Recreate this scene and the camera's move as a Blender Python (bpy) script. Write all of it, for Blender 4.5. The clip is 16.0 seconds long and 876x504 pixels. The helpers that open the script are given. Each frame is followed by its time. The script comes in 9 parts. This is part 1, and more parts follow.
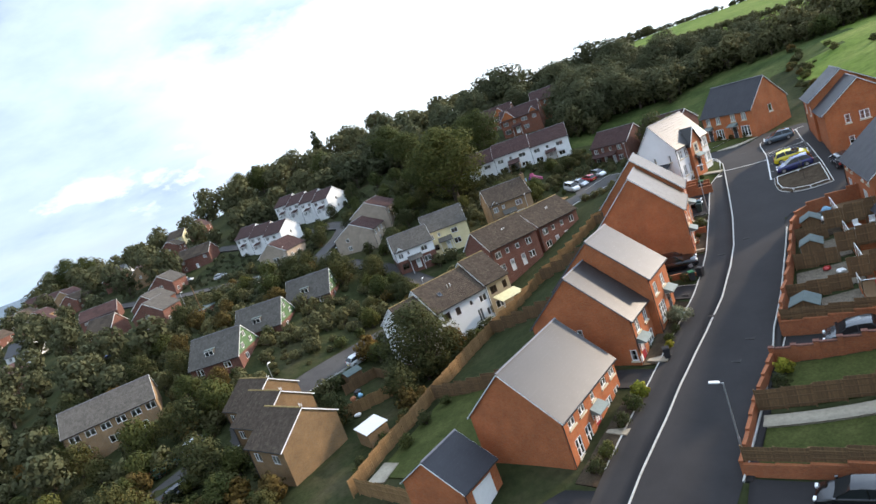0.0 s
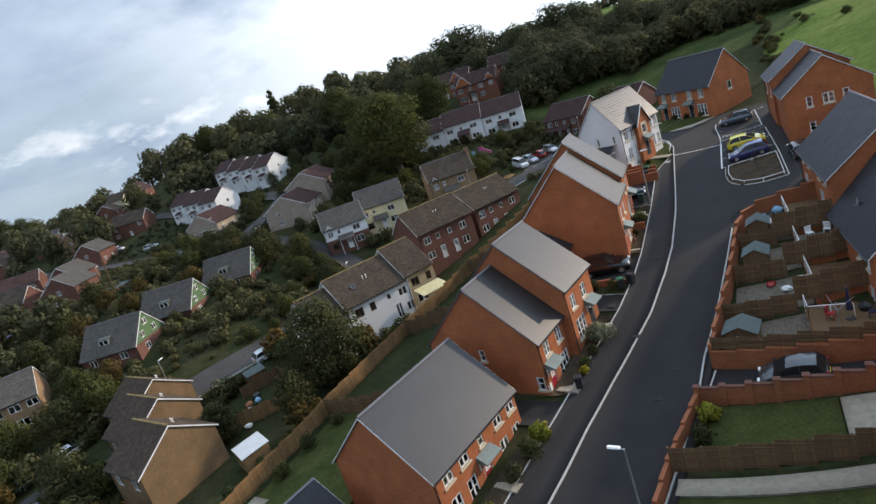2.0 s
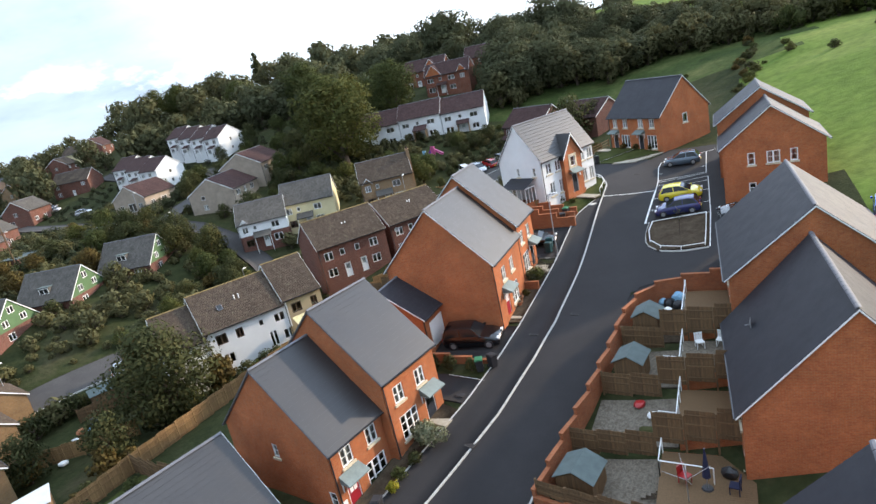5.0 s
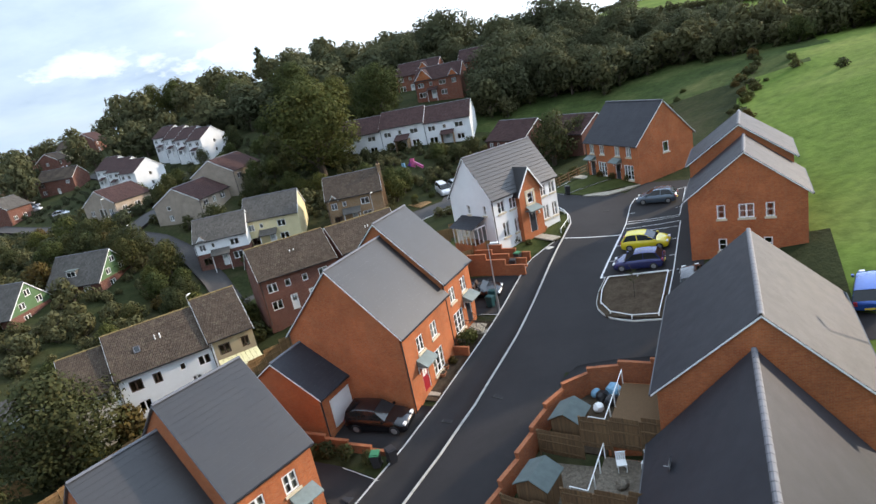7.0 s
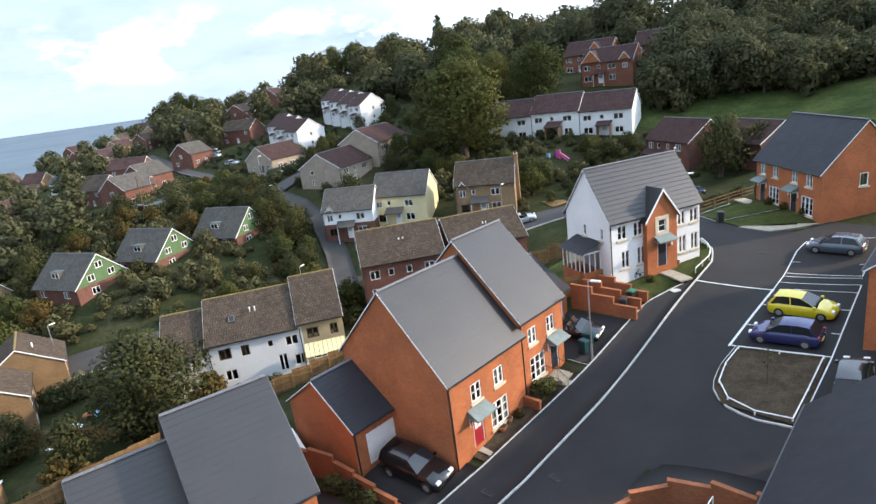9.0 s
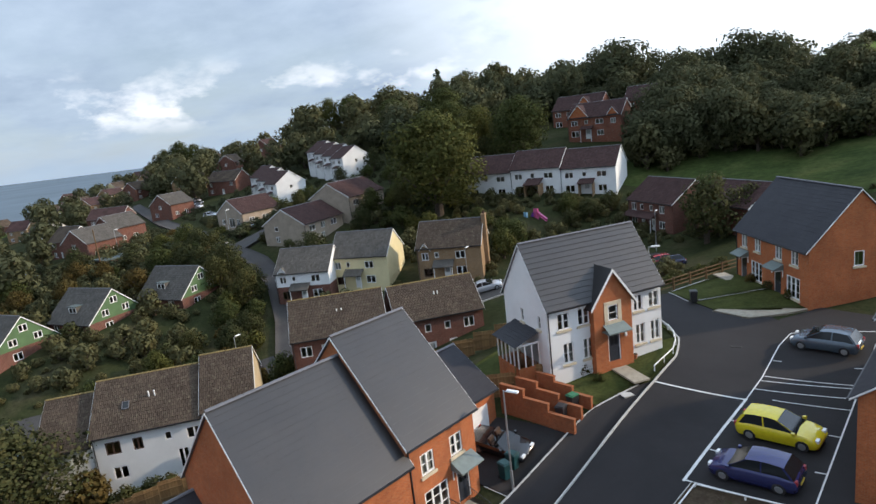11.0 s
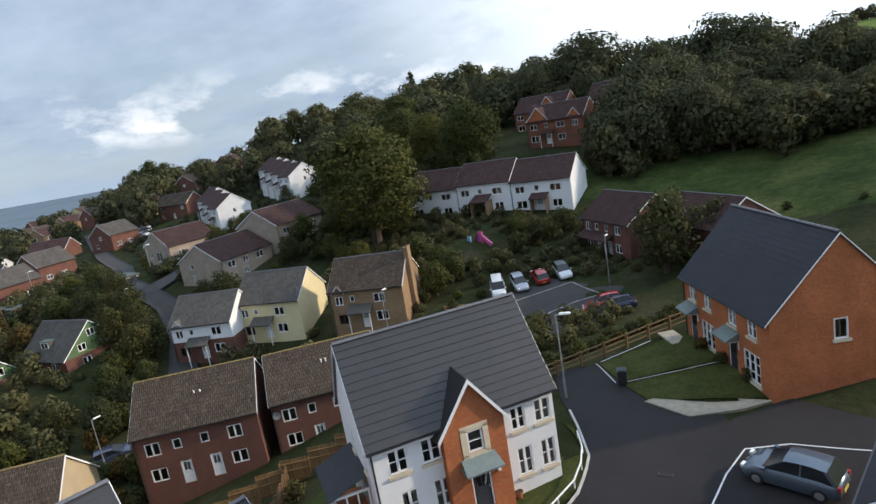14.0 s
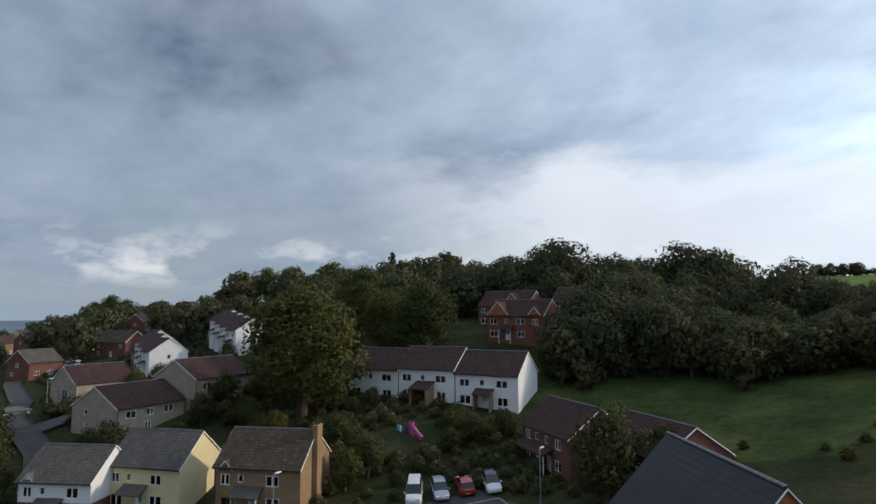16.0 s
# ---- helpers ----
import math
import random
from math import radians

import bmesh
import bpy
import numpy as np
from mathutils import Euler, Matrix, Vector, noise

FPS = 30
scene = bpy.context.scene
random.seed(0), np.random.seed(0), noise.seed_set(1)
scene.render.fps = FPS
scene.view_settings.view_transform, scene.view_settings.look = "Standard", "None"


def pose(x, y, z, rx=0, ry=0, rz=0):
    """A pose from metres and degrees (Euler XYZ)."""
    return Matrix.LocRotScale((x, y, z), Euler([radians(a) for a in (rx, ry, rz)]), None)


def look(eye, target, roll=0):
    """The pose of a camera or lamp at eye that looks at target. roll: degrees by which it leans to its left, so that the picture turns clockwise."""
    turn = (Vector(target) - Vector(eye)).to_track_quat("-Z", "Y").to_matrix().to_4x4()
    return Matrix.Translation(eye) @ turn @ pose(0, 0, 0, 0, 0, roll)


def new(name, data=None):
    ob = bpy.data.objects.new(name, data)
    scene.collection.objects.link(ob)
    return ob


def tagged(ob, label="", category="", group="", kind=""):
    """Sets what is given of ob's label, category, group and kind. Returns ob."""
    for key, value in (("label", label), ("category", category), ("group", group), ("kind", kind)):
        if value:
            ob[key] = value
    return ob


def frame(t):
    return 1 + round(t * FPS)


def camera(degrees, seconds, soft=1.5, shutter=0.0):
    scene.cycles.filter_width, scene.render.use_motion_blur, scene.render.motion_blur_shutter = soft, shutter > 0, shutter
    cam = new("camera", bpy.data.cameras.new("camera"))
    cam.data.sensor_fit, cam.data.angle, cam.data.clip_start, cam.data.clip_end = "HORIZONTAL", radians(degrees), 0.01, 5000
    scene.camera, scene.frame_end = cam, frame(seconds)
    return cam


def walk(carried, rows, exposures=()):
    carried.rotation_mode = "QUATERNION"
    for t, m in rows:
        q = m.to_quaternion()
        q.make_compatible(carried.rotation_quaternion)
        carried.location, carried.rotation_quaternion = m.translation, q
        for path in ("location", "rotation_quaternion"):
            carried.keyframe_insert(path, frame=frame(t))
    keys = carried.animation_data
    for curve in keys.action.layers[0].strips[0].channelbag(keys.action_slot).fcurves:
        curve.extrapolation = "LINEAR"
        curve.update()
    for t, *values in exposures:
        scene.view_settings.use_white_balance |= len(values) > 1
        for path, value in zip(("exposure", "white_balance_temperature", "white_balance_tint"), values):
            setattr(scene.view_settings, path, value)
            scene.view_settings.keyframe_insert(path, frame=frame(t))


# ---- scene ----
cam = camera(72.82, 16.0)
PATH = [  # seconds, eye, turn in degrees
    (0, 7.18, -68.98, 21.40, 79.47, 19.74, 25.12),
    (0.5, 7.29, -64.88, 20.66, 85.77, 20.27, 23.37),
    (1, 7.60, -61.80, 20.18, 85.81, 15.95, 23.24),
    (1.5, 8.29, -59.46, 20.13, 78.60, 16.82, 23.69),
    (2, 9.80, -56.65, 20.05, 75.26, 18.00, 22.79),
    (2.5, 11.73, -53.46, 19.64, 74.18, 7.70, 22.57),
    (3, 13.20, -50.88, 19.53, 72.24, 4.33, 23.75),
    (3.5, 14.38, -48.77, 19.76, 73.48, 7.98, 24.25),
    (4, 15.42, -46.70, 20.12, 72.43, 11.22, 25.19),
    (4.5, 16.27, -44.21, 20.18, 72.61, 11.94, 24.99),
    (5, 17.08, -41.36, 20.08, 73.47, 12.07, 24.06),
    (5.2, 17.37, -40.12, 20.10, 73.20, 12.57, 23.10),
    (7.3, 21.32, -29.57, 21.67, 72.97, 9.97, 27.46),
    (7.5, 21.38, -28.81, 21.73, 71.78, 6.51, 31.91),
    (8, 21.85, -27.13, 21.88, 71.86, 0.30, 44.63),
    (8.5, 22.02, -24.68, 22.03, 69.86, 2.12, 43.40),
    (9, 21.82, -21.84, 22.19, 73.36, 7.23, 43.05),
    (9.2, 21.69, -20.66, 22.26, 75.34, 8.75, 42.91),
    (11.3, 21.22, -9.22, 21.64, 78.20, 6.55, 44.29),
    (11.5, 21.15, -8.17, 21.89, 78.08, 6.77, 44.42),
    (12, 20.95, -5.51, 22.36, 77.40, 6.77, 44.53),
    (12.5, 20.81, -2.74, 22.64, 76.75, 8.01, 44.24),
    (13, 20.51, 0.34, 22.59, 77.24, 9.14, 44.26),
    (13.5, 19.87, 3.66, 22.41, 77.41, 8.50, 43.95),
    (14, 19.46, 6.69, 22.21, 78.23, 9.48, 43.93),
    (14.5, 19.04, 9.61, 22.13, 79.80, 10.28, 43.84),
    (15, 18.77, 11.98, 21.94, 78.52, 8.52, 45.14),
    (15.5, 18.65, 13.17, 21.28, 88.17, 3.31, 43.73),
    (16, 18.86, 14.13, 20.75, 95.87, 0.26, 42.20),
]
EXPOSURES = [(t, e, 6750, 17) for t, e in ((0, 0.15), (0.5, -0.4), (1, -1.0), (1.5, -1.0), (2, -0.55), (2.5, -0.2), (3, 0.1), (5.2, 0.25), (7.3, -0.05), (8.0, -0.2), (8.5, 0.1), (9.0, 0.25), (9.2, 0.2), (11.3, -0.5), (13, -0.55), (15, -0.55), (15.5, -0.6), (16, -1.15))]
walk(cam, [(t, pose(*p)) for t, *p in PATH], EXPOSURES)

# ---- light ----
SUN_AZ, SUN_EL = 42.0, 22.5  # degrees to the right of +y, above the horizon
world = bpy.data.worlds.new("sky")
scene.world = world
world.use_nodes = True
wn, wl = world.node_tree.nodes, world.node_tree.links
wn.clear()
w_out, w_bg, w_sky = wn.new("ShaderNodeOutputWorld"), wn.new("ShaderNodeBackground"), wn.new("ShaderNodeTexSky")
w_sky.sky_type, w_sky.sun_disc = "NISHITA", False
w_sky.sun_elevation, w_sky.sun_rotation = radians(SUN_EL), radians(SUN_AZ)
w_sky.air_density, w_sky.dust_density, w_sky.ozone_density = 1.0, 0.6, 2.0
w_bg.inputs["Strength"].default_value = 0.11
w_tc = wn.new("ShaderNodeTexCoord")
w_sep = wn.new("ShaderNodeSeparateXYZ")
wl.new(w_tc.outputs["Generated"], w_sep.inputs[0])


def w_math(op, a, b=None, clamp=False):
    n = wn.new("ShaderNodeMath")
    n.operation, n.use_clamp = op, clamp
    for i, v in enumerate((a, b)):
        if isinstance(v, (int, float)):
            n.inputs[i].default_value = v
        elif v is not None:
            wl.new(v, n.inputs[i])
    return n.outputs[0]


# a cloud deck: the direction laid onto a flat layer overhead
w_h = w_math("ADD", w_math("MAXIMUM", w_sep.outputs["Z"], 0.0), 0.22)
w_comb = wn.new("ShaderNodeCombineXYZ")
wl.new(w_math("DIVIDE", w_sep.outputs["X"], w_h), w_comb.inputs[0])
wl.new(w_math("DIVIDE", w_sep.outputs["Y"], w_h), w_comb.inputs[1])
w_map = wn.new("ShaderNodeMapping")
w_map.inputs["Location"].default_value = (3.1, 1.7, 0.0)
w_map.inputs["Scale"].default_value = (1.0, 1.15, 1.0)
wl.new(w_comb.outputs[0], w_map.inputs[0])
w_big, w_small = wn.new("ShaderNodeTexNoise"), wn.new("ShaderNodeTexNoise")
for node, scale, detail, rough in ((w_big, 0.66, 8.0, 0.56), (w_small, 2.1, 7.0, 0.58)):
    node.inputs["Scale"].default_value, node.inputs["Detail"].default_value, node.inputs["Roughness"].default_value = scale, detail, rough
    wl.new(w_map.outputs[0], node.inputs["Vector"])
w_cover, w_shade = wn.new("ShaderNodeValToRGB"), wn.new("ShaderNodeValToRGB")
w_cover.color_ramp.elements[0].position, w_cover.color_ramp.elements[1].position = 0.30, 0.55
w_shade.color_ramp.elements[0].position, w_shade.color_ramp.elements[1].position = 0.40, 0.60
w_shade.color_ramp.elements[0].color = (12.7, 16.2, 19.2, 1)
w_shade.color_ramp.elements[1].color = (6.0, 8.3, 11.2, 1)
wl.new(w_big.outputs["Fac"], w_cover.inputs[0])
w_mixn = w_math("ADD", w_math("MULTIPLY", w_big.outputs["Fac"], 0.7), w_math("MULTIPLY", w_small.outputs["Fac"], 0.3))
wl.new(w_mixn, w_shade.inputs[0])
# the deck glows towards the sun
w_dot = wn.new("ShaderNodeVectorMath")
w_dot.operation = "DOT_PRODUCT"
w_dot.inputs[1].default_value = (math.sin(radians(SUN_AZ)) * math.cos(radians(SUN_EL)), math.cos(radians(SUN_AZ)) * math.cos(radians(SUN_EL)), math.sin(radians(SUN_EL)))
wl.new(w_tc.outputs["Generated"], w_dot.inputs[0])
w_near = w_math("POWER", w_math("MAXIMUM", w_dot.outputs["Value"], 0.0), 3.0)
# thinner cloud low down, below the sun
w_dz = w_math("SUBTRACT", w_sep.outputs["Z"], 0.17)
w_thin = w_math("POWER", 2.718, w_math("MULTIPLY", w_math("MULTIPLY", w_dz, w_dz), -45.0))
w_gain = w_math("ADD", w_math("MULTIPLY", w_near, w_math("ADD", w_math("MULTIPLY", w_thin, 2.6), 1.7)), w_math("ADD", w_math("MULTIPLY", w_math("MAXIMUM", w_sep.outputs["Z"], 0.0), 0.95), 0.6))
w_lit = wn.new("ShaderNodeVectorMath")
w_lit.operation = "SCALE"
wl.new(w_shade.outputs[0], w_lit.inputs[0])
wl.new(w_gain, w_lit.inputs["Scale"])
w_mix = wn.new("ShaderNodeMixRGB")
wl.new(w_math("MULTIPLY", w_cover.outputs[0], 0.93), w_mix.inputs[0])
w_blue = wn.new("ShaderNodeVectorMath")
w_blue.operation = "SCALE"
wl.new(w_sky.outputs[0], w_blue.inputs[0])
w_blue.inputs["Scale"].default_value = 1.35
wl.new(w_blue.outputs[0], w_mix.inputs[1])
wl.new(w_lit.outputs[0], w_mix.inputs[2])
# pale haze towards the horizon
w_low = w_math("MULTIPLY", w_math("POWER", 2.718, w_math("MULTIPLY", w_math("MAXIMUM", w_sep.outputs["Z"], 0.0), -11.0)), 0.75)
w_haze = wn.new("ShaderNodeMixRGB")
wl.new(w_low, w_haze.inputs[0])
wl.new(w_mix.outputs[0], w_haze.inputs[1])
w_air = wn.new("ShaderNodeVectorMath")
w_air.operation = "SCALE"
w_air.inputs[0].default_value = (6.8, 9.6, 12.3)
wl.new(w_math("ADD", w_math("MULTIPLY", w_near, 1.1), 0.85), w_air.inputs["Scale"])
wl.new(w_air.outputs[0], w_haze.inputs[2])
# a bank of small bright cumulus far off, low over the horizon
w_flat = wn.new("ShaderNodeMapping")
w_flat.inputs["Scale"].default_value = (1.0, 1.0, 2.2)
wl.new(w_tc.outputs["Generated"], w_flat.inputs[0])
w_puff = wn.new("ShaderNodeTexNoise")
w_puff.inputs["Scale"].default_value, w_puff.inputs["Detail"].default_value, w_puff.inputs["Roughness"].default_value = 7.0, 6.0, 0.55
wl.new(w_flat.outputs[0], w_puff.inputs["Vector"])
w_pr = wn.new("ShaderNodeValToRGB")
w_pr.color_ramp.elements[0].position, w_pr.color_ramp.elements[1].position = 0.53, 0.63
wl.new(w_puff.outputs["Fac"], w_pr.inputs[0])
w_zr = wn.new("ShaderNodeValToRGB")
w_zr.color_ramp.elements[0].position, w_zr.color_ramp.elements[0].color = 0.035, (0, 0, 0, 1)
w_zr.color_ramp.elements[1].position, w_zr.color_ramp.elements[1].color = 0.07, (1, 1, 1, 1)
w_ze = w_zr.color_ramp.elements.new(0.15)
w_ze.color = (0, 0, 0, 1)
wl.new(w_sep.outputs["Z"], w_zr.inputs[0])
w_bank = wn.new("ShaderNodeMixRGB")
wl.new(w_math("MULTIPLY", w_math("MULTIPLY", w_pr.outputs[0], w_zr.outputs[0]), 0.8), w_bank.inputs[0])
wl.new(w_haze.outputs[0], w_bank.inputs[1])
w_bank.inputs[2].default_value = (15.5, 17.0, 17.6, 1)
# the deck breaks off low on the sun's side and leaves bright sky under it
w_brk = wn.new("ShaderNodeTexNoise")
w_brk.inputs["Scale"].default_value, w_brk.inputs["Detail"].default_value, w_brk.inputs["Roughness"].default_value = 3.4, 7.0, 0.55
wl.new(w_flat.outputs[0], w_brk.inputs["Vector"])
w_edge = w_math("ADD", w_sep.outputs["Z"], w_math("MULTIPLY", w_math("SUBTRACT", w_brk.outputs["Fac"], 0.5), 0.5))
w_under = w_math("MULTIPLY", w_math("SUBTRACT", 0.265, w_edge), 12.0, True)
w_side = w_math("MULTIPLY", w_math("SUBTRACT", w_dot.outputs["Value"], 0.0), 2.9, True)
w_gap = wn.new("ShaderNodeMixRGB")
wl.new(w_math("MULTIPLY", w_math("MULTIPLY", w_under, w_side), 0.72), w_gap.inputs[0])
wl.new(w_bank.outputs[0], w_gap.inputs[1])
w_gap.inputs[2].default_value = (16.5, 18.8, 20.2, 1)
wl.new(w_gap.outputs[0], w_bg.inputs[0])
wl.new(w_bg.outputs[0], w_out.inputs[0])

sun_dir = Vector((math.sin(radians(SUN_AZ)) * math.cos(radians(SUN_EL)), math.cos(radians(SUN_AZ)) * math.cos(radians(SUN_EL)), math.sin(radians(SUN_EL))))
sun_data = bpy.data.lights.new("sun", "SUN")
sun_data.energy, sun_data.angle, sun_data.color = 5.0, radians(2.0), (1.0, 0.87, 0.67)
sun = new("sun", sun_data)
sun.matrix_world = look(sun_dir * 300, (0, 0, 0))

# ---- materials ----
def shader(name, base, rough=0.8, metal=0.0, spec=0.5):
    """A principled material; returns it with its nodes, links, shader and a coordinate node."""
    m = bpy.data.materials.new(name)
    m.use_nodes = True
    n, l = m.node_tree.nodes, m.node_tree.links
    p = n["Principled BSDF"]
    p.inputs["Base Color"].default_value = (*base, 1)
    p.inputs["Roughness"].default_value = rough
    p.inputs["Metallic"].default_value = metal
    p.inputs["Specular IOR Level"].default_value = spec
    return m, n, l, p


def ramp(n, l, fac, stops):
    r = n.new("ShaderNodeValToRGB")
    els = r.color_ramp.elements
    while len(els) < len(stops):
        els.new(0.5)
    for e, (at, c) in zip(els, stops):
        e.position, e.color = at, (*c, 1)
    l.new(fac, r.inputs[0])
    return r.outputs[0]


def noise_tex(n, l, vec, scale, detail=4.0, rough=0.6):
    t = n.new("ShaderNodeTexNoise")
    t.inputs["Scale"].default_value, t.inputs["Detail"].default_value, t.inputs["Roughness"].default_value = scale, detail, rough
    if vec is not None:
        l.new(vec, t.inputs["Vector"])
    return t.outputs["Fac"]


def mix(n, l, fac, a, b, how="MIX"):
    m = n.new("ShaderNodeMixRGB")
    m.blend_type = how
    for i, v in enumerate((fac, a, b)):
        if isinstance(v, (int, float)):
            m.inputs[i].default_value = v
        elif isinstance(v, tuple):
            m.inputs[i].default_value = (*v, 1)
        else:
            l.new(v, m.inputs[i])
    return m.outputs[0]


def bump(n, l, p, height, strength=0.3, distance=0.02):
    b = n.new("ShaderNodeBump")
    b.inputs["Strength"].default_value, b.inputs["Distance"].default_value = strength, distance
    l.new(height, b.inputs["Height"])
    l.new(b.outputs[0], p.inputs["Normal"])


def world_pos(n):
    return n.new("ShaderNodeNewGeometry").outputs["Position"]


def plain(name, base, rough=0.6, metal=0.0, vary=0.12, scale=3.0, spec=0.5, relief=0.0, fine=40.0):
    """Paint, plastic, stone and the like: mottled at two scales."""
    m, n, l, p = shader(name, base, rough, metal, spec)
    pos = world_pos(n)
    lo, hi = tuple(c * (1 - vary) for c in base), tuple(min(1, c * (1 + vary)) for c in base)
    big = ramp(n, l, noise_tex(n, l, pos, scale), [(0.3, lo), (0.7, hi)])
    small = ramp(n, l, noise_tex(n, l, pos, fine, 2.0), [(0.3, (1 - vary * 0.7,) * 3), (0.7, (1.0, 1.0, 1.0))])
    l.new(mix(n, l, 1.0, big, small, "MULTIPLY"), p.inputs["Base Color"])
    if relief:
        bump(n, l, p, noise_tex(n, l, pos, fine, 3.0), 0.5, relief)
    return m


def brick_mat(name, c1, c2, mortar, stain=0.25):
    m, n, l, p = shader(name, c1, 0.88, 0.0, 0.25)
    uv = n.new("ShaderNodeUVMap").outputs[0]
    t = n.new("ShaderNodeTexBrick")
    t.inputs["Scale"].default_value = 1.0
    t.inputs["Brick Width"].default_value, t.inputs["Row Height"].default_value = 0.225, 0.075
    t.inputs["Mortar Size"].default_value, t.inputs["Mortar Smooth"].default_value = 0.008, 0.3
    t.inputs["Color1"].default_value, t.inputs["Color2"].default_value, t.inputs["Mortar"].default_value = (*c1, 1), (*c2, 1), (*mortar, 1)
    l.new(uv, t.inputs["Vector"])
    pos = world_pos(n)
    tone = ramp(n, l, noise_tex(n, l, pos, 0.6, 5.0), [(0.3, (1 - stain,) * 3), (0.7, (1.08, 1.05, 1.02))])
    grain = ramp(n, l, noise_tex(n, l, pos, 9.0, 3.0), [(0.3, (0.82, 0.82, 0.82)), (0.7, (1.1, 1.1, 1.1))])
    l.new(mix(n, l, 1.0, mix(n, l, 1.0, t.outputs["Color"], tone, "MULTIPLY"), grain, "MULTIPLY"), p.inputs["Base Color"])
    bump(n, l, p, t.outputs["Fac"], 0.35, -0.01)
    return m


def tile_mat(name, base, vary=0.2, rough=0.55, lichen=None, spec=0.5):
    """Roof covering: every tile its own tone, with weathering on top."""
    m, n, l, p = shader(name, base, rough, 0.0, spec)
    g = n.new("ShaderNodeNewGeometry")
    pos = g.outputs["Position"]
    each = ramp(n, l, g.outputs["Random Per Island"], [(0.0, tuple(c * (1 - vary) for c in base)), (1.0, tuple(c * (1 + vary) for c in base))])
    tone = ramp(n, l, noise_tex(n, l, pos, 0.5, 5.0), [(0.3, (0.84, 0.84, 0.85)), (0.7, (1.1, 1.1, 1.09))])
    o = n.new("ShaderNodeObjectInfo")
    piece = ramp(n, l, o.outputs["Random"], [(0.0, (0.97, 0.97, 0.97)), (1.0, (1.03, 1.03, 1.03))])
    col = mix(n, l, 1.0, mix(n, l, 1.0, each, tone, "MULTIPLY"), piece, "MULTIPLY")
    if lichen:
        spots = ramp(n, l, noise_tex(n, l, pos, 2.4, 6.0, 0.75), [(0.54, (0, 0, 0)), (0.7, (1, 1, 1))])
        col = mix(n, l, spots, col, lichen)
    l.new(col, p.inputs["Base Color"])
    r = ramp(n, l, noise_tex(n, l, pos, 1.3, 4.0), [(0.3, (rough - 0.03,) * 3), (0.7, (rough + 0.05,) * 3)])
    l.new(r, p.inputs["Roughness"])
    bump(n, l, p, noise_tex(n, l, pos, 30.0, 3.0), 0.25, 0.006)
    return m


def ground_mat(name, stops, scale, relief=0.05, fine=6.0):
    m, n, l, p = shader(name, stops[0][1], 0.95, 0.0, 0.04)
    pos = world_pos(n)
    col = ramp(n, l, noise_tex(n, l, pos, scale, 8.0, 0.65), stops)
    tone = ramp(n, l, noise_tex(n, l, pos, fine, 4.0), [(0.3, (0.7, 0.72, 0.7)), (0.7, (1.2, 1.18, 1.15))])
    l.new(mix(n, l, 1.0, col, tone, "MULTIPLY"), p.inputs["Base Color"])
    bump(n, l, p, noise_tex(n, l, pos, fine * 2, 5.0), 0.6, relief)
    return m


def leaf_mat(name, dark, light, tint):
    """Foliage: every leaf clump its own green, a few of them turning."""
    m, n, l, p = shader(name, dark, 0.8, 0.0, 0.1)
    g = n.new("ShaderNodeNewGeometry")
    o = n.new("ShaderNodeObjectInfo")
    each = ramp(n, l, g.outputs["Random Per Island"], [(0.0, dark), (0.75, light), (1.0, tint)])
    tree = ramp(n, l, o.outputs["Random"], [(0.0, (0.74, 0.78, 0.78)), (0.6, (1.0, 0.98, 0.95)), (1.0, (1.22, 1.06, 0.85))])
    l.new(mix(n, l, 1.0, each, tree, "MULTIPLY"), p.inputs["Base Color"])
    # thin leaves let light through
    thin, both = n.new("ShaderNodeBsdfTranslucent"), n.new("ShaderNodeMixShader")
    l.new(mix(n, l, 1.0, each, tree, "MULTIPLY"), thin.inputs["Color"])
    both.inputs[0].default_value = 0.3
    l.new(p.outputs[0], both.inputs[1])
    l.new(thin.outputs[0], both.inputs[2])
    l.new(both.outputs[0], n["Material Output"].inputs[0])
    return m


def asphalt_mat(name, base, patch):
    m, n, l, p = shader(name, base, 0.85, 0.0, 0.3)
    pos = world_pos(n)
    big = ramp(n, l, noise_tex(n, l, pos, 0.25, 6.0, 0.6), [(0.35, base), (0.62, patch)])
    grain = ramp(n, l, noise_tex(n, l, pos, 55.0, 2.0), [(0.3, (0.72, 0.72, 0.72)), (0.75, (1.25, 1.25, 1.25))])
    worn = ramp(n, l, noise_tex(n, l, pos, 2.2, 5.0, 0.7), [(0.55, (1, 1, 1)), (0.75, (1.22, 1.21, 1.2))])
    l.new(mix(n, l, 1.0, mix(n, l, 1.0, big, grain, "MULTIPLY"), worn, "MULTIPLY"), p.inputs["Base Color"])
    bump(n, l, p, noise_tex(n, l, pos, 90.0, 2.0), 0.4, 0.004)
    return m


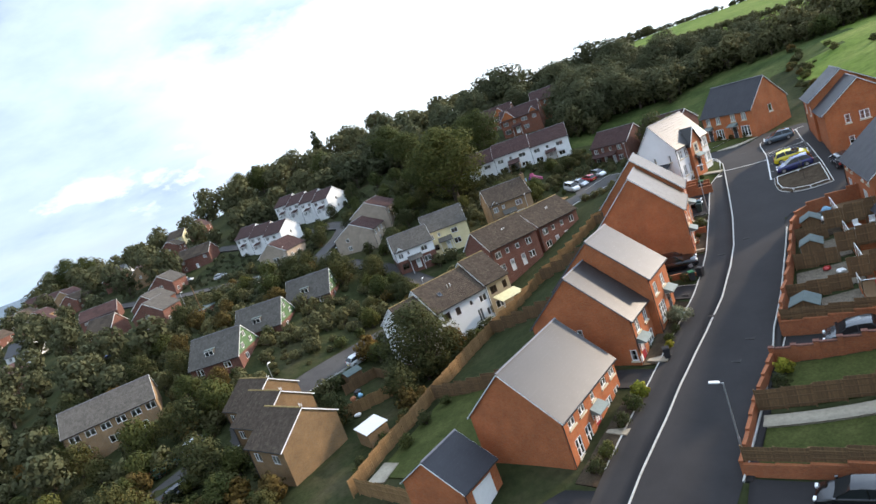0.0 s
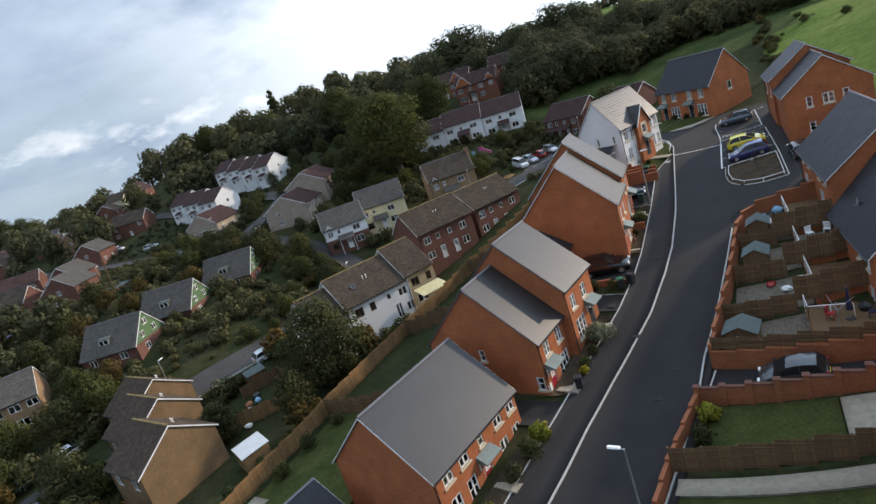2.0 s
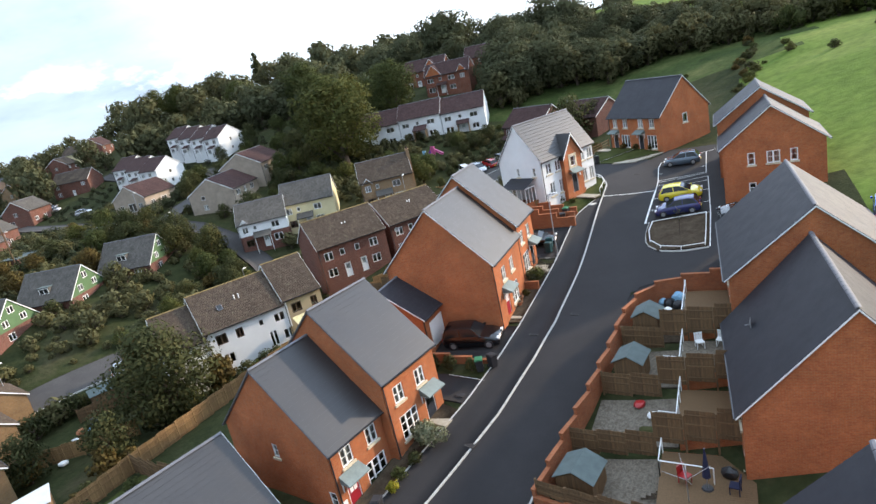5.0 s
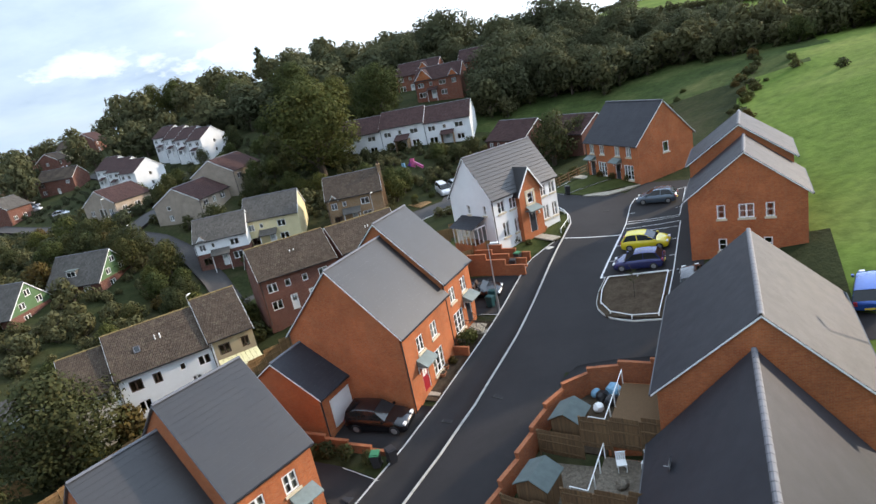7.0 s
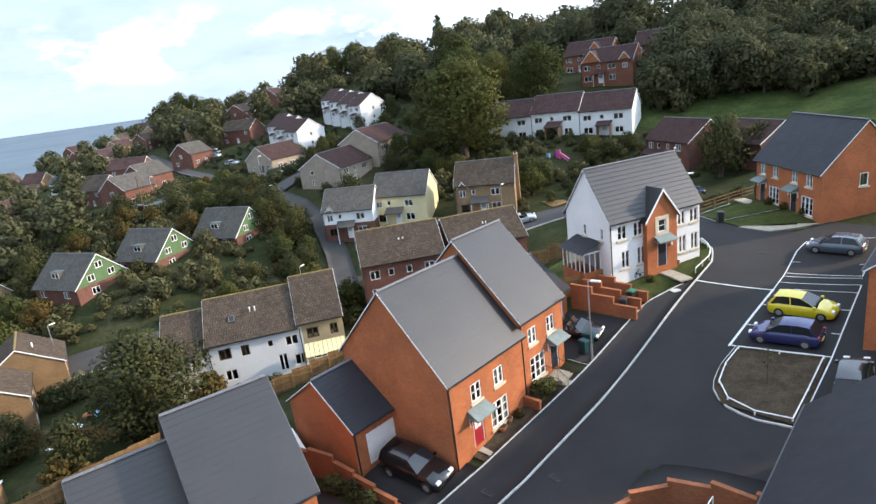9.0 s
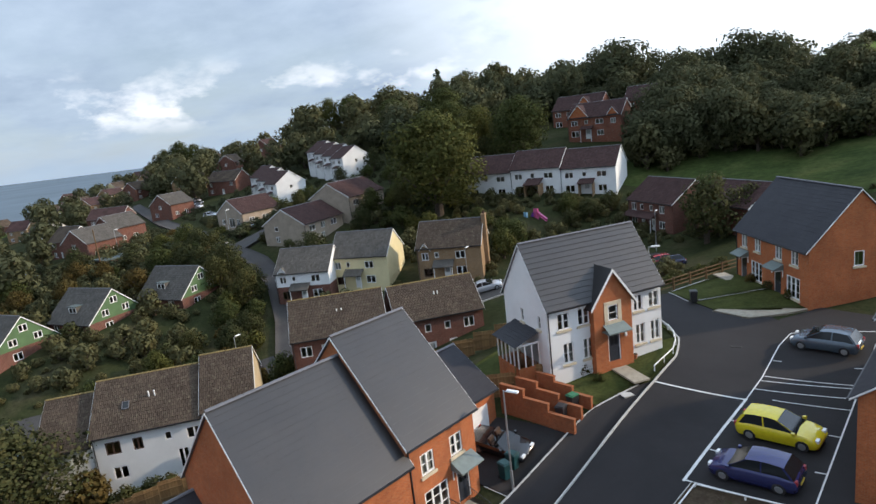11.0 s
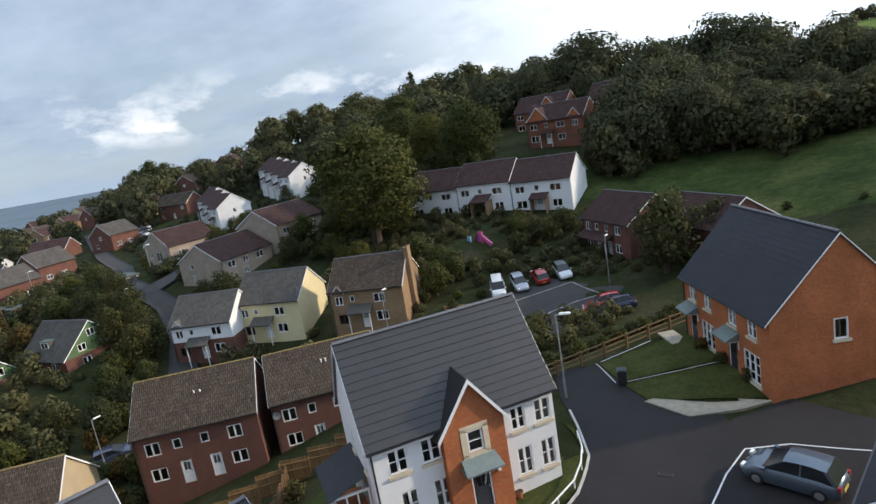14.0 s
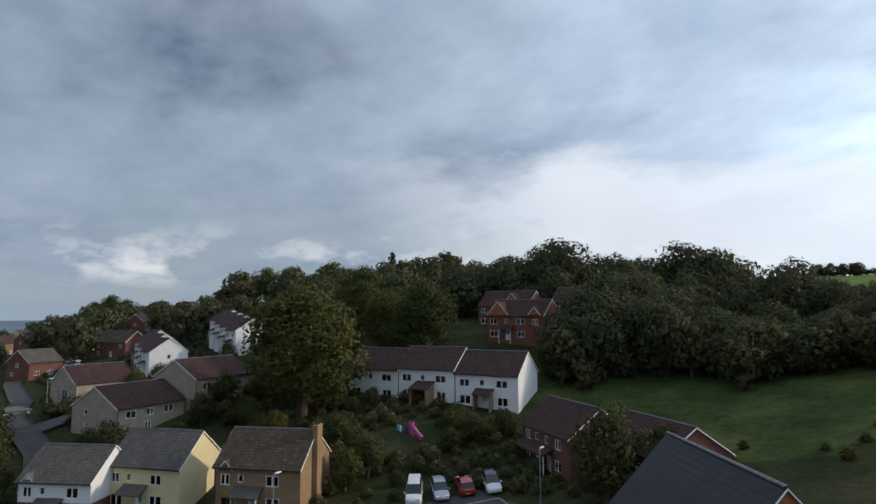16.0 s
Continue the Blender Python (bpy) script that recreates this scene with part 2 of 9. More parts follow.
def wood_mat(name, base, dark):
    m, n, l, p = shader(name, base, 0.85, 0.0, 0.2)
    g = n.new("ShaderNodeNewGeometry")
    each = ramp(n, l, g.outputs["Random Per Island"], [(0.0, dark), (1.0, base)])
    stretch = n.new("ShaderNodeMapping")
    stretch.inputs["Scale"].default_value = (12.0, 12.0, 0.9)
    l.new(g.outputs["Position"], stretch.inputs[0])
    grain = ramp(n, l, noise_tex(n, l, stretch.outputs[0], 1.5, 5.0), [(0.3, (0.75, 0.74, 0.72)), (0.7, (1.15, 1.13, 1.1))])
    l.new(mix(n, l, 1.0, each, grain, "MULTIPLY"), p.inputs["Base Color"])
    bump(n, l, p, noise_tex(n, l, stretch.outputs[0], 4.0, 4.0), 0.4, 0.01)
    return m


def glass_mat(name):
    m = bpy.data.materials.new(name)
    m.use_nodes = True
    n, l = m.node_tree.nodes, m.node_tree.links
    n.clear()
    out, mixer = n.new("ShaderNodeOutputMaterial"), n.new("ShaderNodeMixShader")
    clear, gloss, fres = n.new("ShaderNodeBsdfTransparent"), n.new("ShaderNodeBsdfGlossy"), n.new("ShaderNodeFresnel")
    clear.inputs[0].default_value = (0.62, 0.68, 0.68, 1)
    gloss.inputs["Roughness"].default_value = 0.03
    fres.inputs["IOR"].default_value = 2.1
    l.new(fres.outputs[0], mixer.inputs[0])
    l.new(clear.outputs[0], mixer.inputs[1])
    l.new(gloss.outputs[0], mixer.inputs[2])
    l.new(mixer.outputs[0], out.inputs[0])
    return m


def car_paint(name, base, metal=0.3):
    m, n, l, p = shader(name, base, 0.25, metal, 0.5)
    p.inputs["Coat Weight"].default_value = 0.8
    p.inputs["Coat Roughness"].default_value = 0.06
    pos = world_pos(n)
    l.new(ramp(n, l, noise_tex(n, l, pos, 6.0, 4.0), [(0.3, tuple(c * 0.85 for c in base)), (0.7, base)]), p.inputs["Base Color"])
    return m


M = dict(
    brick=brick_mat("orange_brick", (0.47, 0.145, 0.052), (0.385, 0.108, 0.04), (0.39, 0.2, 0.11)),
    brick_dark=brick_mat("brown_brick", (0.175, 0.07, 0.05), (0.13, 0.054, 0.041), (0.2, 0.13, 0.1)),
    brick_hill=brick_mat("dull_red_brick", (0.26, 0.09, 0.052), (0.2, 0.07, 0.042), (0.25, 0.16, 0.12)),
    brick_wall=brick_mat("weathered_brick", (0.36, 0.115, 0.045), (0.28, 0.085, 0.036), (0.3, 0.16, 0.095)),
    brick_tan=brick_mat("tan_brick", (0.32, 0.2, 0.105), (0.26, 0.155, 0.08), (0.33, 0.26, 0.18)),
    brick_sand=brick_mat("sand_brick", (0.25, 0.155, 0.075), (0.2, 0.12, 0.058), (0.22, 0.165, 0.105)),
    slate=tile_mat("grey_slate", (0.026, 0.0245, 0.0248), 0.06, 0.42, None, 0.5),
    slate_blue=tile_mat("blue_slate", (0.026, 0.026, 0.031), 0.06, 0.52, None, 0.24),
    tile_brown=tile_mat("brown_tile", (0.07, 0.052, 0.039), 0.25, 0.9, (0.13, 0.112, 0.082), 0.1),
    tile_red=tile_mat("red_brown_tile", (0.06, 0.033, 0.03), 0.22, 0.85, (0.08, 0.06, 0.055), 0.15),
    tile_grey=tile_mat("old_grey_tile", (0.092, 0.084, 0.074), 0.22, 0.9, (0.15, 0.14, 0.12), 0.1),
    lichen=plain("lichened_ridge", (0.24, 0.17, 0.06), 0.9, vary=0.3, scale=3),
    ridge=plain("ridge_tile", (0.12, 0.12, 0.13), 0.6, vary=0.15),
    render_white=plain("white_render", (0.72, 0.73, 0.72), 0.85, vary=0.06, scale=0.5, relief=0.003),
    render_cream=plain("cream_render", (0.66, 0.57, 0.33), 0.85, vary=0.08, scale=0.5, relief=0.003),
    render_buff=plain("buff_render", (0.42, 0.33, 0.20), 0.85, vary=0.1, scale=0.5, relief=0.003),
    pebbledash=plain("grey_brown_pebbledash", (0.33, 0.27, 0.21), 0.95, vary=0.15, scale=1.0, relief=0.01),
    green_board=plain("green_weatherboard", (0.065, 0.13, 0.05), 0.7, vary=0.12, scale=1.0),
    white=plain("white_upvc", (0.78, 0.78, 0.76), 0.4, vary=0.04),
    stone=plain("cream_cast_stone", (0.58, 0.5, 0.36), 0.85, vary=0.1, relief=0.003),
    black=plain("black_plastic", (0.025, 0.025, 0.028), 0.45, vary=0.2),
    lead=plain("grey_green_canopy", (0.16, 0.2, 0.19), 0.6, vary=0.15),
    door_red=plain("red_door", (0.32, 0.02, 0.03), 0.35, vary=0.08),
    door_dark=plain("dark_door", (0.03, 0.035, 0.045), 0.35, vary=0.1),
    brown=plain("dark_brown_frame", (0.07, 0.04, 0.025), 0.6, vary=0.15),
    sheet=plain("white_polycarbonate", (0.56, 0.58, 0.58), 0.5, vary=0.08),
    net=plain("net_curtain", (0.6, 0.6, 0.56), 0.9, vary=0.08),
    inside=plain("room_inside", (0.5, 0.47, 0.43), 0.9, vary=0.15),
    glass=glass_mat("window_glass"),
    asphalt=asphalt_mat("asphalt", (0.0175, 0.016, 0.0165), (0.024, 0.022, 0.0225)),
    asphalt_old=asphalt_mat("old_asphalt", (0.042, 0.039, 0.038), (0.058, 0.054, 0.051)),
    kerb=plain("concrete_kerb", (0.46, 0.45, 0.42), 0.9, vary=0.12),
    paint=plain("road_paint", (0.68, 0.68, 0.66), 0.8, vary=0.15, scale=4),
    paving=plain("paving_slab", (0.34, 0.3, 0.23), 0.9, vary=0.18, relief=0.004),
    gravel=ground_mat("gravel", [(0.35, (0.11, 0.092, 0.072)), (0.65, (0.2, 0.172, 0.14))], 5.0, 0.03, 14.0),
    land=ground_mat("rough_land", [(0.3, (0.02, 0.024, 0.011)), (0.5, (0.032, 0.038, 0.016)), (0.7, (0.056, 0.05, 0.028))], 0.12, 0.15, 1.5),
    lawn=ground_mat("lawn", [(0.3, (0.034, 0.045, 0.014)), (0.7, (0.072, 0.078, 0.027))], 0.6, 0.04, 5.0),
    field=ground_mat("field", [(0.32, (0.066, 0.106, 0.021)), (0.5, (0.1, 0.148, 0.03)), (0.68, (0.14, 0.172, 0.046))], 0.035, 0.15, 0.8),
    meadow=ground_mat("meadow", [(0.3, (0.026, 0.04, 0.013)), (0.5, (0.045, 0.064, 0.02)), (0.7, (0.085, 0.095, 0.034))], 0.12, 0.15, 1.2),
    soil=ground_mat("soil", [(0.35, (0.05, 0.036, 0.026)), (0.65, (0.085, 0.065, 0.045))], 1.5, 0.06, 8.0),
    wood=wood_mat("fence_wood", (0.18, 0.112, 0.058), (0.115, 0.072, 0.04)),
    wood_new=wood_mat("fresh_wood", (0.3, 0.185, 0.085), (0.2, 0.12, 0.058)),
    bark=plain("bark", (0.075, 0.055, 0.04), 0.95, vary=0.3, scale=4, relief=0.02),
    leaf=leaf_mat("leaves", (0.0502, 0.0624, 0.0217), (0.0887, 0.1023, 0.0335), (0.1168, 0.1211, 0.0413)),
    leaf_dark=leaf_mat("dark_leaves", (0.0449, 0.0520, 0.0227), (0.0741, 0.0813, 0.0326), (0.1012, 0.0945, 0.0394)),
    # far foliage, paler and greyer: distance haze put into the leaf colour
    leaf_hazed=leaf_mat("haze_paled_leaves", (0.0798, 0.0866, 0.0467), (0.0958, 0.1026, 0.0536), (0.1072, 0.1094, 0.0593)),
    leaf_grey=leaf_mat("grey_leaves", (0.10, 0.12, 0.08), (0.2, 0.23, 0.16), (0.3, 0.3, 0.22)),
    leaf_autumn=leaf_mat("turning_leaves", (0.075, 0.055, 0.02), (0.13, 0.09, 0.03), (0.17, 0.13, 0.04)),
    leaf_yellow=leaf_mat("yellow_leaves", (0.12, 0.14, 0.02), (0.26, 0.27, 0.04), (0.38, 0.32, 0.05)),
    metal=plain("galvanised_steel", (0.42, 0.43, 0.44), 0.45, 0.7, vary=0.1),
    car_glass=plain("car_glass", (0.015, 0.018, 0.02), 0.08, vary=0.1),
    red_plastic=plain("red_plastic", (0.35, 0.02, 0.02), 0.3),
    plate=plain("yellow_plate", (0.7, 0.5, 0.05), 0.5),
    green_lid=plain("green_plastic", (0.03, 0.16, 0.08), 0.45),
    pink=plain("pink_plastic", (0.6, 0.12, 0.28), 0.4),
    purple=plain("purple_plastic", (0.22, 0.06, 0.4), 0.4),
    lean_glass=plain("blue_grey_glazing", (0.05, 0.075, 0.13), 0.2),
    sky=plain("pale_blue_plastic", (0.2, 0.4, 0.55), 0.4),
    pale_yellow=plain("pale_yellow_sheet", (0.62, 0.55, 0.3), 0.5),
    tyre=plain("tyre_rubber", (0.02, 0.02, 0.021), 0.8, vary=0.2),
    shed_roof=plain("grey_green_felt", (0.085, 0.11, 0.105), 0.85, vary=0.15, scale=2),
    teal=plain("dark_teal_plastic", (0.01, 0.05, 0.055), 0.4),
    navy=plain("navy_cloth", (0.012, 0.015, 0.045), 0.9),
    bag=plain("black_polythene", (0.012, 0.012, 0.013), 0.35, relief=0.02, fine=8),
    terracotta=plain("terracotta", (0.4, 0.15, 0.07), 0.9),
    water=plain("sea_water", (0.12, 0.16, 0.19), 0.7, vary=0.15, scale=0.004, fine=0.02, spec=0.1),
)

# ---- building kit ----
def mesh_of(name, verts, faces, mat, uvs=None):
    me = bpy.data.meshes.new(name)
    me.from_pydata([tuple(v) for v in verts], [], faces)
    if uvs is not None:
        layer = me.uv_layers.new(name="UVMap")
        layer.data.foreach_set("uv", np.array(uvs, dtype=np.float32).ravel())
    me.materials.append(mat)
    me.update()
    return me


def put(name, me, parent=None, m=None, label=""):
    ob = new(name, me)
    if parent is not None:
        ob.parent = parent
    if m is not None:
        ob.matrix_basis = m
    if label:
        ob["label"] = label
    return ob


def part(name, bm, mat, parent, label="", m=None):
    me = bpy.data.meshes.new(name)
    bm.to_mesh(me)
    bm.free()
    me.materials.append(mat)
    return put(name, me, parent, m, label)


def thing(name, m, label, category, group="", kind=""):
    ob = new(name)
    ob.matrix_basis = m
    return tagged(ob, label, category, group, kind)


class Geo:
    """Collects quads and boxes, with metre UVs, for one mesh."""

    def __init__(self):
        self.v, self.f, self.uv = [], [], []

    def poly(self, pts, uv=None):
        k = len(self.v)
        self.v += [tuple(p) for p in pts]
        self.f.append(tuple(range(k, k + len(pts))))
        if uv is None:
            a = Vector(pts[1]) - Vector(pts[0])
            a.normalize()
            nrm = a.cross(Vector(pts[-1]) - Vector(pts[0]))
            b = nrm.cross(a)
            b = b.normalized() if b.length > 0 else Vector((0, 0, 1))
            o = Vector(pts[0])
            uv = [((Vector(p) - o).dot(a), (Vector(p) - o).dot(b)) for p in pts]
        self.uv += uv

    def box(self, x0, x1, y0, y1, z0, z1, m=None):
        c = [Vector((x, y, z)) for z in (z0, z1) for y in (y0, y1) for x in (x0, x1)]
        if m is not None:
            c = [m @ p for p in c]
        for q in ((0, 2, 3, 1), (4, 5, 7, 6), (0, 1, 5, 4), (1, 3, 7, 5), (3, 2, 6, 7), (2, 0, 4, 6)):
            self.poly([c[i] for i in q])

    def tube(self, a, b, r0, r1=None, sides=8):
        a, b = Vector(a), Vector(b)
        r1 = r0 if r1 is None else r1
        t = (b - a).normalized()
        s = t.orthogonal().normalized()
        w = t.cross(s)
        ring = [(s * math.cos(2 * math.pi * i / sides) + w * math.sin(2 * math.pi * i / sides)) for i in range(sides)]
        for i in range(sides):
            j = (i + 1) % sides
            self.poly([a + ring[i] * r0, a + ring[j] * r0, b + ring[j] * r1, b + ring[i] * r1])
        self.poly([b + ring[i] * r1 for i in range(sides)])
        self.poly([a + ring[i] * r0 for i in reversed(range(sides))])

    def mesh(self, name, mat):
        return mesh_of(name, self.v, self.f, mat, self.uv)


def wall_panel(g, o, du, inward, width, z0, z1, openings, reveal=0.12):
    """A wall face with real holes: openings are (u0, u1, z0, z1)."""
    o, du, inward = Vector(o), Vector(du), Vector(inward)
    us = sorted({0.0, width, *(v for op in openings for v in op[:2])})
    zs = sorted({z0, z1, *(v for op in openings for v in op[2:])})
    at = lambda u, z, d=0.0: o + du * u + inward * d + Vector((0, 0, z))  # noqa: E731
    for ua, ub in zip(us, us[1:]):
        for za, zb in zip(zs, zs[1:]):
            um, zm = (ua + ub) / 2, (za + zb) / 2
            if any(p[0] < um < p[1] and p[2] < zm < p[3] for p in openings):
                continue
            g.poly([at(ua, za), at(ub, za), at(ub, zb), at(ua, zb)], [(ua, za), (ub, za), (ub, zb), (ua, zb)])
    for ua, ub, za, zb in openings:
        ring = [(ua, za), (ub, za), (ub, zb), (ua, zb)]
        for (u1, w1), (u2, w2) in zip(ring, ring[1:] + ring[:1]):
            g.poly([at(u1, w1), at(u1, w1, reveal), at(u2, w2, reveal), at(u2, w2)], [(u1, w1), (u1 + reveal, w1), (u2 + reveal, w2), (u2, w2)])


def gable_panel(g, o, du, inward, D, EH, rise, openings, reveal=0.12):
    """The triangle above a gable wall's eaves, in strips round its windows."""
    at = lambda u, z, d=0.0: o + du * u + inward * d + Vector((0, 0, z))  # noqa: E731
    top = lambda u: EH + rise * (1 - abs(2 * u / D - 1))  # noqa: E731
    us = sorted({0.0, D / 2, D, *(v for op in openings for v in op[:2])})
    for ua, ub in zip(us, us[1:]):
        z0 = EH
        for _, _, za, zb in (p for p in openings if p[0] < (ua + ub) / 2 < p[1]):
            if za > z0:
                g.poly([at(ua, z0), at(ub, z0), at(ub, za), at(ua, za)], [(ua, z0), (ub, z0), (ub, za), (ua, za)])
            z0 = zb
        ring = [(ua, z0), (ub, z0)] + [(u, top(u)) for u in (ub, ua) if top(u) > z0 + 1e-4]
        g.poly([at(u, z) for u, z in ring], ring)
    for ua, ub, za, zb in openings:
        ring = [(ua, za), (ub, za), (ub, zb), (ua, zb)]
        for (u1, w1), (u2, w2) in zip(ring, ring[1:] + ring[:1]):
            g.poly([at(u1, w1), at(u1, w1, reveal), at(u2, w2, reveal), at(u2, w2)], [(u1, w1), (u1 + reveal, w1), (u2 + reveal, w2), (u2, w2)])


def tiles(name, mat, u0, u1, length, across, along, up, origin, gauge=0.34, width=0.3, thick=0.022, wave=0.0, rnd=None, gap=0.006):
    """One slope of lapped tiles as a single mesh: origin at the eave's corner, across along the eave, along up the slope."""
    rnd = rnd or np.random.RandomState(3)
    rows = max(2, int(length / gauge))
    gauge = length / rows
    o, a, s, n = (np.array(v, float) for v in (origin, across, along, up))
    cols = max(2, int((u1 - u0) / width) + 1)
    w = (u1 - u0) / cols
    j, i = np.meshgrid(np.arange(rows), np.arange(-1, cols), indexing="ij")
    shift = np.where(j % 2, 0.5, 0.0) * w
    left = np.clip(u0 + i * w + shift, u0, u1)
    right = np.clip(u0 + (i + 1) * w + shift - gap, u0, u1)
    ok = right - left > 0.02
    j, left, right = j[ok], left[ok], right[ok]
    lo, hi = j * gauge - 0.03, np.minimum((j + 1) * gauge + 0.02, length)
    loose = min(1.0, gap / 0.006)
    lift = thick * (1 + rnd.uniform(-0.25, 0.25, len(j)) * loose)
    skew = rnd.uniform(-0.006, 0.006, len(j)) * loose

    def at(u, v, h):
        return o + u[:, None] * a + v[:, None] * s + h[:, None] * n

    z0 = np.zeros(len(j))
    pts = np.stack([at(left, lo + skew, z0), at(right, lo - skew, z0), at(right, hi, z0 - 0.01), at(left, hi, z0 - 0.01), at(left, lo + skew, lift), at(right, lo - skew, lift), at(right, hi, z0 + 0.004), at(left, hi, z0 + 0.004)], 1)
    k = np.arange(len(j))[:, None] * 8
    quads = np.concatenate([k + np.array(q) for q in ((4, 5, 6, 7), (0, 1, 5, 4), (1, 2, 6, 5), (3, 0, 4, 7))])
    if wave:
        # a roll down the middle of each tile
        mid = (left + right) / 2
        pts2 = np.stack([at(mid - 0.05, lo, lift), at(mid, lo, lift + wave), at(mid + 0.05, lo, lift), at(mid - 0.05, hi, z0), at(mid, hi, z0 + wave), at(mid + 0.05, hi, z0)], 1)
        k2 = len(j) * 8 + np.arange(len(j))[:, None] * 6
        quads = np.concatenate([quads, *(k2 + np.array(q) for q in ((0, 1, 4, 3), (1, 2, 5, 4)))])
        pts = np.concatenate([pts.reshape(-1, 3), pts2.reshape(-1, 3)])
    return mesh_of(name, pts.reshape(-1, 3).tolist(), quads.tolist(), mat)


def lone_tiles(roof_ob, mat, W, verge, length, slope, eave, rnd, gauge=0.38, width=0.38, thick=0.014):
    """A front slope laid tile by tile, each one lapping over the next below."""
    rows, cols = round(length / gauge), round((W + 2 * verge) / width)
    gauge, width = length / rows, (W + 2 * verge) / cols

    def one(w):
        pts = [(0, -0.03, -0.012), (w, -0.03, -0.012), (w, gauge + 0.02, -0.012), (0, gauge + 0.02, -0.012), (0, -0.03, thick), (w, -0.03, thick), (w, gauge + 0.02, 0.003), (0, gauge + 0.02, 0.003)]
        return mesh_of("tile", pts, [(4, 5, 6, 7), (0, 1, 5, 4), (1, 2, 6, 5), (3, 0, 4, 7)], mat)

    full, half = one(width - 0.0015), one(width / 2 - 0.0015)
    base = Matrix.Translation((-verge, eave[0], eave[1])) @ Matrix.Rotation(slope, 4, "X")
    for j in range(rows):
        u = 0.0
        lay = [width] * cols if j % 2 == 0 else [width / 2] + [width] * (cols - 1) + [width / 2]
        for w in lay:
            put("tile", full if w == width else half, roof_ob, base @ Matrix.Translation((u, j * gauge, rnd.uniform(0, 0.0012))) @ Matrix.Rotation(rnd.uniform(-0.002, 0.002), 4, "Z"))
            u += w


def window_part(house, m, w, h, frame=None, bars=1, cross=0, sill=None, head=None, glass=True, name="window"):
    """A window in its opening: m has x along the wall, y inward, z up from the opening's lower corner."""
    frame = frame or M["white"]
    g, t, d = Geo(), 0.09, 0.07
    g.box(0, w, 0.03, 0.03 + d, 0, t)
    g.box(0, w, 0.03, 0.03 + d, h - t, h)
    g.box(0, t, 0.03, 0.03 + d, t, h - t)
    g.box(w - t, w, 0.03, 0.03 + d, t, h - t)
    for i in range(bars):
        x = w * (i + 1) / (bars + 1)
        g.box(x - t * 0.75, x + t * 0.75, 0.028, 0.1, t, h - t)
    for i in range(cross):
        z = h * (i + 1) / (cross + 1)
        g.box(t, w - t, 0.045, 0.09, z - 0.02, z + 0.02)
    win = put(name, g.mesh("frame", frame), house, m)
    p = Geo()
    p.poly([(t, 0.075, t), (w - t, 0.075, t), (w - t, 0.075, h - t), (t, 0.075, h - t)])
    pane = put("pane", p.mesh("pane", M["glass"]), win)
    pane.visible_shadow = False
    drawn = int(abs(m.translation.x * 7.3 + m.translation.z * 13.7)) % 3 if sill else 2
    if drawn < 2:
        c = Geo()
        for x0, x1 in (((t, w - t),) if drawn == 0 else ((t, w * 0.32), (w * 0.68, w - t))):
            k = max(2, int((x1 - x0) / 0.09))
            for i in range(k):
                c.box(x0 + (x1 - x0) * i / k, x0 + (x1 - x0) * (i + 1) / k, 0.13 + 0.02 * (i % 2), 0.145 + 0.02 * (i % 2), t, h - t)
        put("curtain", c.mesh("curtain", M["net"]), win)["kind"] = "stuff"
    if sill:
        s = Geo()
        s.box(-0.1, w + 0.1, -0.1, 0.08, -0.15, 0.0)
        put("sill", s.mesh("sill", sill), win)
    if head:
        s = Geo()
        s.box(-0.1, w + 0.1, -0.025, 0.06, h, h + 0.16)
        put("lintel", s.mesh("lintel", head), win)
    return win


def door_part(house, m, w, h, mat, label="", glazed=True):
    g = Geo()
    t = 0.07
    g.box(0, t, 0.04, 0.12, 0, h)
    g.box(w - t, w, 0.04, 0.12, 0, h)
    g.box(t, w - t, 0.04, 0.12, h - t, h)
    door = put("door", g.mesh("door_frame", M["white"]), house, m, label)
    leaf = Geo()
    leaf.box(t, w - t, 0.06, 0.11, 0.02, h - t)
    for z0, z1 in ((0.15, 0.75), (0.85, 1.05)):
        leaf.box(t + 0.12, w - t - 0.12, 0.05, 0.07, z0, z1)
    put("leaf", leaf.mesh("leaf", mat), door)
    if glazed:
        p = Geo()
        for x in (t + 0.14, w / 2 + 0.03):
            p.box(x, x + w / 2 - t - 0.17, 0.052, 0.066, 1.15, h - t - 0.14)
        put("pane", p.mesh("pane", M["white"] if mat is M["door_red"] else M["glass"]), door)
    k = Geo()
    k.box(w - t - 0.1, w - t - 0.07, 0.02, 0.06, 0.95, 1.1)
    put("handle", k.mesh("handle", M["metal"]), door)
    return door


SIDES = {"f": ((0, 0), (1, 0), (0, 1)), "r": ((1, 0), (0, 1), (-1, 0)), "b": ((1, 1), (-1, 0), (0, -1)), "l": ((0, 1), (0, -1), (1, 0))}


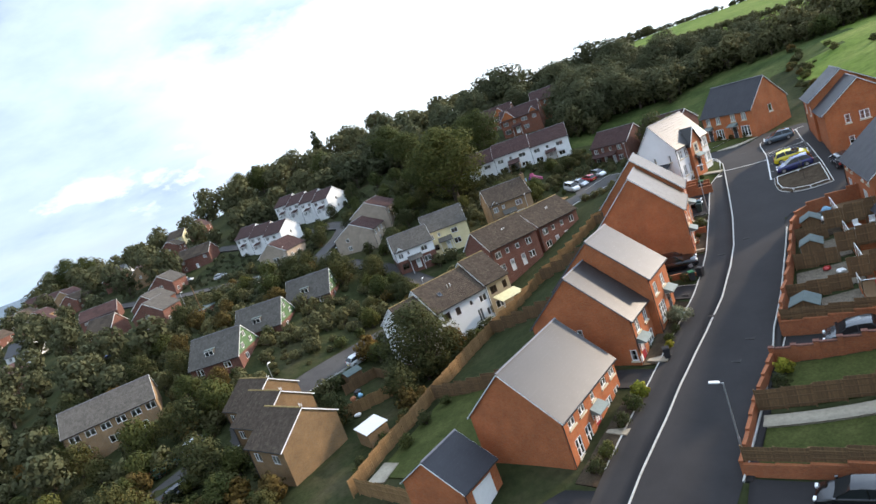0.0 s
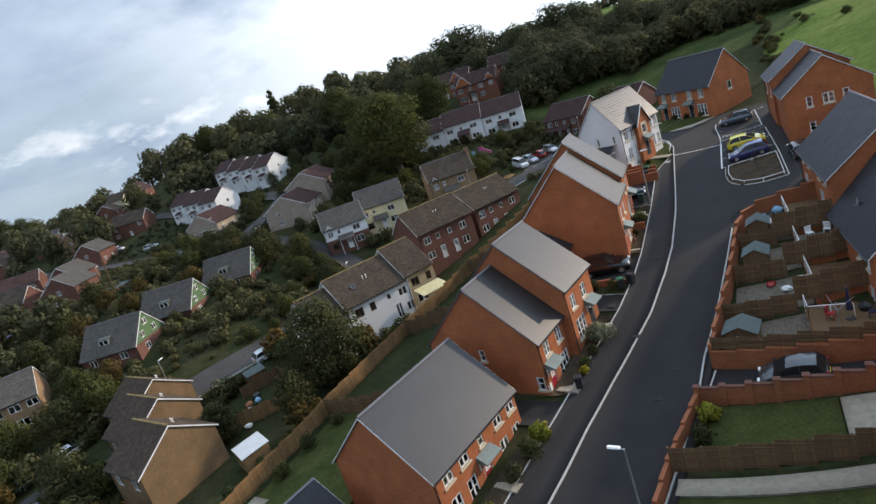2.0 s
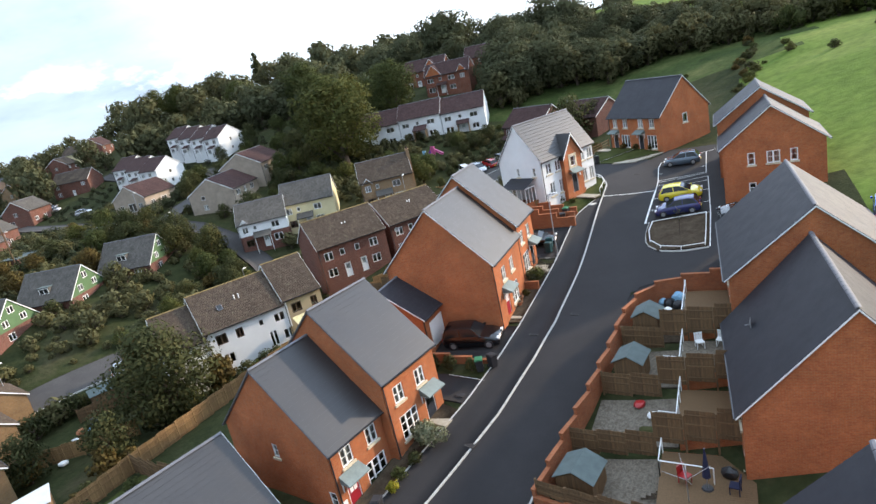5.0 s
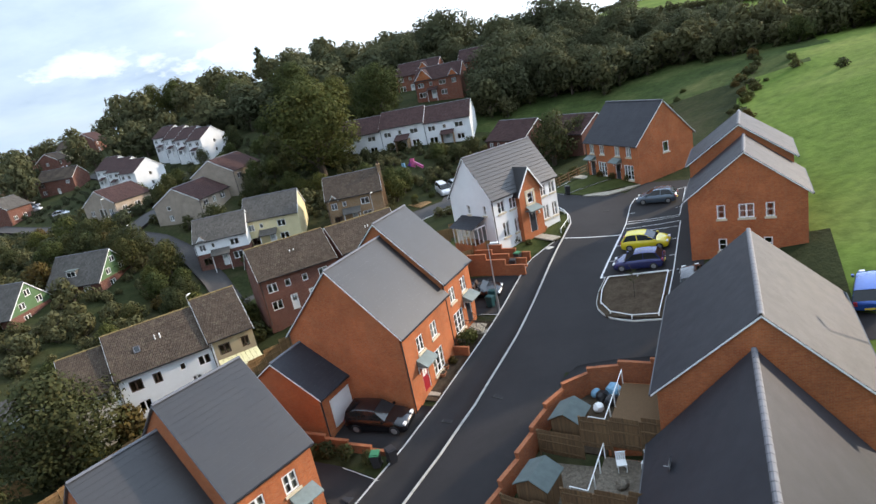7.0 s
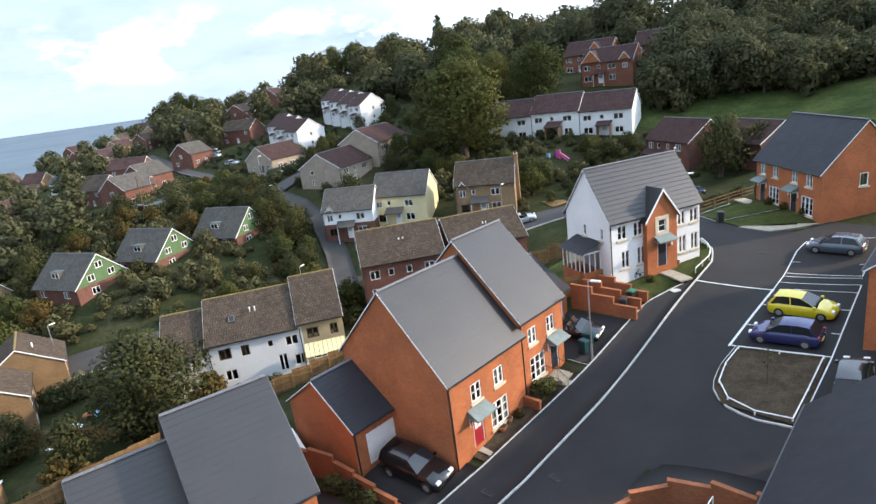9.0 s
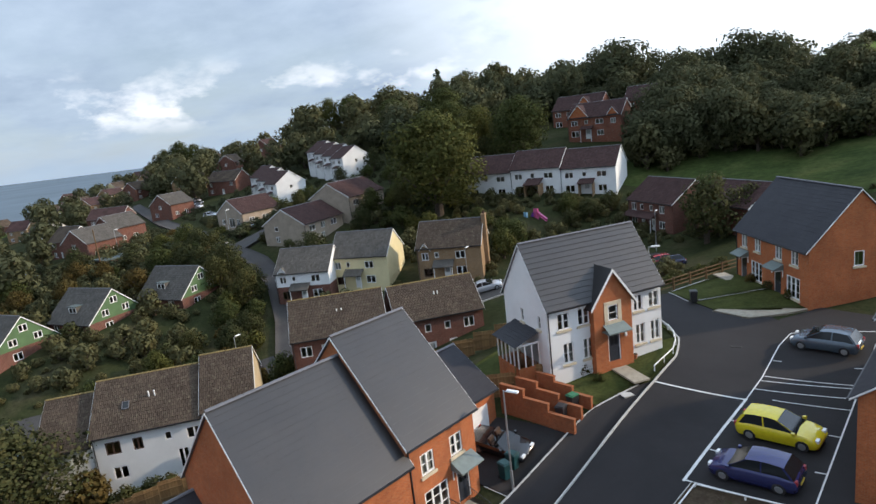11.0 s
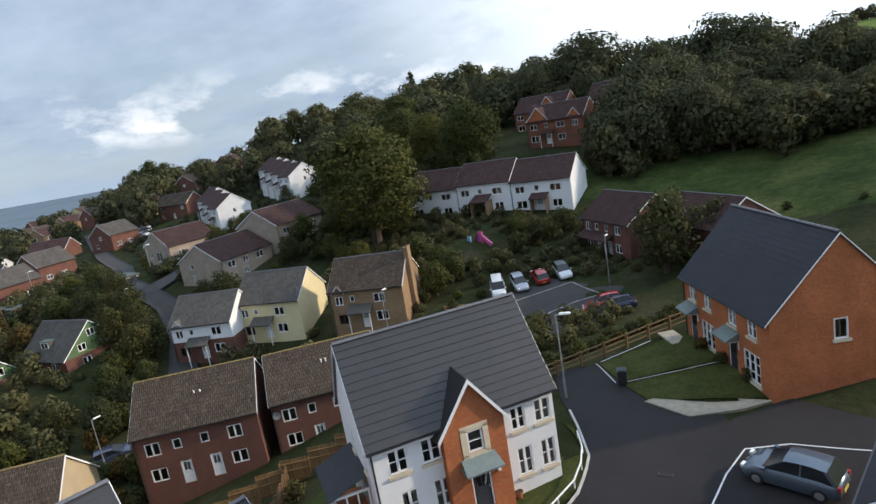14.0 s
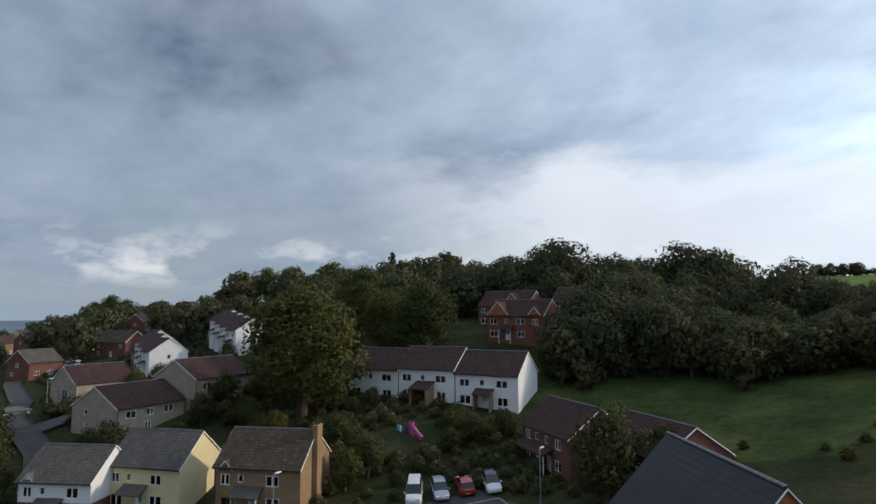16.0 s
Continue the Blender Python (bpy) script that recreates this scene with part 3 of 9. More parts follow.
def gable_house(name, label, x, y, z, yaw, W, D, EH, rise, wall, roof, openings=(), deep=1.5, over=0.3, verge=0.12, gauge=0.34, tile_w=0.3, wave=0.0, ridge=None, barge=True, frame=None, sill=None, head=None, group="", category="house", gable_mat=None, gable_from=None, gutter=True, band=None, upper=None, upper_from=2.6, parent=None, tile_thick=0.017, pieces=False, barge_mat=None):
    """A gabled house: x along the front, whose outside looks to -y, y inward. openings: (side, kind, u, z, w, h, extra)."""
    m = pose(x, y, z, 0, 0, yaw)
    house = thing(name, m, label, category, group) if parent is None else parent
    FOOT.append((x, y, radians(yaw), W, D))
    # walls with their holes
    holes = {s: [] for s in SIDES}
    for side, kind, u, zz, w, h, *rest in openings:
        if kind != "bay":
            holes[side].append((u, u + w, zz, zz + h))
    g, g2 = Geo(), Geo()
    for side, (c, du, inn) in SIDES.items():
        width = W if side in "fb" else D
        o = (c[0] * W, c[1] * D, 0)
        mine = [(u0, u1, za, min(zb, EH)) for u0, u1, za, zb in holes[side] if za < EH]
        if upper and side in "fblr":
            low = [q for q in mine if q[2] < upper_from]
            high = [q for q in mine if q[2] >= upper_from]
            wall_panel(g, o, (*du, 0), (*inn, 0), width, -deep, upper_from, low)
            wall_panel(g2, o, (*du, 0), (*inn, 0), width, upper_from, EH, high)
        else:
            wall_panel(g, o, (*du, 0), (*inn, 0), width, -deep, EH, mine)
        if side in "lr":
            o3, d3, i3 = Vector(o), Vector((*du, 0)), Vector((*inn, 0))
            gable_panel(g2 if upper else g, o3, d3, i3, D, EH, rise, [(u0, u1, max(za, EH), zb) for u0, u1, za, zb in holes[side] if zb > EH])
    put("wall", g.mesh("wall", wall), house)
    if upper:
        put("upper_wall", g2.mesh("upper_wall", upper), house)
    inner = Geo()
    inner.box(0.13, W - 0.13, 0.13, D - 0.13, min(2.45, EH - 0.3), min(2.6, EH - 0.15))
    inner.box(W / 2 - 0.05, W / 2 + 0.05, 0.14, D - 0.14, 0.0, EH)
    inner.box(0.14, W - 0.14, D / 2 - 0.05, D / 2 + 0.05, 0.0, EH)
    inner.box(0.13, W - 0.13, 0.13, D - 0.13, EH - 0.1, EH)
    put("inner_walls_and_floors", inner.mesh("inside", M["inside"]), house)
    # roof
    half = D / 2 + over
    slope = math.atan2(rise, D / 2)
    length = half / math.cos(slope)
    ze = EH - over * math.tan(slope) + 0.06
    deck = Geo()
    apex = EH + rise + 0.06
    th = 0.14
    for s in (0, 1):
        ye = -over if s == 0 else D + over
        a, b = Vector((-verge, ye, ze)), Vector((W + verge, ye, ze))
        c_, d_ = Vector((W + verge, D / 2, apex)), Vector((-verge, D / 2, apex))
        down = Vector((0, 0, -th))
        quad = [a, b, c_, d_] if s == 0 else [b, a, d_, c_]
        deck.poly(quad)
        deck.poly([p + down for p in reversed(quad)])
        deck.poly([quad[0] + down, quad[1] + down, quad[1], quad[0]])
        for p, q in ((quad[1], quad[2]), (quad[3], quad[0])):
            deck.poly([p + down, q + down, q, p])
    roof_ob = put("roof", deck.mesh("roof_deck", M["ridge"]), house)
    rnd = np.random.RandomState(int(abs(x * 7 + y * 13)) % 9999)
    joint = 0.001 if roof in (M["slate"], M["slate_blue"]) else 0.006
    for s in (0, 1):
        ca, sa = math.cos(slope), math.sin(slope)
        if s == 0 and pieces:
            lone_tiles(roof_ob, roof, W, verge, length, slope, (-over, ze + 0.012), rnd)
            continue
        if s == 0:
            me = tiles("tiles", roof, -verge, W + verge, length, (1, 0, 0), (0, ca, sa), (0, -sa, ca), (0, -over, ze + 0.012), gauge, tile_w, tile_thick, wave, rnd, joint)
        else:
            me = tiles("tiles", roof, -verge, W + verge, length, (-1, 0, 0), (0, -ca, sa), (0, sa, ca), (W, D + over, ze + 0.012), gauge, tile_w, tile_thick, wave, rnd, joint)
        t = put("roof_tiles", me, roof_ob)
        t["kind"] = "stuff"
    rg = Geo()
    n = int((W + 2 * verge) / 0.45)
    step = (W + 2 * verge) / n
    for i in range(n):
        x0 = -verge + i * step
        for k in range(4):
            a0, a1 = math.pi * (0.12 + 0.19 * k), math.pi * (0.12 + 0.19 * (k + 1))
            p = lambda xx, an, e=0.0: (xx, D / 2 - (0.14 + e) * math.cos(an), apex - 0.035 + (0.12 + e) * math.sin(an))  # noqa: E731
            rg.poly([p(x0 + 0.012, a0), p(x0 + 0.012, a1), p(x0 + step, a1, 0.012), p(x0 + step, a0, 0.012)][::-1])
    put("ridge_tiles", rg.mesh("ridge_tiles", ridge or M["ridge"]), roof_ob)
    if barge:
        bd = 0.1 if roof in (M["slate"], M["slate_blue"]) else 0.16
        for xe, sgn in ((-verge, -1), (W + verge, 1)):
            bb = Geo()
            for ye in (-over, D + over):
                x0, x1 = sorted((xe, xe + sgn * 0.035))
                p0, p1 = (ye, ze), (D / 2, apex)
                for xx, flip in ((x0, 1), (x1, -1)):
                    q = [(xx, p0[0], p0[1] - bd), (xx, p1[0], p1[1] - bd), (xx, p1[0], p1[1] - 0.012), (xx, p0[0], p0[1] - 0.012)]
                    bb.poly(q if flip > 0 else q[::-1])
                bb.poly([(x0, p0[0], p0[1] - 0.012), (x1, p0[0], p0[1] - 0.012), (x1, p1[0], p1[1] - 0.012), (x0, p1[0], p1[1] - 0.012)])
                bb.poly([(x0, p0[0], p0[1] - bd), (x1, p0[0], p0[1] - bd), (x1, p1[0], p1[1] - bd), (x0, p1[0], p1[1] - bd)])
                bb.poly([(x0, p0[0], p0[1] - bd), (x0, p0[0], p0[1] - 0.012), (x1, p0[0], p0[1] - 0.012), (x1, p0[0], p0[1] - bd)])
            put("bargeboard", bb.mesh("bargeboard", barge_mat or M["white"]), house)
    if gutter:
        for s in (0, 1):
            ye, sg = (-over, -1) if s == 0 else (D + over, 1)
            gg = Geo()
            y0, y1 = sorted((ye, ye + sg * 0.1))
            gg.box(-verge, W + verge, y0, y1, ze - 0.1, ze - 0.02)
            put("gutter", gg.mesh("gutter", M["black"]), house)
            yw = -0.06 if s == 0 else D + 0.06
            pp = Geo()
            pp.tube((0.12, yw, -deep * 0.5), (0.12, yw, EH - 0.35), 0.045)
            pp.tube((0.12, yw, EH - 0.35), (0.12, ye, ze - 0.08), 0.045)
            put("downpipe", pp.mesh("downpipe", M["black"]), house)
    if band:
        bg = Geo()
        for zb in (band,):
            bg.box(-0.02, W + 0.02, -0.02, D + 0.02, zb, zb + 0.11)
        put("brick_band", bg.mesh("brick_band", M["stone"]), house)
    for side, kind, u, zz, w, h, *rest in openings:
        c, du, inn = SIDES[side]
        mm = Matrix(((du[0], inn[0], 0, c[0] * W + du[0] * u), (du[1], inn[1], 0, c[1] * D + du[1] * u), (0, 0, 1, zz), (0, 0, 0, 1)))
        extra = rest[0] if rest else {}
        if kind == "w":
            window_part(house, mm, w, h, extra.get("frame", frame), extra.get("bars", 1), extra.get("cross", 0), extra.get("sill", sill), extra.get("head", head))
        elif kind == "d":
            door_part(house, mm, w, h, extra.get("mat", M["white"]), extra.get("label", ""), extra.get("glazed", True))
        if extra.get("canopy"):
            cg = Geo()
            cw = extra["canopy"]
            x0, x1 = w / 2 - cw / 2, w / 2 + cw / 2
            zt = h + 0.62
            cg.poly([(x0 - 0.05, -0.85, zt - 0.42), (x1 + 0.05, -0.85, zt - 0.42), (x1, 0.0, zt), (x0, 0.0, zt)])
            cg.poly([(x0 - 0.05, -0.85, zt - 0.5), (x0, 0.0, zt - 0.5), (x1, 0.0, zt - 0.5), (x1 + 0.05, -0.85, zt - 0.5)])
            cg.poly([(x0 - 0.05, -0.85, zt - 0.5), (x1 + 0.05, -0.85, zt - 0.5), (x1 + 0.05, -0.85, zt - 0.42), (x0 - 0.05, -0.85, zt - 0.42)])
            cg.poly([(x0 - 0.05, -0.85, zt - 0.5), (x0 - 0.05, -0.85, zt - 0.42), (x0, 0, zt), (x0, 0, zt - 0.5)])
            cg.poly([(x1 + 0.05, -0.85, zt - 0.42), (x1 + 0.05, -0.85, zt - 0.5), (x1, 0, zt - 0.5), (x1, 0, zt)])
            can = put("door_canopy", cg.mesh("door_canopy", extra.get("canopy_mat", M["lead"])), house, mm)
            for xx in (x0 + 0.08, x1 - 0.08):
                bk = Geo()
                bk.box(xx - 0.03, xx + 0.03, -0.6, 0.0, zt - 0.58, zt - 0.5)
                bk.box(xx - 0.03, xx + 0.03, -0.06, 0.0, zt - 1.1, zt - 0.5)
                put("bracket", bk.mesh("bracket", M["white"]), can)
    return house


def blob_points(rnd, blobs, count):
    """Points spread over the skins of a cluster of balls: (centre, radius)."""
    sizes = np.array([b[3] ** 2 for b in blobs])
    pick = rnd.choice(len(blobs), count, p=sizes / sizes.sum())
    c = np.array(blobs)[pick]
    d = rnd.normal(size=(count, 3))
    d /= np.linalg.norm(d, axis=1)[:, None]
    rad = c[:, 3] * rnd.uniform(0.62, 1.06, count)
    return c[:, :3] + d * rad[:, None] * np.array([1, 1, 0.85]), d


NORMALS = {}  # shading normals of the crowns, by mesh name


def soft(me, normals):
    """Lets the sprays of a crown shade as one rounded mass."""
    NORMALS[me.name] = normals
    me.polygons.foreach_set("use_smooth", np.ones(len(me.polygons), dtype=bool))
    me.normals_split_custom_set_from_vertices(normals.tolist())
    return me


def leaf_mesh(name, mat, blobs, count, size, seed):
    """Many small leaf clumps, each a bent four-cornered spray of its own."""
    rnd = np.random.RandomState(seed)
    p, d = blob_points(rnd, blobs, count)
    a = np.cross(d, rnd.normal(size=(count, 3)))
    a /= np.linalg.norm(a, axis=1)[:, None]
    tilt = d * rnd.uniform(0.2, 0.9, count)[:, None] + np.array([0, 0, 0.5]) + rnd.normal(size=(count, 3)) * 0.35
    b = np.cross(tilt, a)
    b /= np.linalg.norm(b, axis=1)[:, None]
    s = size * rnd.uniform(0.55, 1.35, count)[:, None]
    n = np.cross(a, b)
    b = np.where((n * d).sum(1)[:, None] < 0, -b, b)
    n = np.cross(a, b)
    q = np.stack([p - a * s, p - b * s * 0.62 + n * s * 0.2, p + a * s, p + b * s * 0.62 + n * s * 0.2], 1)
    k = np.arange(count)[:, None] * 4
    tris = np.concatenate([k + np.array((0, 1, 2)), k + np.array((0, 2, 3))])
    mid = np.array([0, 0, np.mean([c[2] for c in blobs])])
    out = p - mid
    out /= np.linalg.norm(out, axis=1)[:, None] + 1e-6
    nrm = d * 0.8 + out * 0.5 + n * 0.22
    nrm /= np.linalg.norm(nrm, axis=1)[:, None]
    return soft(mesh_of(name, q.reshape(-1, 3).tolist(), tris.tolist(), mat), np.repeat(nrm, 4, axis=0))


def crown_blobs(rnd, r, h0, h1, n):
    """A crown's lumps between two heights."""
    out = [(0, 0, (h0 + h1) / 2, r * 0.62)]
    for i in range(n):
        t = (i + 0.5) / n
        z = h0 + (h1 - h0) * t
        wide = r * math.sqrt(max(0.05, 1 - (2 * t - 0.85) ** 2)) * 0.78
        an = i * 2.4 + rnd.uniform(-0.5, 0.5)
        k = rnd.uniform(0.45, 1.0)
        out.append((wide * k * math.cos(an), wide * k * math.sin(an), z, r * rnd.uniform(0.22, 0.42)))
    return out


def tree_parts(rnd, h, r, clear, mat, count, size, seed, lumps=16):
    """Meshes of a tree: its trunk with limbs, and its crown."""
    g = Geo()
    g.tube((0, 0, -0.6), (0, 0, clear + (h - clear) * 0.35), r * 0.075 + 0.08, r * 0.04 + 0.04, 9)
    for i in range(6):
        an = i * 1.9 + rnd.uniform(-0.4, 0.4)
        z0 = clear * 0.8 + (h - clear) * 0.05 * i
        g.tube((0, 0, z0), (r * 0.6 * math.cos(an), r * 0.6 * math.sin(an), z0 + (h - clear) * 0.35), r * 0.03 + 0.03, 0.03, 6)
    blobs = crown_blobs(rnd, r, clear + r * 0.3, h - r * 0.28, lumps)
    return g.mesh("trunk", M["bark"]), leaf_mesh("crown", mat, blobs, count, size, seed)


TREES = {}


def tree(kind, x, y, z, scale=1.0, turn=0.0, name="tree", label="", group="", tall=1.0):
    trunk, crown = TREES[kind]
    ob = thing(name, Matrix.LocRotScale((x, y, z), Euler((0, 0, turn)), (scale, scale, scale * tall)), label or "broad green leafy tree on the hillside", "tree" if name != "shrub" else "shrub", group)
    put("trunk", trunk, ob)
    put("crown", crown, ob)
    return ob


FOOT = []  # footprints, to keep plants off the houses


def keep_off(x, y, margin):
    for cx, cy, yaw, w, d in FOOT:
        dx, dy = x - cx, y - cy
        u = dx * math.cos(yaw) + dy * math.sin(yaw)
        v = -dx * math.sin(yaw) + dy * math.cos(yaw)
        if -margin < u < w + margin and -margin < v < d + margin:
            return True
    return False


def near_line(x, y, line, r):
    for (ax, ay), (bx, by) in zip(line, line[1:]):
        dx, dy = bx - ax, by - ay
        t = max(0, min(1, ((x - ax) * dx + (y - ay) * dy) / (dx * dx + dy * dy)))
        if (x - ax - t * dx) ** 2 + (y - ay - t * dy) ** 2 < r * r:
            return True
    return False


PANELS = {}


def fence(line, height=1.8, mat="wood", label="weathered close-boarded timber garden fence", lift=0.0, pitch=1.83, group="garden fences", base=None, sag=0.04):
    """Posts and boarded panels along a line, stepping with the ground."""
    line = np.array(line, float)
    n = max(1, round(float(np.hypot(*np.diff(line, axis=0).T).sum()) / pitch))
    p = resample(line, n + 1)
    z = heights(p) + lift
    row = thing("fence", Matrix.Translation((*p[0], z[0])), label, "fence", group)
    inv = Vector((*p[0], z[0]))
    rnd = random.Random(int(abs(p[0][0] * 31 + p[0][1] * 17)))
    for i in range(n + 1):
        key = ("post", height, mat)
        if key not in PANELS:
            g = Geo()
            g.box(-0.05, 0.05, -0.05, 0.05, -0.6, height + 0.06)
            g.box(-0.06, 0.06, -0.06, 0.06, height + 0.06, height + 0.09)
            PANELS[key] = g.mesh("post", M[mat])
        put("post", PANELS[key], row, Matrix.Translation(Vector((*p[i], min(z[i], z[max(0, i - 1)]))) - inv))
    for i in range(n):
        d = p[i + 1] - p[i]
        L = float(np.hypot(*d))
        key = ("panel", round(L, 1), height, mat, i % 3)
        if key not in PANELS:
            g = Geo()
            k = int(L / 0.125)
            w = (L - 0.1) / k
            for b in range(k):
                x0 = 0.05 + b * w
                o = 0.012 if b % 2 else 0.0
                g.box(x0, x0 + w * 0.99, -0.012 + o, 0.006 + o, 0.04 + rnd.uniform(0, 0.02), height - rnd.uniform(0.0, sag))
            for zz in (0.3, height * 0.55, height - 0.3):
                g.box(0.03, L - 0.03, -0.06, -0.012, zz - 0.04, zz + 0.04)
            PANELS[key] = g.mesh("panel", M[mat])
        me = PANELS[key]
        pn = put("panel", me, row, Matrix.Translation(Vector((*p[i], (z[i] + z[i + 1]) / 2)) - inv) @ Euler((0, 0, math.atan2(d[1], d[0]))).to_matrix().to_4x4() @ Matrix.Diagonal((L / round(L, 1), 1, 1, 1)))
        pn["kind"] = "stuff"
    return row


def brick_wall(line, height, label, steps=0, thick=0.22, lift=0.0, fall=0.0, mat="brick_wall", group="brick garden walls", pitch=2.0, smooth=False, deep=0.8, piers=False):
    """A brick wall with a soldier-course coping; it steps with the ground, or falls by so much along its length."""
    line = np.array(line, float)
    total = float(np.hypot(*np.diff(line, axis=0).T).sum())
    n = steps or max(1, round(total / pitch))
    p = resample(line, n + 1)
    z = heights(p) + lift
    ob = thing("garden_wall", Matrix.Translation((*p[0], z[0])), label, "wall", group)
    base = Vector((*p[0], z[0]))
    g, c = Geo(), Geo()
    for i in range(n):
        d = p[i + 1] - p[i]
        L = float(np.hypot(*d))
        top = (z[0] + height - fall * i / max(1, n - 1)) if fall else max(z[i], z[i + 1]) + height
        if smooth:
            top = (z[i] + z[i + 1]) / 2 + height
        low = min(z[i], z[i + 1]) - deep
        m = Matrix.Translation(Vector((*p[i], 0)) - Vector((base.x, base.y, base.z))) @ Euler((0, 0, math.atan2(d[1], d[0]))).to_matrix().to_4x4()
        g.box(-0.02, L + 0.02, -thick / 2, thick / 2, low, top - 0.11, m)
        c.box(-0.05, L + 0.05, -thick / 2 - 0.02, thick / 2 + 0.02, top - 0.11, top, m)
        if piers:
            g.box(-0.18, 0.18, -0.18, 0.18, low, top + 0.02, m)
            c.box(-0.21, 0.21, -0.21, 0.21, top + 0.02, top + 0.09, m)
    put("wall", g.mesh("wall", M[mat]), ob)
    put("coping", c.mesh("coping", M["brick_dark"] if piers else M[mat]), ob)
    return ob


def flat(name, left, right, mat, label, lift=0.09, category="path", kind="structure", skirt=0.12):
    return tagged(put(name, ribbon(name, left, right, M[mat], lift, skirt=skirt)), label, category, kind=kind)


def stripe(a, b, w=0.1, lift=0.085, mat="paint"):
    a, b = np.array(a, float), np.array(b, float)
    t = (b - a) / np.linalg.norm(b - a)
    n = np.array([-t[1], t[0]]) * w * 0.4
    return tagged(put("road_marking", ribbon("road_marking", [a + n, b + n], [a - n, b - n], M[mat], lift)), "white painted line on the dark asphalt", "road marking", kind="structure")


PAINTS = {}


def rounded(me, angle=48.0):
    """Welds a mesh and shades it smoothly but for its sharp edges."""
    bm = bmesh.new()
    bm.from_mesh(me)
    bmesh.ops.remove_doubles(bm, verts=bm.verts, dist=0.0005)
    bm.to_mesh(me)
    bm.free()
    for p in me.polygons:
        p.use_smooth = True
    me.set_sharp_from_angle(angle=radians(angle))
    return me


def car(x, y, yaw, colour, L=4.1, Wd=1.74, H=1.46, shape="hatch", label="small hatchback parked on the asphalt", metal=0.3, z=None, group="", roof=None):
    """A parked car: nose to +x of its own frame."""
    if colour not in PAINTS:
        PAINTS[colour] = car_paint("car_paint", colour, metal)
    paint = PAINTS[colour]
    zz = ground_at(x, y) + 0.07 if z is None else z
    e = 1.2
    gx_ = (ground_at(x + e * math.cos(yaw), y + e * math.sin(yaw)) - ground_at(x - e * math.cos(yaw), y - e * math.sin(yaw))) / (2 * e)
    gy_ = (ground_at(x - e * math.sin(yaw), y + e * math.cos(yaw)) - ground_at(x + e * math.sin(yaw), y - e * math.cos(yaw))) / (2 * e)
    m = Matrix.Translation((x, y, zz)) @ Euler((0, 0, yaw)).to_matrix().to_4x4() @ Euler((math.atan(gy_), -math.atan(gx_), 0)).to_matrix().to_4x4()
    ob = thing("van" if shape == "van" else "car", m, label, "van" if shape == "van" else "car", group)
    # side profile: (x from the tail in lengths, height of the shoulder line), lower body
    hb = H * (0.62 if shape != "suv" else 0.6)
    stations = [(0.0, 0.42, hb * 0.78, 0.8), (0.012, 0.28, hb * 0.93, 0.9), (0.05, 0.2, hb * 1.01, 0.97), (0.2, 0.18, hb * 1.04, 1.0), (0.5, 0.18, hb * 1.03, 1.0), (0.72, 0.18, hb * 1.0, 1.0), (0.82, 0.18, hb * 0.95, 0.99), (0.9, 0.18, hb * 0.87, 0.96), (0.955, 0.2, hb * 0.76, 0.91), (0.988, 0.26, hb * 0.63, 0.83), (1.0, 0.36, hb * 0.52, 0.74)]
    if shape == "van":
        stations[0], stations[1] = (0.0, 0.3, hb, 0.97), (0.02, 0.2, hb * 1.02, 1.0)
    g = Geo()
    rings = []
    for t, lo, hi, w in stations:
        xx, ww = (t - 0.5) * L, w * Wd / 2
        rings.append([Vector((xx, -ww * 0.93, lo)), Vector((xx, -ww, lo + (hi - lo) * 0.35)), Vector((xx, -ww * 0.97, lo + (hi - lo) * 0.8)), Vector((xx, -ww * 0.86, hi)), Vector((xx, 0, hi + 0.03)), Vector((xx, ww * 0.86, hi)), Vector((xx, ww * 0.97, lo + (hi - lo) * 0.8)), Vector((xx, ww, lo + (hi - lo) * 0.35)), Vector((xx, ww * 0.93, lo))])
    for a, b in zip(rings, rings[1:]):
        for i in range(8):
            g.poly([a[i], b[i], b[i + 1], a[i + 1]][::-1])
        g.poly([a[8], b[8], b[0], a[0]][::-1])
    g.poly(rings[0])
    g.poly(rings[-1][::-1])
    body = put("body", rounded(g.mesh("body", paint)), ob)
    # cabin: glass sides with a painted roof and pillars
    cab = dict(hatch=(0.025, 0.12, 0.54, 0.76), saloon=(0.12, 0.26, 0.54, 0.74), suv=(0.02, 0.08, 0.55, 0.7), van=(0.01, 0.04, 0.66, 0.82), open=(0.5, 0.52, 0.56, 0.68))[shape]
    top = H if shape != "open" else H * 0.9
    xb, xr, xf, xw = ((t - 0.5) * L for t in cab)
    wb, wt = Wd * 0.435, Wd * 0.345
    zb = hb * 0.98
    crown = 0.07 if shape not in ("van", "open") else 0.02
    prof = [(xb, zb), (xr, top - crown), (xr + (xf - xr) * 0.35, top), (xr + (xf - xr) * 0.7, top), (xf, top - crown * 0.8), (xw, zb)]
    half = lambda zz: wb + (wt - wb) * (zz - zb) / (top - zb)  # noqa: E731
    shell = PAINTS.setdefault(roof, car_paint("car_paint", roof)) if roof else paint
    rf = Geo()
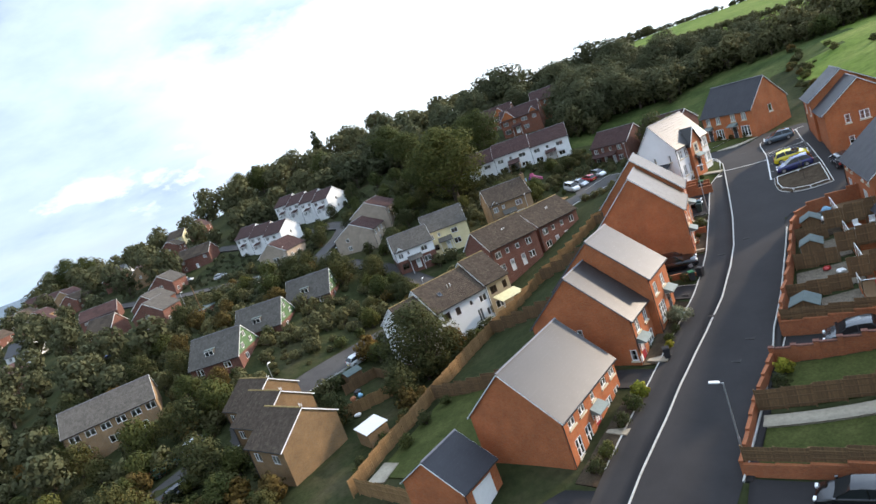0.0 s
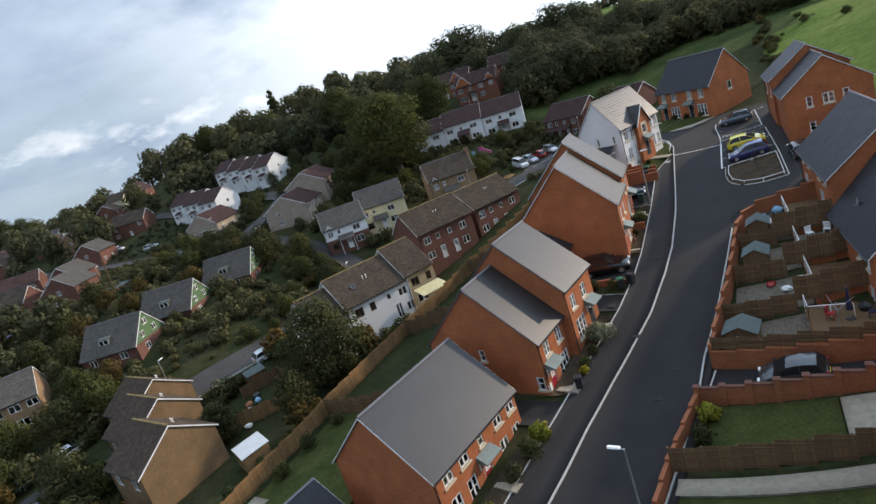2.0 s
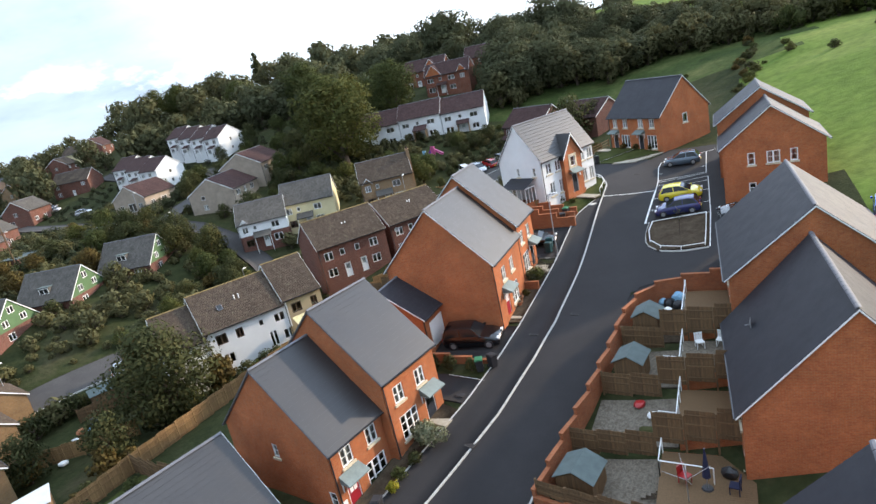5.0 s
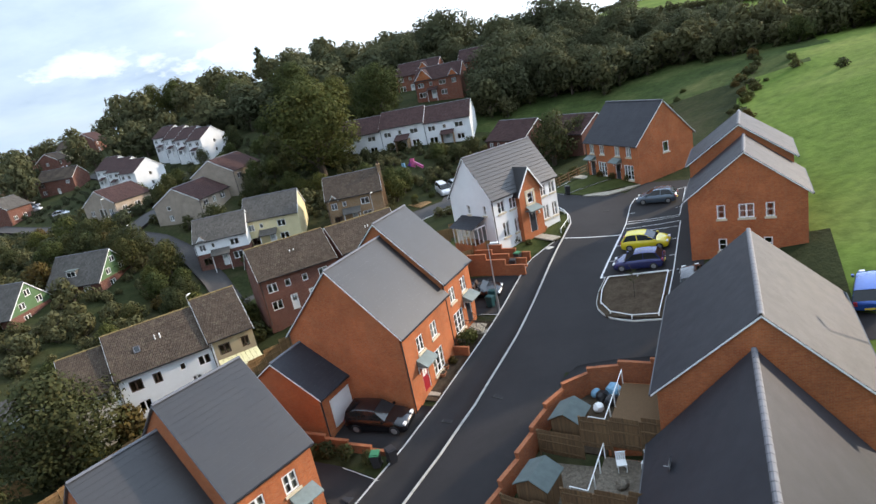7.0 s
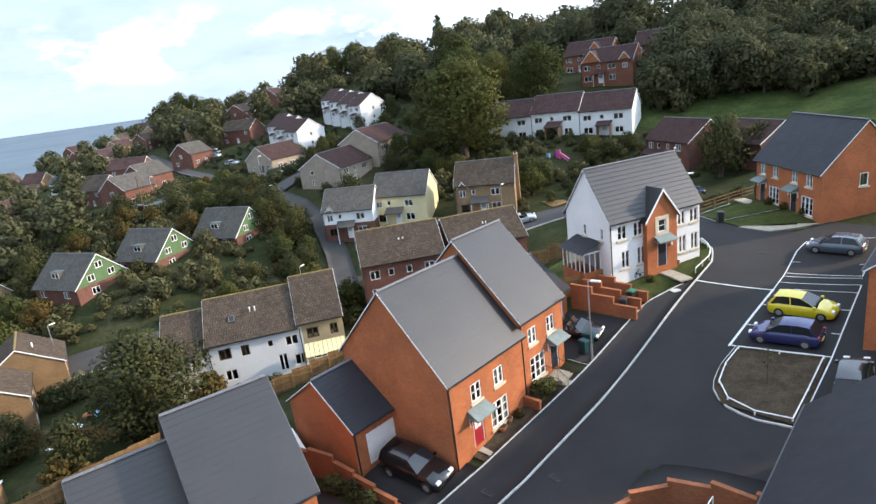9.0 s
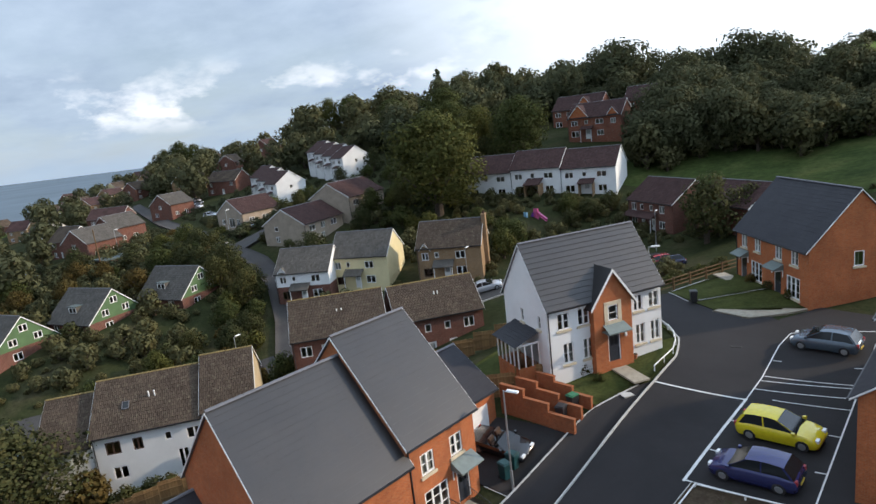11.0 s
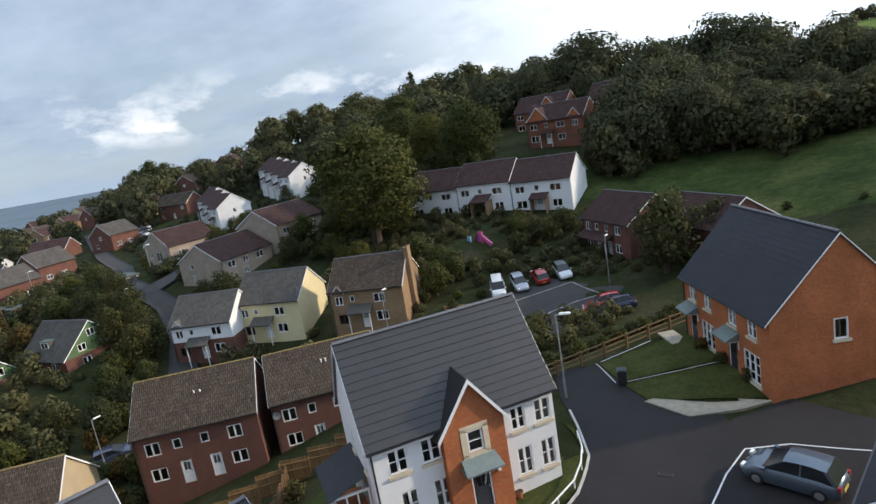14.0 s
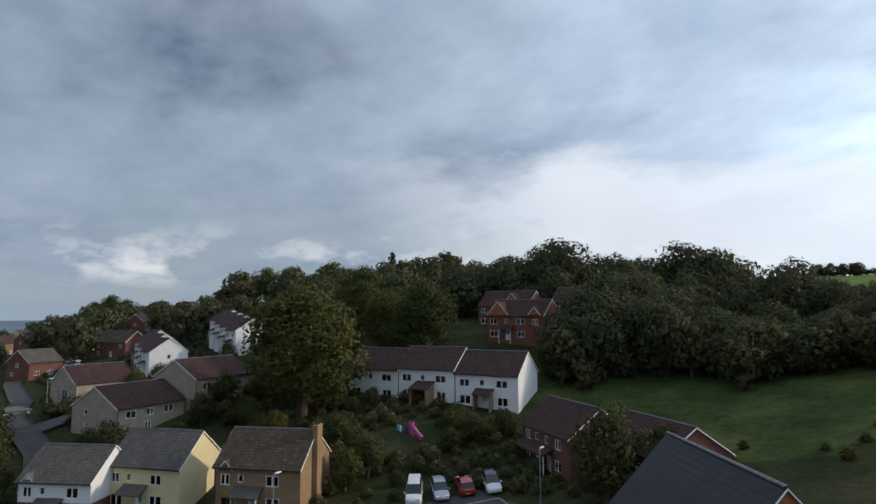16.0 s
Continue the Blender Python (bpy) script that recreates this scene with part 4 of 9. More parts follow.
    for i, ((xa, za), (xc, zc)) in enumerate(zip(prof, prof[1:])):
        ya, yc = half(za), half(zc)
        quad = [(xa, -ya, za), (xc, -yc, zc), (xc, yc, zc), (xa, ya, za)]
        if i in (0, 4):
            gl = Geo()
            gl.poly(quad)
            nm = "rear_window" if i == 0 else "windscreen"
            put(nm, gl.mesh(nm, M["car_glass"]), body)
        elif shape != "open":
            mid = [(xa, -ya * 0.8, za + 0.035), (xc, -yc * 0.8, zc + 0.035), (xc, yc * 0.8, zc + 0.035), (xa, ya * 0.8, za + 0.035)]
            rf.poly(mid)
            rf.poly([quad[0], quad[1], mid[1], mid[0]])
            rf.poly([mid[3], mid[2], quad[2], quad[3]])
    if shape == "open":
        for yy in (-0.36, 0.36):
            st_ = Geo()
            st_.box(-0.35, 0.1, yy - 0.24, yy + 0.24, zb - 0.12, zb + 0.06)
            st_.box(-0.45, -0.3, yy - 0.22, yy + 0.22, zb - 0.1, zb + 0.42)
            put("seat", st_.mesh("seat", M["brown"]), body)
    else:
        put("roof", rounded(rf.mesh("roof", shell)), body)
        for s in (-1, 1):
            ring = [(xx, s * half(zz), zz) for xx, zz in prof]
            gl = Geo()
            gl.poly(ring if s < 0 else ring[::-1])
            put("side_window", gl.mesh("side_window", M["car_glass"]), body)
            xm = xb + (xw - xb) * 0.46
            for (x0, z0), (x1, z1), e in (((xb, zb), prof[1], 0.13), ((xw, zb), prof[4], -0.07), ((xm, zb), (xm - 0.04, top - 0.01), 0.07)):
                pl_ = Geo()
                q = [(x0, s * (half(z0) + 0.012), z0), (x0 + e, s * (half(z0) + 0.012), z0), (x1 + e, s * (half(z1) + 0.012), z1), (x1, s * (half(z1) + 0.012), z1)]
                pl_.poly(q)
                put("pillar", pl_.mesh("pillar", shell), body)
    # wheels
    r = 0.31 if shape != "suv" else 0.37
    for fx in (-0.31, 0.315):
        for s in (-1, 1):
            w = Geo()
            yy = s * (Wd / 2 - 0.1)
            w.tube((fx * L, yy - s * 0.1, r), (fx * L, yy + s * 0.115, r), r, r, 16)
            wheel = put("wheel", w.mesh("tyre", M["tyre"]), ob)
            h = Geo()
            h.tube((fx * L, yy + s * 0.1, r), (fx * L, yy + s * 0.122, r), r * 0.66, r * 0.6, 12)
            put("rim", h.mesh("rim", M["metal"]), wheel)
    for s in (-1, 1):
        h = Geo()
        h.box(L * 0.455, L * 0.492, s * Wd * 0.3 - 0.15, s * Wd * 0.3 + 0.15, hb * 0.62, hb * 0.78)
        put("headlight", h.mesh("headlight", M["white"]), body)
        h = Geo()
        h.box(-L * 0.502, -L * 0.47, s * Wd * 0.37 - 0.09, s * Wd * 0.37 + 0.09, hb * 0.7, hb * 0.95)
        put("tail_light", h.mesh("tail_light", M["red_plastic"]), body)
        h = Geo()
        h.box(xw - 0.2, xw - 0.03, s * (Wd / 2 + 0.02) - 0.07, s * (Wd / 2 + 0.02) + 0.07, zb, zb + 0.14)
        put("mirror", h.mesh("mirror", paint), body)
    for xx, mat in ((L * 0.49, "white"), (-L * 0.503, "plate")):
        h = Geo()
        h.box(xx - 0.012, xx + 0.02, -0.26, 0.26, 0.38, 0.49)
        put("number_plate", h.mesh("number_plate", M[mat]), body)
    return ob


def lamp_post(x, y, h, turn, label="galvanised street lamp on a slender column", z=None):
    ob = thing("street_lamp", pose(x, y, (ground_at(x, y) if z is None else z), 0, 0, turn), label, "street lamp", "street lamps")
    g = Geo()
    g.tube((0, 0, -0.3), (0, 0, 1.3), 0.085, 0.085, 10)
    g.tube((0, 0, 1.3), (0, 0, h), 0.055, 0.045, 10)
    g.tube((0, 0, h - 0.05), (0.45, 0, h + 0.02), 0.035, 0.035, 8)
    put("column", g.mesh("column", M["metal"]), ob)
    b = bmesh.new()
    bmesh.ops.create_cube(b, size=1.0)
    bmesh.ops.scale(b, vec=(0.72, 0.27, 0.12), verts=b.verts)
    bmesh.ops.bevel(b, geom=b.edges[:], offset=0.045, segments=2, affect="EDGES")
    part("lantern", b, M["white"], ob, "pale grey lantern", Matrix.Translation((0.55, 0, h + 0.04)))
    return ob


def wheelie_bin(x, y, turn, mat="black", lid="black", z=None, h=1.06):
    ob = thing("wheelie_bin", pose(x, y, ground_at(x, y) + 0.1 if z is None else z, 0, 0, turn), "black plastic wheelie bin standing by a wall" if lid == "black" else "dark teal plastic wheelie bin beside a drive" if lid == "teal" else "black plastic wheelie bin with a green lid", "bin", "wheelie bins")
    g = Geo()
    lo, hi = (0.22, 0.25), (0.28, 0.33)
    a = [Vector((sx * lo[0], sy * lo[1], 0.06)) for sx, sy in ((-1, -1), (1, -1), (1, 1), (-1, 1))]
    b = [Vector((sx * hi[0], sy * hi[1], h - 0.1)) for sx, sy in ((-1, -1), (1, -1), (1, 1), (-1, 1))]
    for i in range(4):
        j = (i + 1) % 4
        g.poly([a[i], a[j], b[j], b[i]])
    g.poly(a[::-1])
    put("bin_body", g.mesh("bin_body", M[mat]), ob)
    l = Geo()
    l.box(-0.3, 0.3, -0.36, 0.35, h - 0.1, h - 0.05)
    l.box(-0.24, 0.24, -0.28, 0.3, h - 0.05, h)
    put("lid", l.mesh("lid", M[lid]), ob)
    for s in (-1, 1):
        w = Geo()
        w.tube((s * 0.2, 0.3, 0.1), (s * 0.28, 0.3, 0.1), 0.1, 0.1, 10)
        put("wheel", w.mesh("wheel", M["tyre"]), ob)
    return ob


def shed(x, y, yaw, z, w=2.3, d=1.7, eh=1.75, rise=0.45, mat="wood", roof="shed_roof", label="small timber garden shed with a grey-green felt roof"):
    ob = thing("garden_shed", pose(x, y, z, 0, 0, yaw), label, "shed", "garden sheds")
    g = Geo()
    k = int(w / 0.13)
    for i in range(k):
        x0 = i * w / k
        for yy in (0, d):
            g.box(x0, x0 + w / k - 0.006, yy - 0.012, yy + 0.012, 0, eh)
    k = int(d / 0.13)
    for i in range(k):
        y0 = i * d / k
        t = 1 - abs(2 * (y0 + d / k / 2) / d - 1)
        for xx in (0, w):
            g.box(xx - 0.012, xx + 0.012, y0, y0 + d / k - 0.006, 0, eh + rise * t)
    put("cladding", g.mesh("cladding", M[mat]), ob)["kind"] = "stuff"
    r = Geo()
    o = 0.14
    for s in (0, 1):
        ye, sg = (-o, 1) if s == 0 else (d + o, -1)
        ze = eh - o * rise / (d / 2)
        q = [(-o, ye, ze), (w + o, ye, ze), (w + o, d / 2, eh + rise), (-o, d / 2, eh + rise)]
        q = q if s == 0 else [q[1], q[0], q[3], q[2]]
        r.poly([Vector(v) + Vector((0, 0, 0.03)) for v in q])
        r.poly([Vector(v) - Vector((0, 0, 0.02)) for v in q[::-1]])
        r.poly([Vector(q[0]) - Vector((0, 0, 0.02)), Vector(q[1]) - Vector((0, 0, 0.02)), Vector(q[1]) + Vector((0, 0, 0.03)), Vector(q[0]) + Vector((0, 0, 0.03))])
    put("roof", r.mesh("roof", M[roof]), ob)
    dr = Geo()
    dr.box(w * 0.35, w * 0.65, -0.03, -0.012, 0.05, eh - 0.1)
    put("door", dr.mesh("door", M[mat]), ob)
    return ob

# ---- the lie of the land ----
LEVELS = [  # x, y, height: the estate
    (-7, -33, -5.2), (-5.4, -23.4, -3.7), (-4.5, -18, -3.2), (-1.5, -9.2, -1.4), (0.5, 0, 0.0), (1.7, 11.8, 0.9), (4.5, 24.1, 3.4), (10, 24.6, 3.4), (9.9, 12.5, 1.9), (5, 0, 0.0),
    (10, 30, 4.1), (14.6, 36.4, 4.6), (10.8, 39, 4.8), (2.2, 46.7, 5.2), (6, -17, -3.3), (8.3, -14.7, -3.2), (17.5, -15, -0.8), (17.2, -4, 1.0), (17.6, 13, 3.0), (17, 25, 4.2),
    (28, -15, 1.0), (30, 12, 5.0), (-1.2, 20.5, 4.2), (3, 30, 4.3), (-12, 4, -0.6), (-16, -20, -4.2), (8, -34, -5.2), (18, -32, -2.8),
]
LEVELS_FAR = [  # the old estate below, the hill and the coast
    (-29, 5, -5.6), (-27, 28, -3.2), (-53, 35, -2.4), (-46.5, 42.5, -1.5), (-37, 48.5, -0.6), (-33, 51, 0.8), (-26, 62, 1.4), (-10, 56, 1.8), (-18, 72, 2.6), (-38, 80, 6.8), (-76, 45, 3.7), (-78, 62, 6.3), (-102, 52, 5.0),
    (-112, 70, 6.6), (-124, 28, 2.2), (-140, 40, 3.0), (-66, 24, -1.6), (-72, 2, -2.6), (-82, -14, -6.0), (-50, -18, -8.2), (-42, -28, -8.2), (-104, 84, 10.6), (-126, 76, 7.4), (-124, 93, 11.6), (-97, 115, 18.5), (-138, 131, 20.5), (-52, 111, 15.2), (-62, 130, 18.5), (-48, 94, 11.0), (-205, 230, 36.0), (-204, 152, 26.0), (-370, 140, 21.0),
    (20, 90, 12.0), (0, 150, 19.5), (2, 110, 12.2), (-19, 103, 10.4), (34, 75, 12.0), (60, 62, 17.0), (46, 102, 14.5), (72, 122, 16.0), (90, 150, 20.0), (50, -30, 9.0), (-20, -60, -10.0), (-150, -60, -16.0), (-300, -60, -22.0),
]
_P = np.array(LEVELS + LEVELS_FAR + [(0, 240, 21), (45, 245, 17), (0, 310, 24), (70, 310, 20), (0, 450, 27), (70, 450, 24), (-60, 450, 29), (150, 450, 26), (150, 250, 28), (-100, 300, 36), (-600, 100, -25), (150, -60, 25), (60, -120, 0)], float)


def _kernel(a, b, reach=75.0):
    r = np.sqrt(((a[:, None, :2] - b[None, :, :2]) ** 2).sum(-1)) * (math.sqrt(3) / reach)
    return (1 + r) * np.exp(-r)


_W = np.linalg.solve(_kernel(_P, _P) + 0.002 * np.eye(len(_P)), _P[:, 2])


def heights(xy):
    """The ground's height at many places."""
    xy = np.asarray(xy, float).reshape(-1, 2)
    out = np.empty(len(xy))
    for i in range(0, len(xy), 20000):
        out[i : i + 20000] = _kernel(xy[i : i + 20000], _P) @ _W
    # inland the country keeps rising, seaward it sinks
    far = np.clip((np.hypot(xy[:, 0], xy[:, 1]) - 260) / 500, 0, 1)
    side = (xy[:, 0] * 0.75 + xy[:, 1] * 0.65) / np.maximum(1, np.hypot(xy[:, 0], xy[:, 1]))
    return out + far * np.where(side > 0, side * 60, side * 60)


def ground_at(x, y):
    return float(heights([(x, y)])[0])

# ---- ground, road and paths ----
def spaced(lo, hi, step, far, grow=1.22):
    inner = list(np.arange(lo, hi + 1e-6, step))
    out, d, v = [], step, hi
    while v < far:
        d *= grow
        v += d
        out.append(v)
    left, d, v = [], step, lo
    while v > -far:
        d *= grow
        v -= d
        left.append(v)
    return np.array(left[::-1] + inner + out)


gx, gy = spaced(-70, 36, 1.3, 3800), spaced(-48, 72, 1.3, 3800)
XX, YY = np.meshgrid(gx, gy)
ZZ = heights(np.stack([XX.ravel(), YY.ravel()], 1))
rough = np.array([noise.fractal((x * 0.09, y * 0.09, 0.0), 0.9, 2.0, 3) for x, y in zip(XX.ravel(), YY.ravel())])
away = np.clip((np.maximum(np.maximum(-28 - XX, XX - 22), np.maximum(YY - 52, -40 - YY)).ravel()) / 14, 0, 1)
ZZ = ZZ + rough * 0.35 * away
nx, ny = len(gx), len(gy)
verts = np.stack([XX.ravel(), YY.ravel(), ZZ], 1)
idx = (np.arange(ny - 1)[:, None] * nx + np.arange(nx - 1)).ravel()
quads = np.stack([idx, idx + 1, idx + nx + 1, idx + nx], 1)
me = mesh_of("ground", verts.tolist(), quads.tolist(), M["land"])
me.materials.append(M["field"])
me.materials.append(M["meadow"])
cx, cy = verts[quads].mean(1)[:, 0], verts[quads].mean(1)[:, 1]
wob = 2.2 * np.sin(cx * 0.21 + cy * 0.13) + 1.5 * np.sin(cy * 0.37 - cx * 0.11)
grassy = (cx > np.interp(cy, [-120, -40, -20, 10, 30, 42, 70, 110], [40, 28.5, 26.5, 26, 24.5, 21, 20, 24]) + 0.3 * wob) | ((cx > 6) & (cy > 136 + wob + 0.3 * cx)) | (np.hypot(cx, cy) > 330)
meadow = (cx > -40) & (cx < 31 + wob) & (cy > 80 + wob - 0.35 * cx * (cx < 0)) & (cy < 114 + 0.25 * cx)
me.polygons.foreach_set("material_index", np.where(meadow, 2, grassy).astype(np.int32))
me.polygons.foreach_set("use_smooth", np.ones(len(quads), dtype=bool))
tagged(put("ground", me), "rough green land of gardens, verges and hillside fields", "ground", kind="structure")

sea = Geo()
sea.poly([(-4800, -4000, -17), (1500, -4000, -17), (1500, 4800, -17), (-4800, 4800, -17)])
tagged(put("water", sea.mesh("water", M["water"])), "distant grey-blue sea under a hazy horizon", "water", kind="structure")


def resample(line, n):
    line = np.array(line, float)
    d = np.r_[0, np.cumsum(np.hypot(*np.diff(line, axis=0).T))]
    t = np.linspace(0, d[-1], n)
    return np.stack([np.interp(t, d, line[:, 0]), np.interp(t, d, line[:, 1])], 1)


def ribbon(name, left, right, mat, lift=0.05, step=0.8, cross=0.9, skirt=0.0):
    """A sheet laid over the ground between two lines."""
    length = max(np.hypot(*np.diff(np.array(line, float), axis=0).T).sum() for line in (left, right))
    n = max(2, int(length / step) + 1)
    a, b = resample(left, n), resample(right, n)
    k = max(2, int(np.hypot(*(a - b).T).max() / cross) + 1)
    t = np.linspace(0, 1, k)
    pts = a[:, None] * (1 - t)[None, :, None] + b[:, None] * t[None, :, None]
    z = heights(pts.reshape(-1, 2)) + lift
    v = np.c_[pts.reshape(-1, 2), z]
    i = (np.arange(n - 1)[:, None] * k + np.arange(k - 1)).ravel()
    f = np.stack([i, i + 1, i + k + 1, i + k], 1).tolist()
    v = v.tolist()
    if skirt:
        ring = [j * k for j in range(n)] + [(n - 1) * k + j for j in range(1, k)] + [j * k + k - 1 for j in range(n - 2, -1, -1)] + [j for j in range(k - 2, 0, -1)]
        base = len(v)
        v += [[v[j][0], v[j][1], v[j][2] - skirt] for j in ring]
        m = len(ring)
        f += [[ring[j], ring[(j + 1) % m], base + (j + 1) % m, base + j][::-1] for j in range(m)]
    uv = [(v[j][0], v[j][1]) for face in f for j in face]
    me = mesh_of(name, v, f, mat, uv)
    me.polygons.foreach_set("use_smooth", np.ones(len(f), dtype=bool))
    return me


def offset(line, d):
    """The line moved d metres to its left."""
    p = np.array(line, float)
    t = np.gradient(p, axis=0)
    t /= np.linalg.norm(t, axis=1)[:, None]
    return p + np.stack([-t[:, 1], t[:, 0]], 1) * d


KERB_L = [(-9, -52), (-6.2, -42), (-3.9, -32), (-2.3, -26.3), (-1.4, -22.5), (-0.1, -17.9), (1.2, -13.8), (2.5, -9.8), (3.6, -4.5), (4.2, 0), (4.5, 8), (4.55, 16), (4.5, 24)]
KERB_R = [(-3, -52), (0.2, -42), (2.6, -33), (4.3, -26), (5.6, -19.9), (6.2, -15.7), (7.4, -10.8), (8.2, -6.8), (8.9, -3), (9.5, 0.9), (9.75, 8), (9.75, 16), (9.9, 24)]
tagged(put("road", ribbon("road", KERB_L, KERB_R, M["asphalt"], 0.06)), "dark asphalt road climbing gently through the new estate", "road", kind="structure")
TURN_L = [(4.5, 24), (4.4, 28), (3.6, 30.4), (1.6, 32.6), (-1.2, 35.2), (-4.2, 39.0)]
TURN_R = [(9.9, 24), (9.6, 30), (9.3, 34), (8.6, 36.6), (5.0, 37.6), (0.6, 41.5)]
tagged(put("road", ribbon("turning_head", TURN_L, TURN_R, M["asphalt"], 0.063)), "dark asphalt turning head at the end of the road", "road", kind="structure")
tagged(put("road", ribbon("drive_to_the_last_pair", [(8.6, 36.6), (9.3, 34), (9.6, 30)], [(10.6, 39.6), (16, 38.6), (17.4, 36)], M["asphalt"], 0.066)), "dark asphalt drive beside the last pair of houses", "road", kind="structure")
tagged(put("road", ribbon("car_park", [(9.2, 3.6), (9.2, 12), (9.3, 20), (9.5, 26), (9.3, 34)], [(31, 4.4), (18, 12), (17.4, 20), (17.4, 26), (17.4, 36)], M["asphalt"], 0.056)), "dark asphalt parking court with white bay lines", "road", kind="structure")
FOOT_L = [(-11.5, -51), (-8.8, -41.5), (-6.5, -31.5), (-4.9, -25.6), (-3.9, -21.8), (-2.7, -17.2), (-1.4, -13), (-0.1, -8.9), (0.9, -4.2), (1.4, 0), (1.75, 8), (2.1, 14), (2.5, 19.3), (3.9, 23.2)]
tagged(put("pavement", ribbon("footway", FOOT_L, offset(KERB_L, 0.1), M["asphalt"], 0.13, skirt=0.2)), "dark asphalt footway along the front gardens", "pavement", kind="structure")
tagged(put("pavement", ribbon("garden_side_strip", offset(KERB_R[2:10], -0.12), offset(KERB_R[2:10], -0.6), M["asphalt"], 0.12, skirt=0.2)), "narrow asphalt strip under the garden walls", "pavement", kind="structure")


def kerb_run(line, width=0.13, lift=0.15, label="pale concrete kerb stones along the road", pitch=0.915):
    """Kerb stones one after the other along a line."""
    line = np.array(line, float)
    n = int(np.hypot(*np.diff(line, axis=0).T).sum() / pitch)
    p = resample(line, n + 1)
    z = heights(p)
    row = tagged(put("kerb", None), label, "kerb", kind="structure")
    for i in range(n):
        d = p[i + 1] - p[i]
        L = float(np.hypot(*d))
        key = round(L, 2)
        if key not in KERBS:
            g = Geo()
            g.box(0.006, key - 0.006, -width / 2, width / 2, -0.25, lift - 0.02)
            g.box(0.012, key - 0.012, -width / 2 + 0.015, width / 2 - 0.015, lift - 0.02, lift)
            KERBS[key] = g.mesh("kerb_stone", M["kerb"])
        put("kerb_stone", KERBS[key], row, Matrix.Translation((*p[i], z[i])) @ Euler((0, -math.atan2(z[i + 1] - z[i], L), math.atan2(d[1], d[0]))).to_matrix().to_4x4())


KERBS = {}
ISLAND = [(10.05, 16.3), (9.85, 14.0), (10.1, 11.8), (11.2, 10.2), (13.0, 9.3), (15.3, 9.1)]

# ---- the new brick houses ----
def new_front(n_units, unit, red_first=True, red=True, off=0.0, flip=False):
    """Openings of a row of narrow new houses: door and ground window below, two windows above."""
    out = []
    for i in range(n_units):
        u = off + i * unit
        door = dict(mat=M["door_red"] if red and (i == 0) == red_first else M["door_dark"], canopy=1.7, label="red front door" if red and (i == 0) == red_first else "dark front door")
        a, b = (u + 0.75, u + 2.5) if not flip else (u + unit - 1.75, u + 0.9)
        out += [("f", "d", a, 0.1, 1.0, 2.1, door), ("f", "w", b, 0.35, 1.75, 1.75, dict(bars=2, cross=2))]
        out += [("f", "w", u + 0.9, 3.05, 0.95, 1.2, dict(bars=1, cross=1)), ("f", "w", u + 3.1, 3.05, 0.95, 1.2, dict(bars=1, cross=1))]
    return out


BR = dict(wall=M["brick"], roof=M["slate"], sill=M["stone"], deep=2.5, category="house", group="new brick houses along the road")
gable_house("brick_house", "detached orange brick house with grey slate roof and red door", -8.8, -31.2, -5.25, 75.5, 9.9, 8.7, 4.45, 3.85, openings=[
    ("f", "d", 4.6, 0.1, 1.0, 2.1, dict(mat=M["door_red"], canopy=1.7, label="red front door")), ("f", "w", 1.0, 0.5, 1.0, 1.55, dict(cross=1)), ("f", "w", 2.75, 0.5, 1.0, 1.55, dict(cross=1)), ("f", "w", 6.9, 0.5, 1.0, 1.55, dict(cross=1)), ("f", "w", 8.6, 0.5, 1.0, 1.55, dict(cross=1)),
    ("f", "w", 0.9, 3.1, 1.0, 1.2, dict(cross=1)), ("f", "w", 2.7, 3.1, 1.0, 1.2, dict(cross=1)), ("f", "w", 4.9, 3.1, 0.6, 1.0, dict(bars=0, cross=1)), ("f", "w", 6.9, 3.1, 1.0, 1.2, dict(cross=1)), ("f", "w", 8.6, 3.1, 1.0, 1.2, dict(cross=1))], **BR)
gable_house("brick_house", "lower half of a stepped orange brick pair, red door, slate roof", -4.6, -18.95, -3.6, 78, 5.05, 9.9, 4.86, 4.55, openings=new_front(1, 5.15) + [("l", "w", 4.6, 3.2, 0.55, 1.0, dict(bars=0, cross=1)), ("l", "w", 9.1, 0.8, 0.65, 1.1, dict(bars=0, cross=1))], pieces=True, barge_mat=M["ridge"], **BR)
gable_house("brick_house", "upper half of a stepped orange brick pair, dark door, slate roof", -2.95, -14.5, -2.05, 78, 5.35, 9.7, 5.3, 4.35, openings=new_front(1, 5.3, False, flip=True), pieces=True, barge_mat=M["ridge"], **BR)
gable_house("brick_house", "lower half of a stepped orange brick pair with red door", 0.3, -1.3, 0.3, 90.5, 7.3, 9.2, 5.5, 4.65, openings=new_front(1, 5.1, off=1.1), pieces=True, **BR)
gable_house("brick_house", "upper half of a stepped orange brick pair with dark door", 0.15, 6.0, 1.3, 90.5, 5.1, 9.7, 5.35, 4.8, openings=new_front(1, 5.1, False, flip=True), pieces=True, **BR)
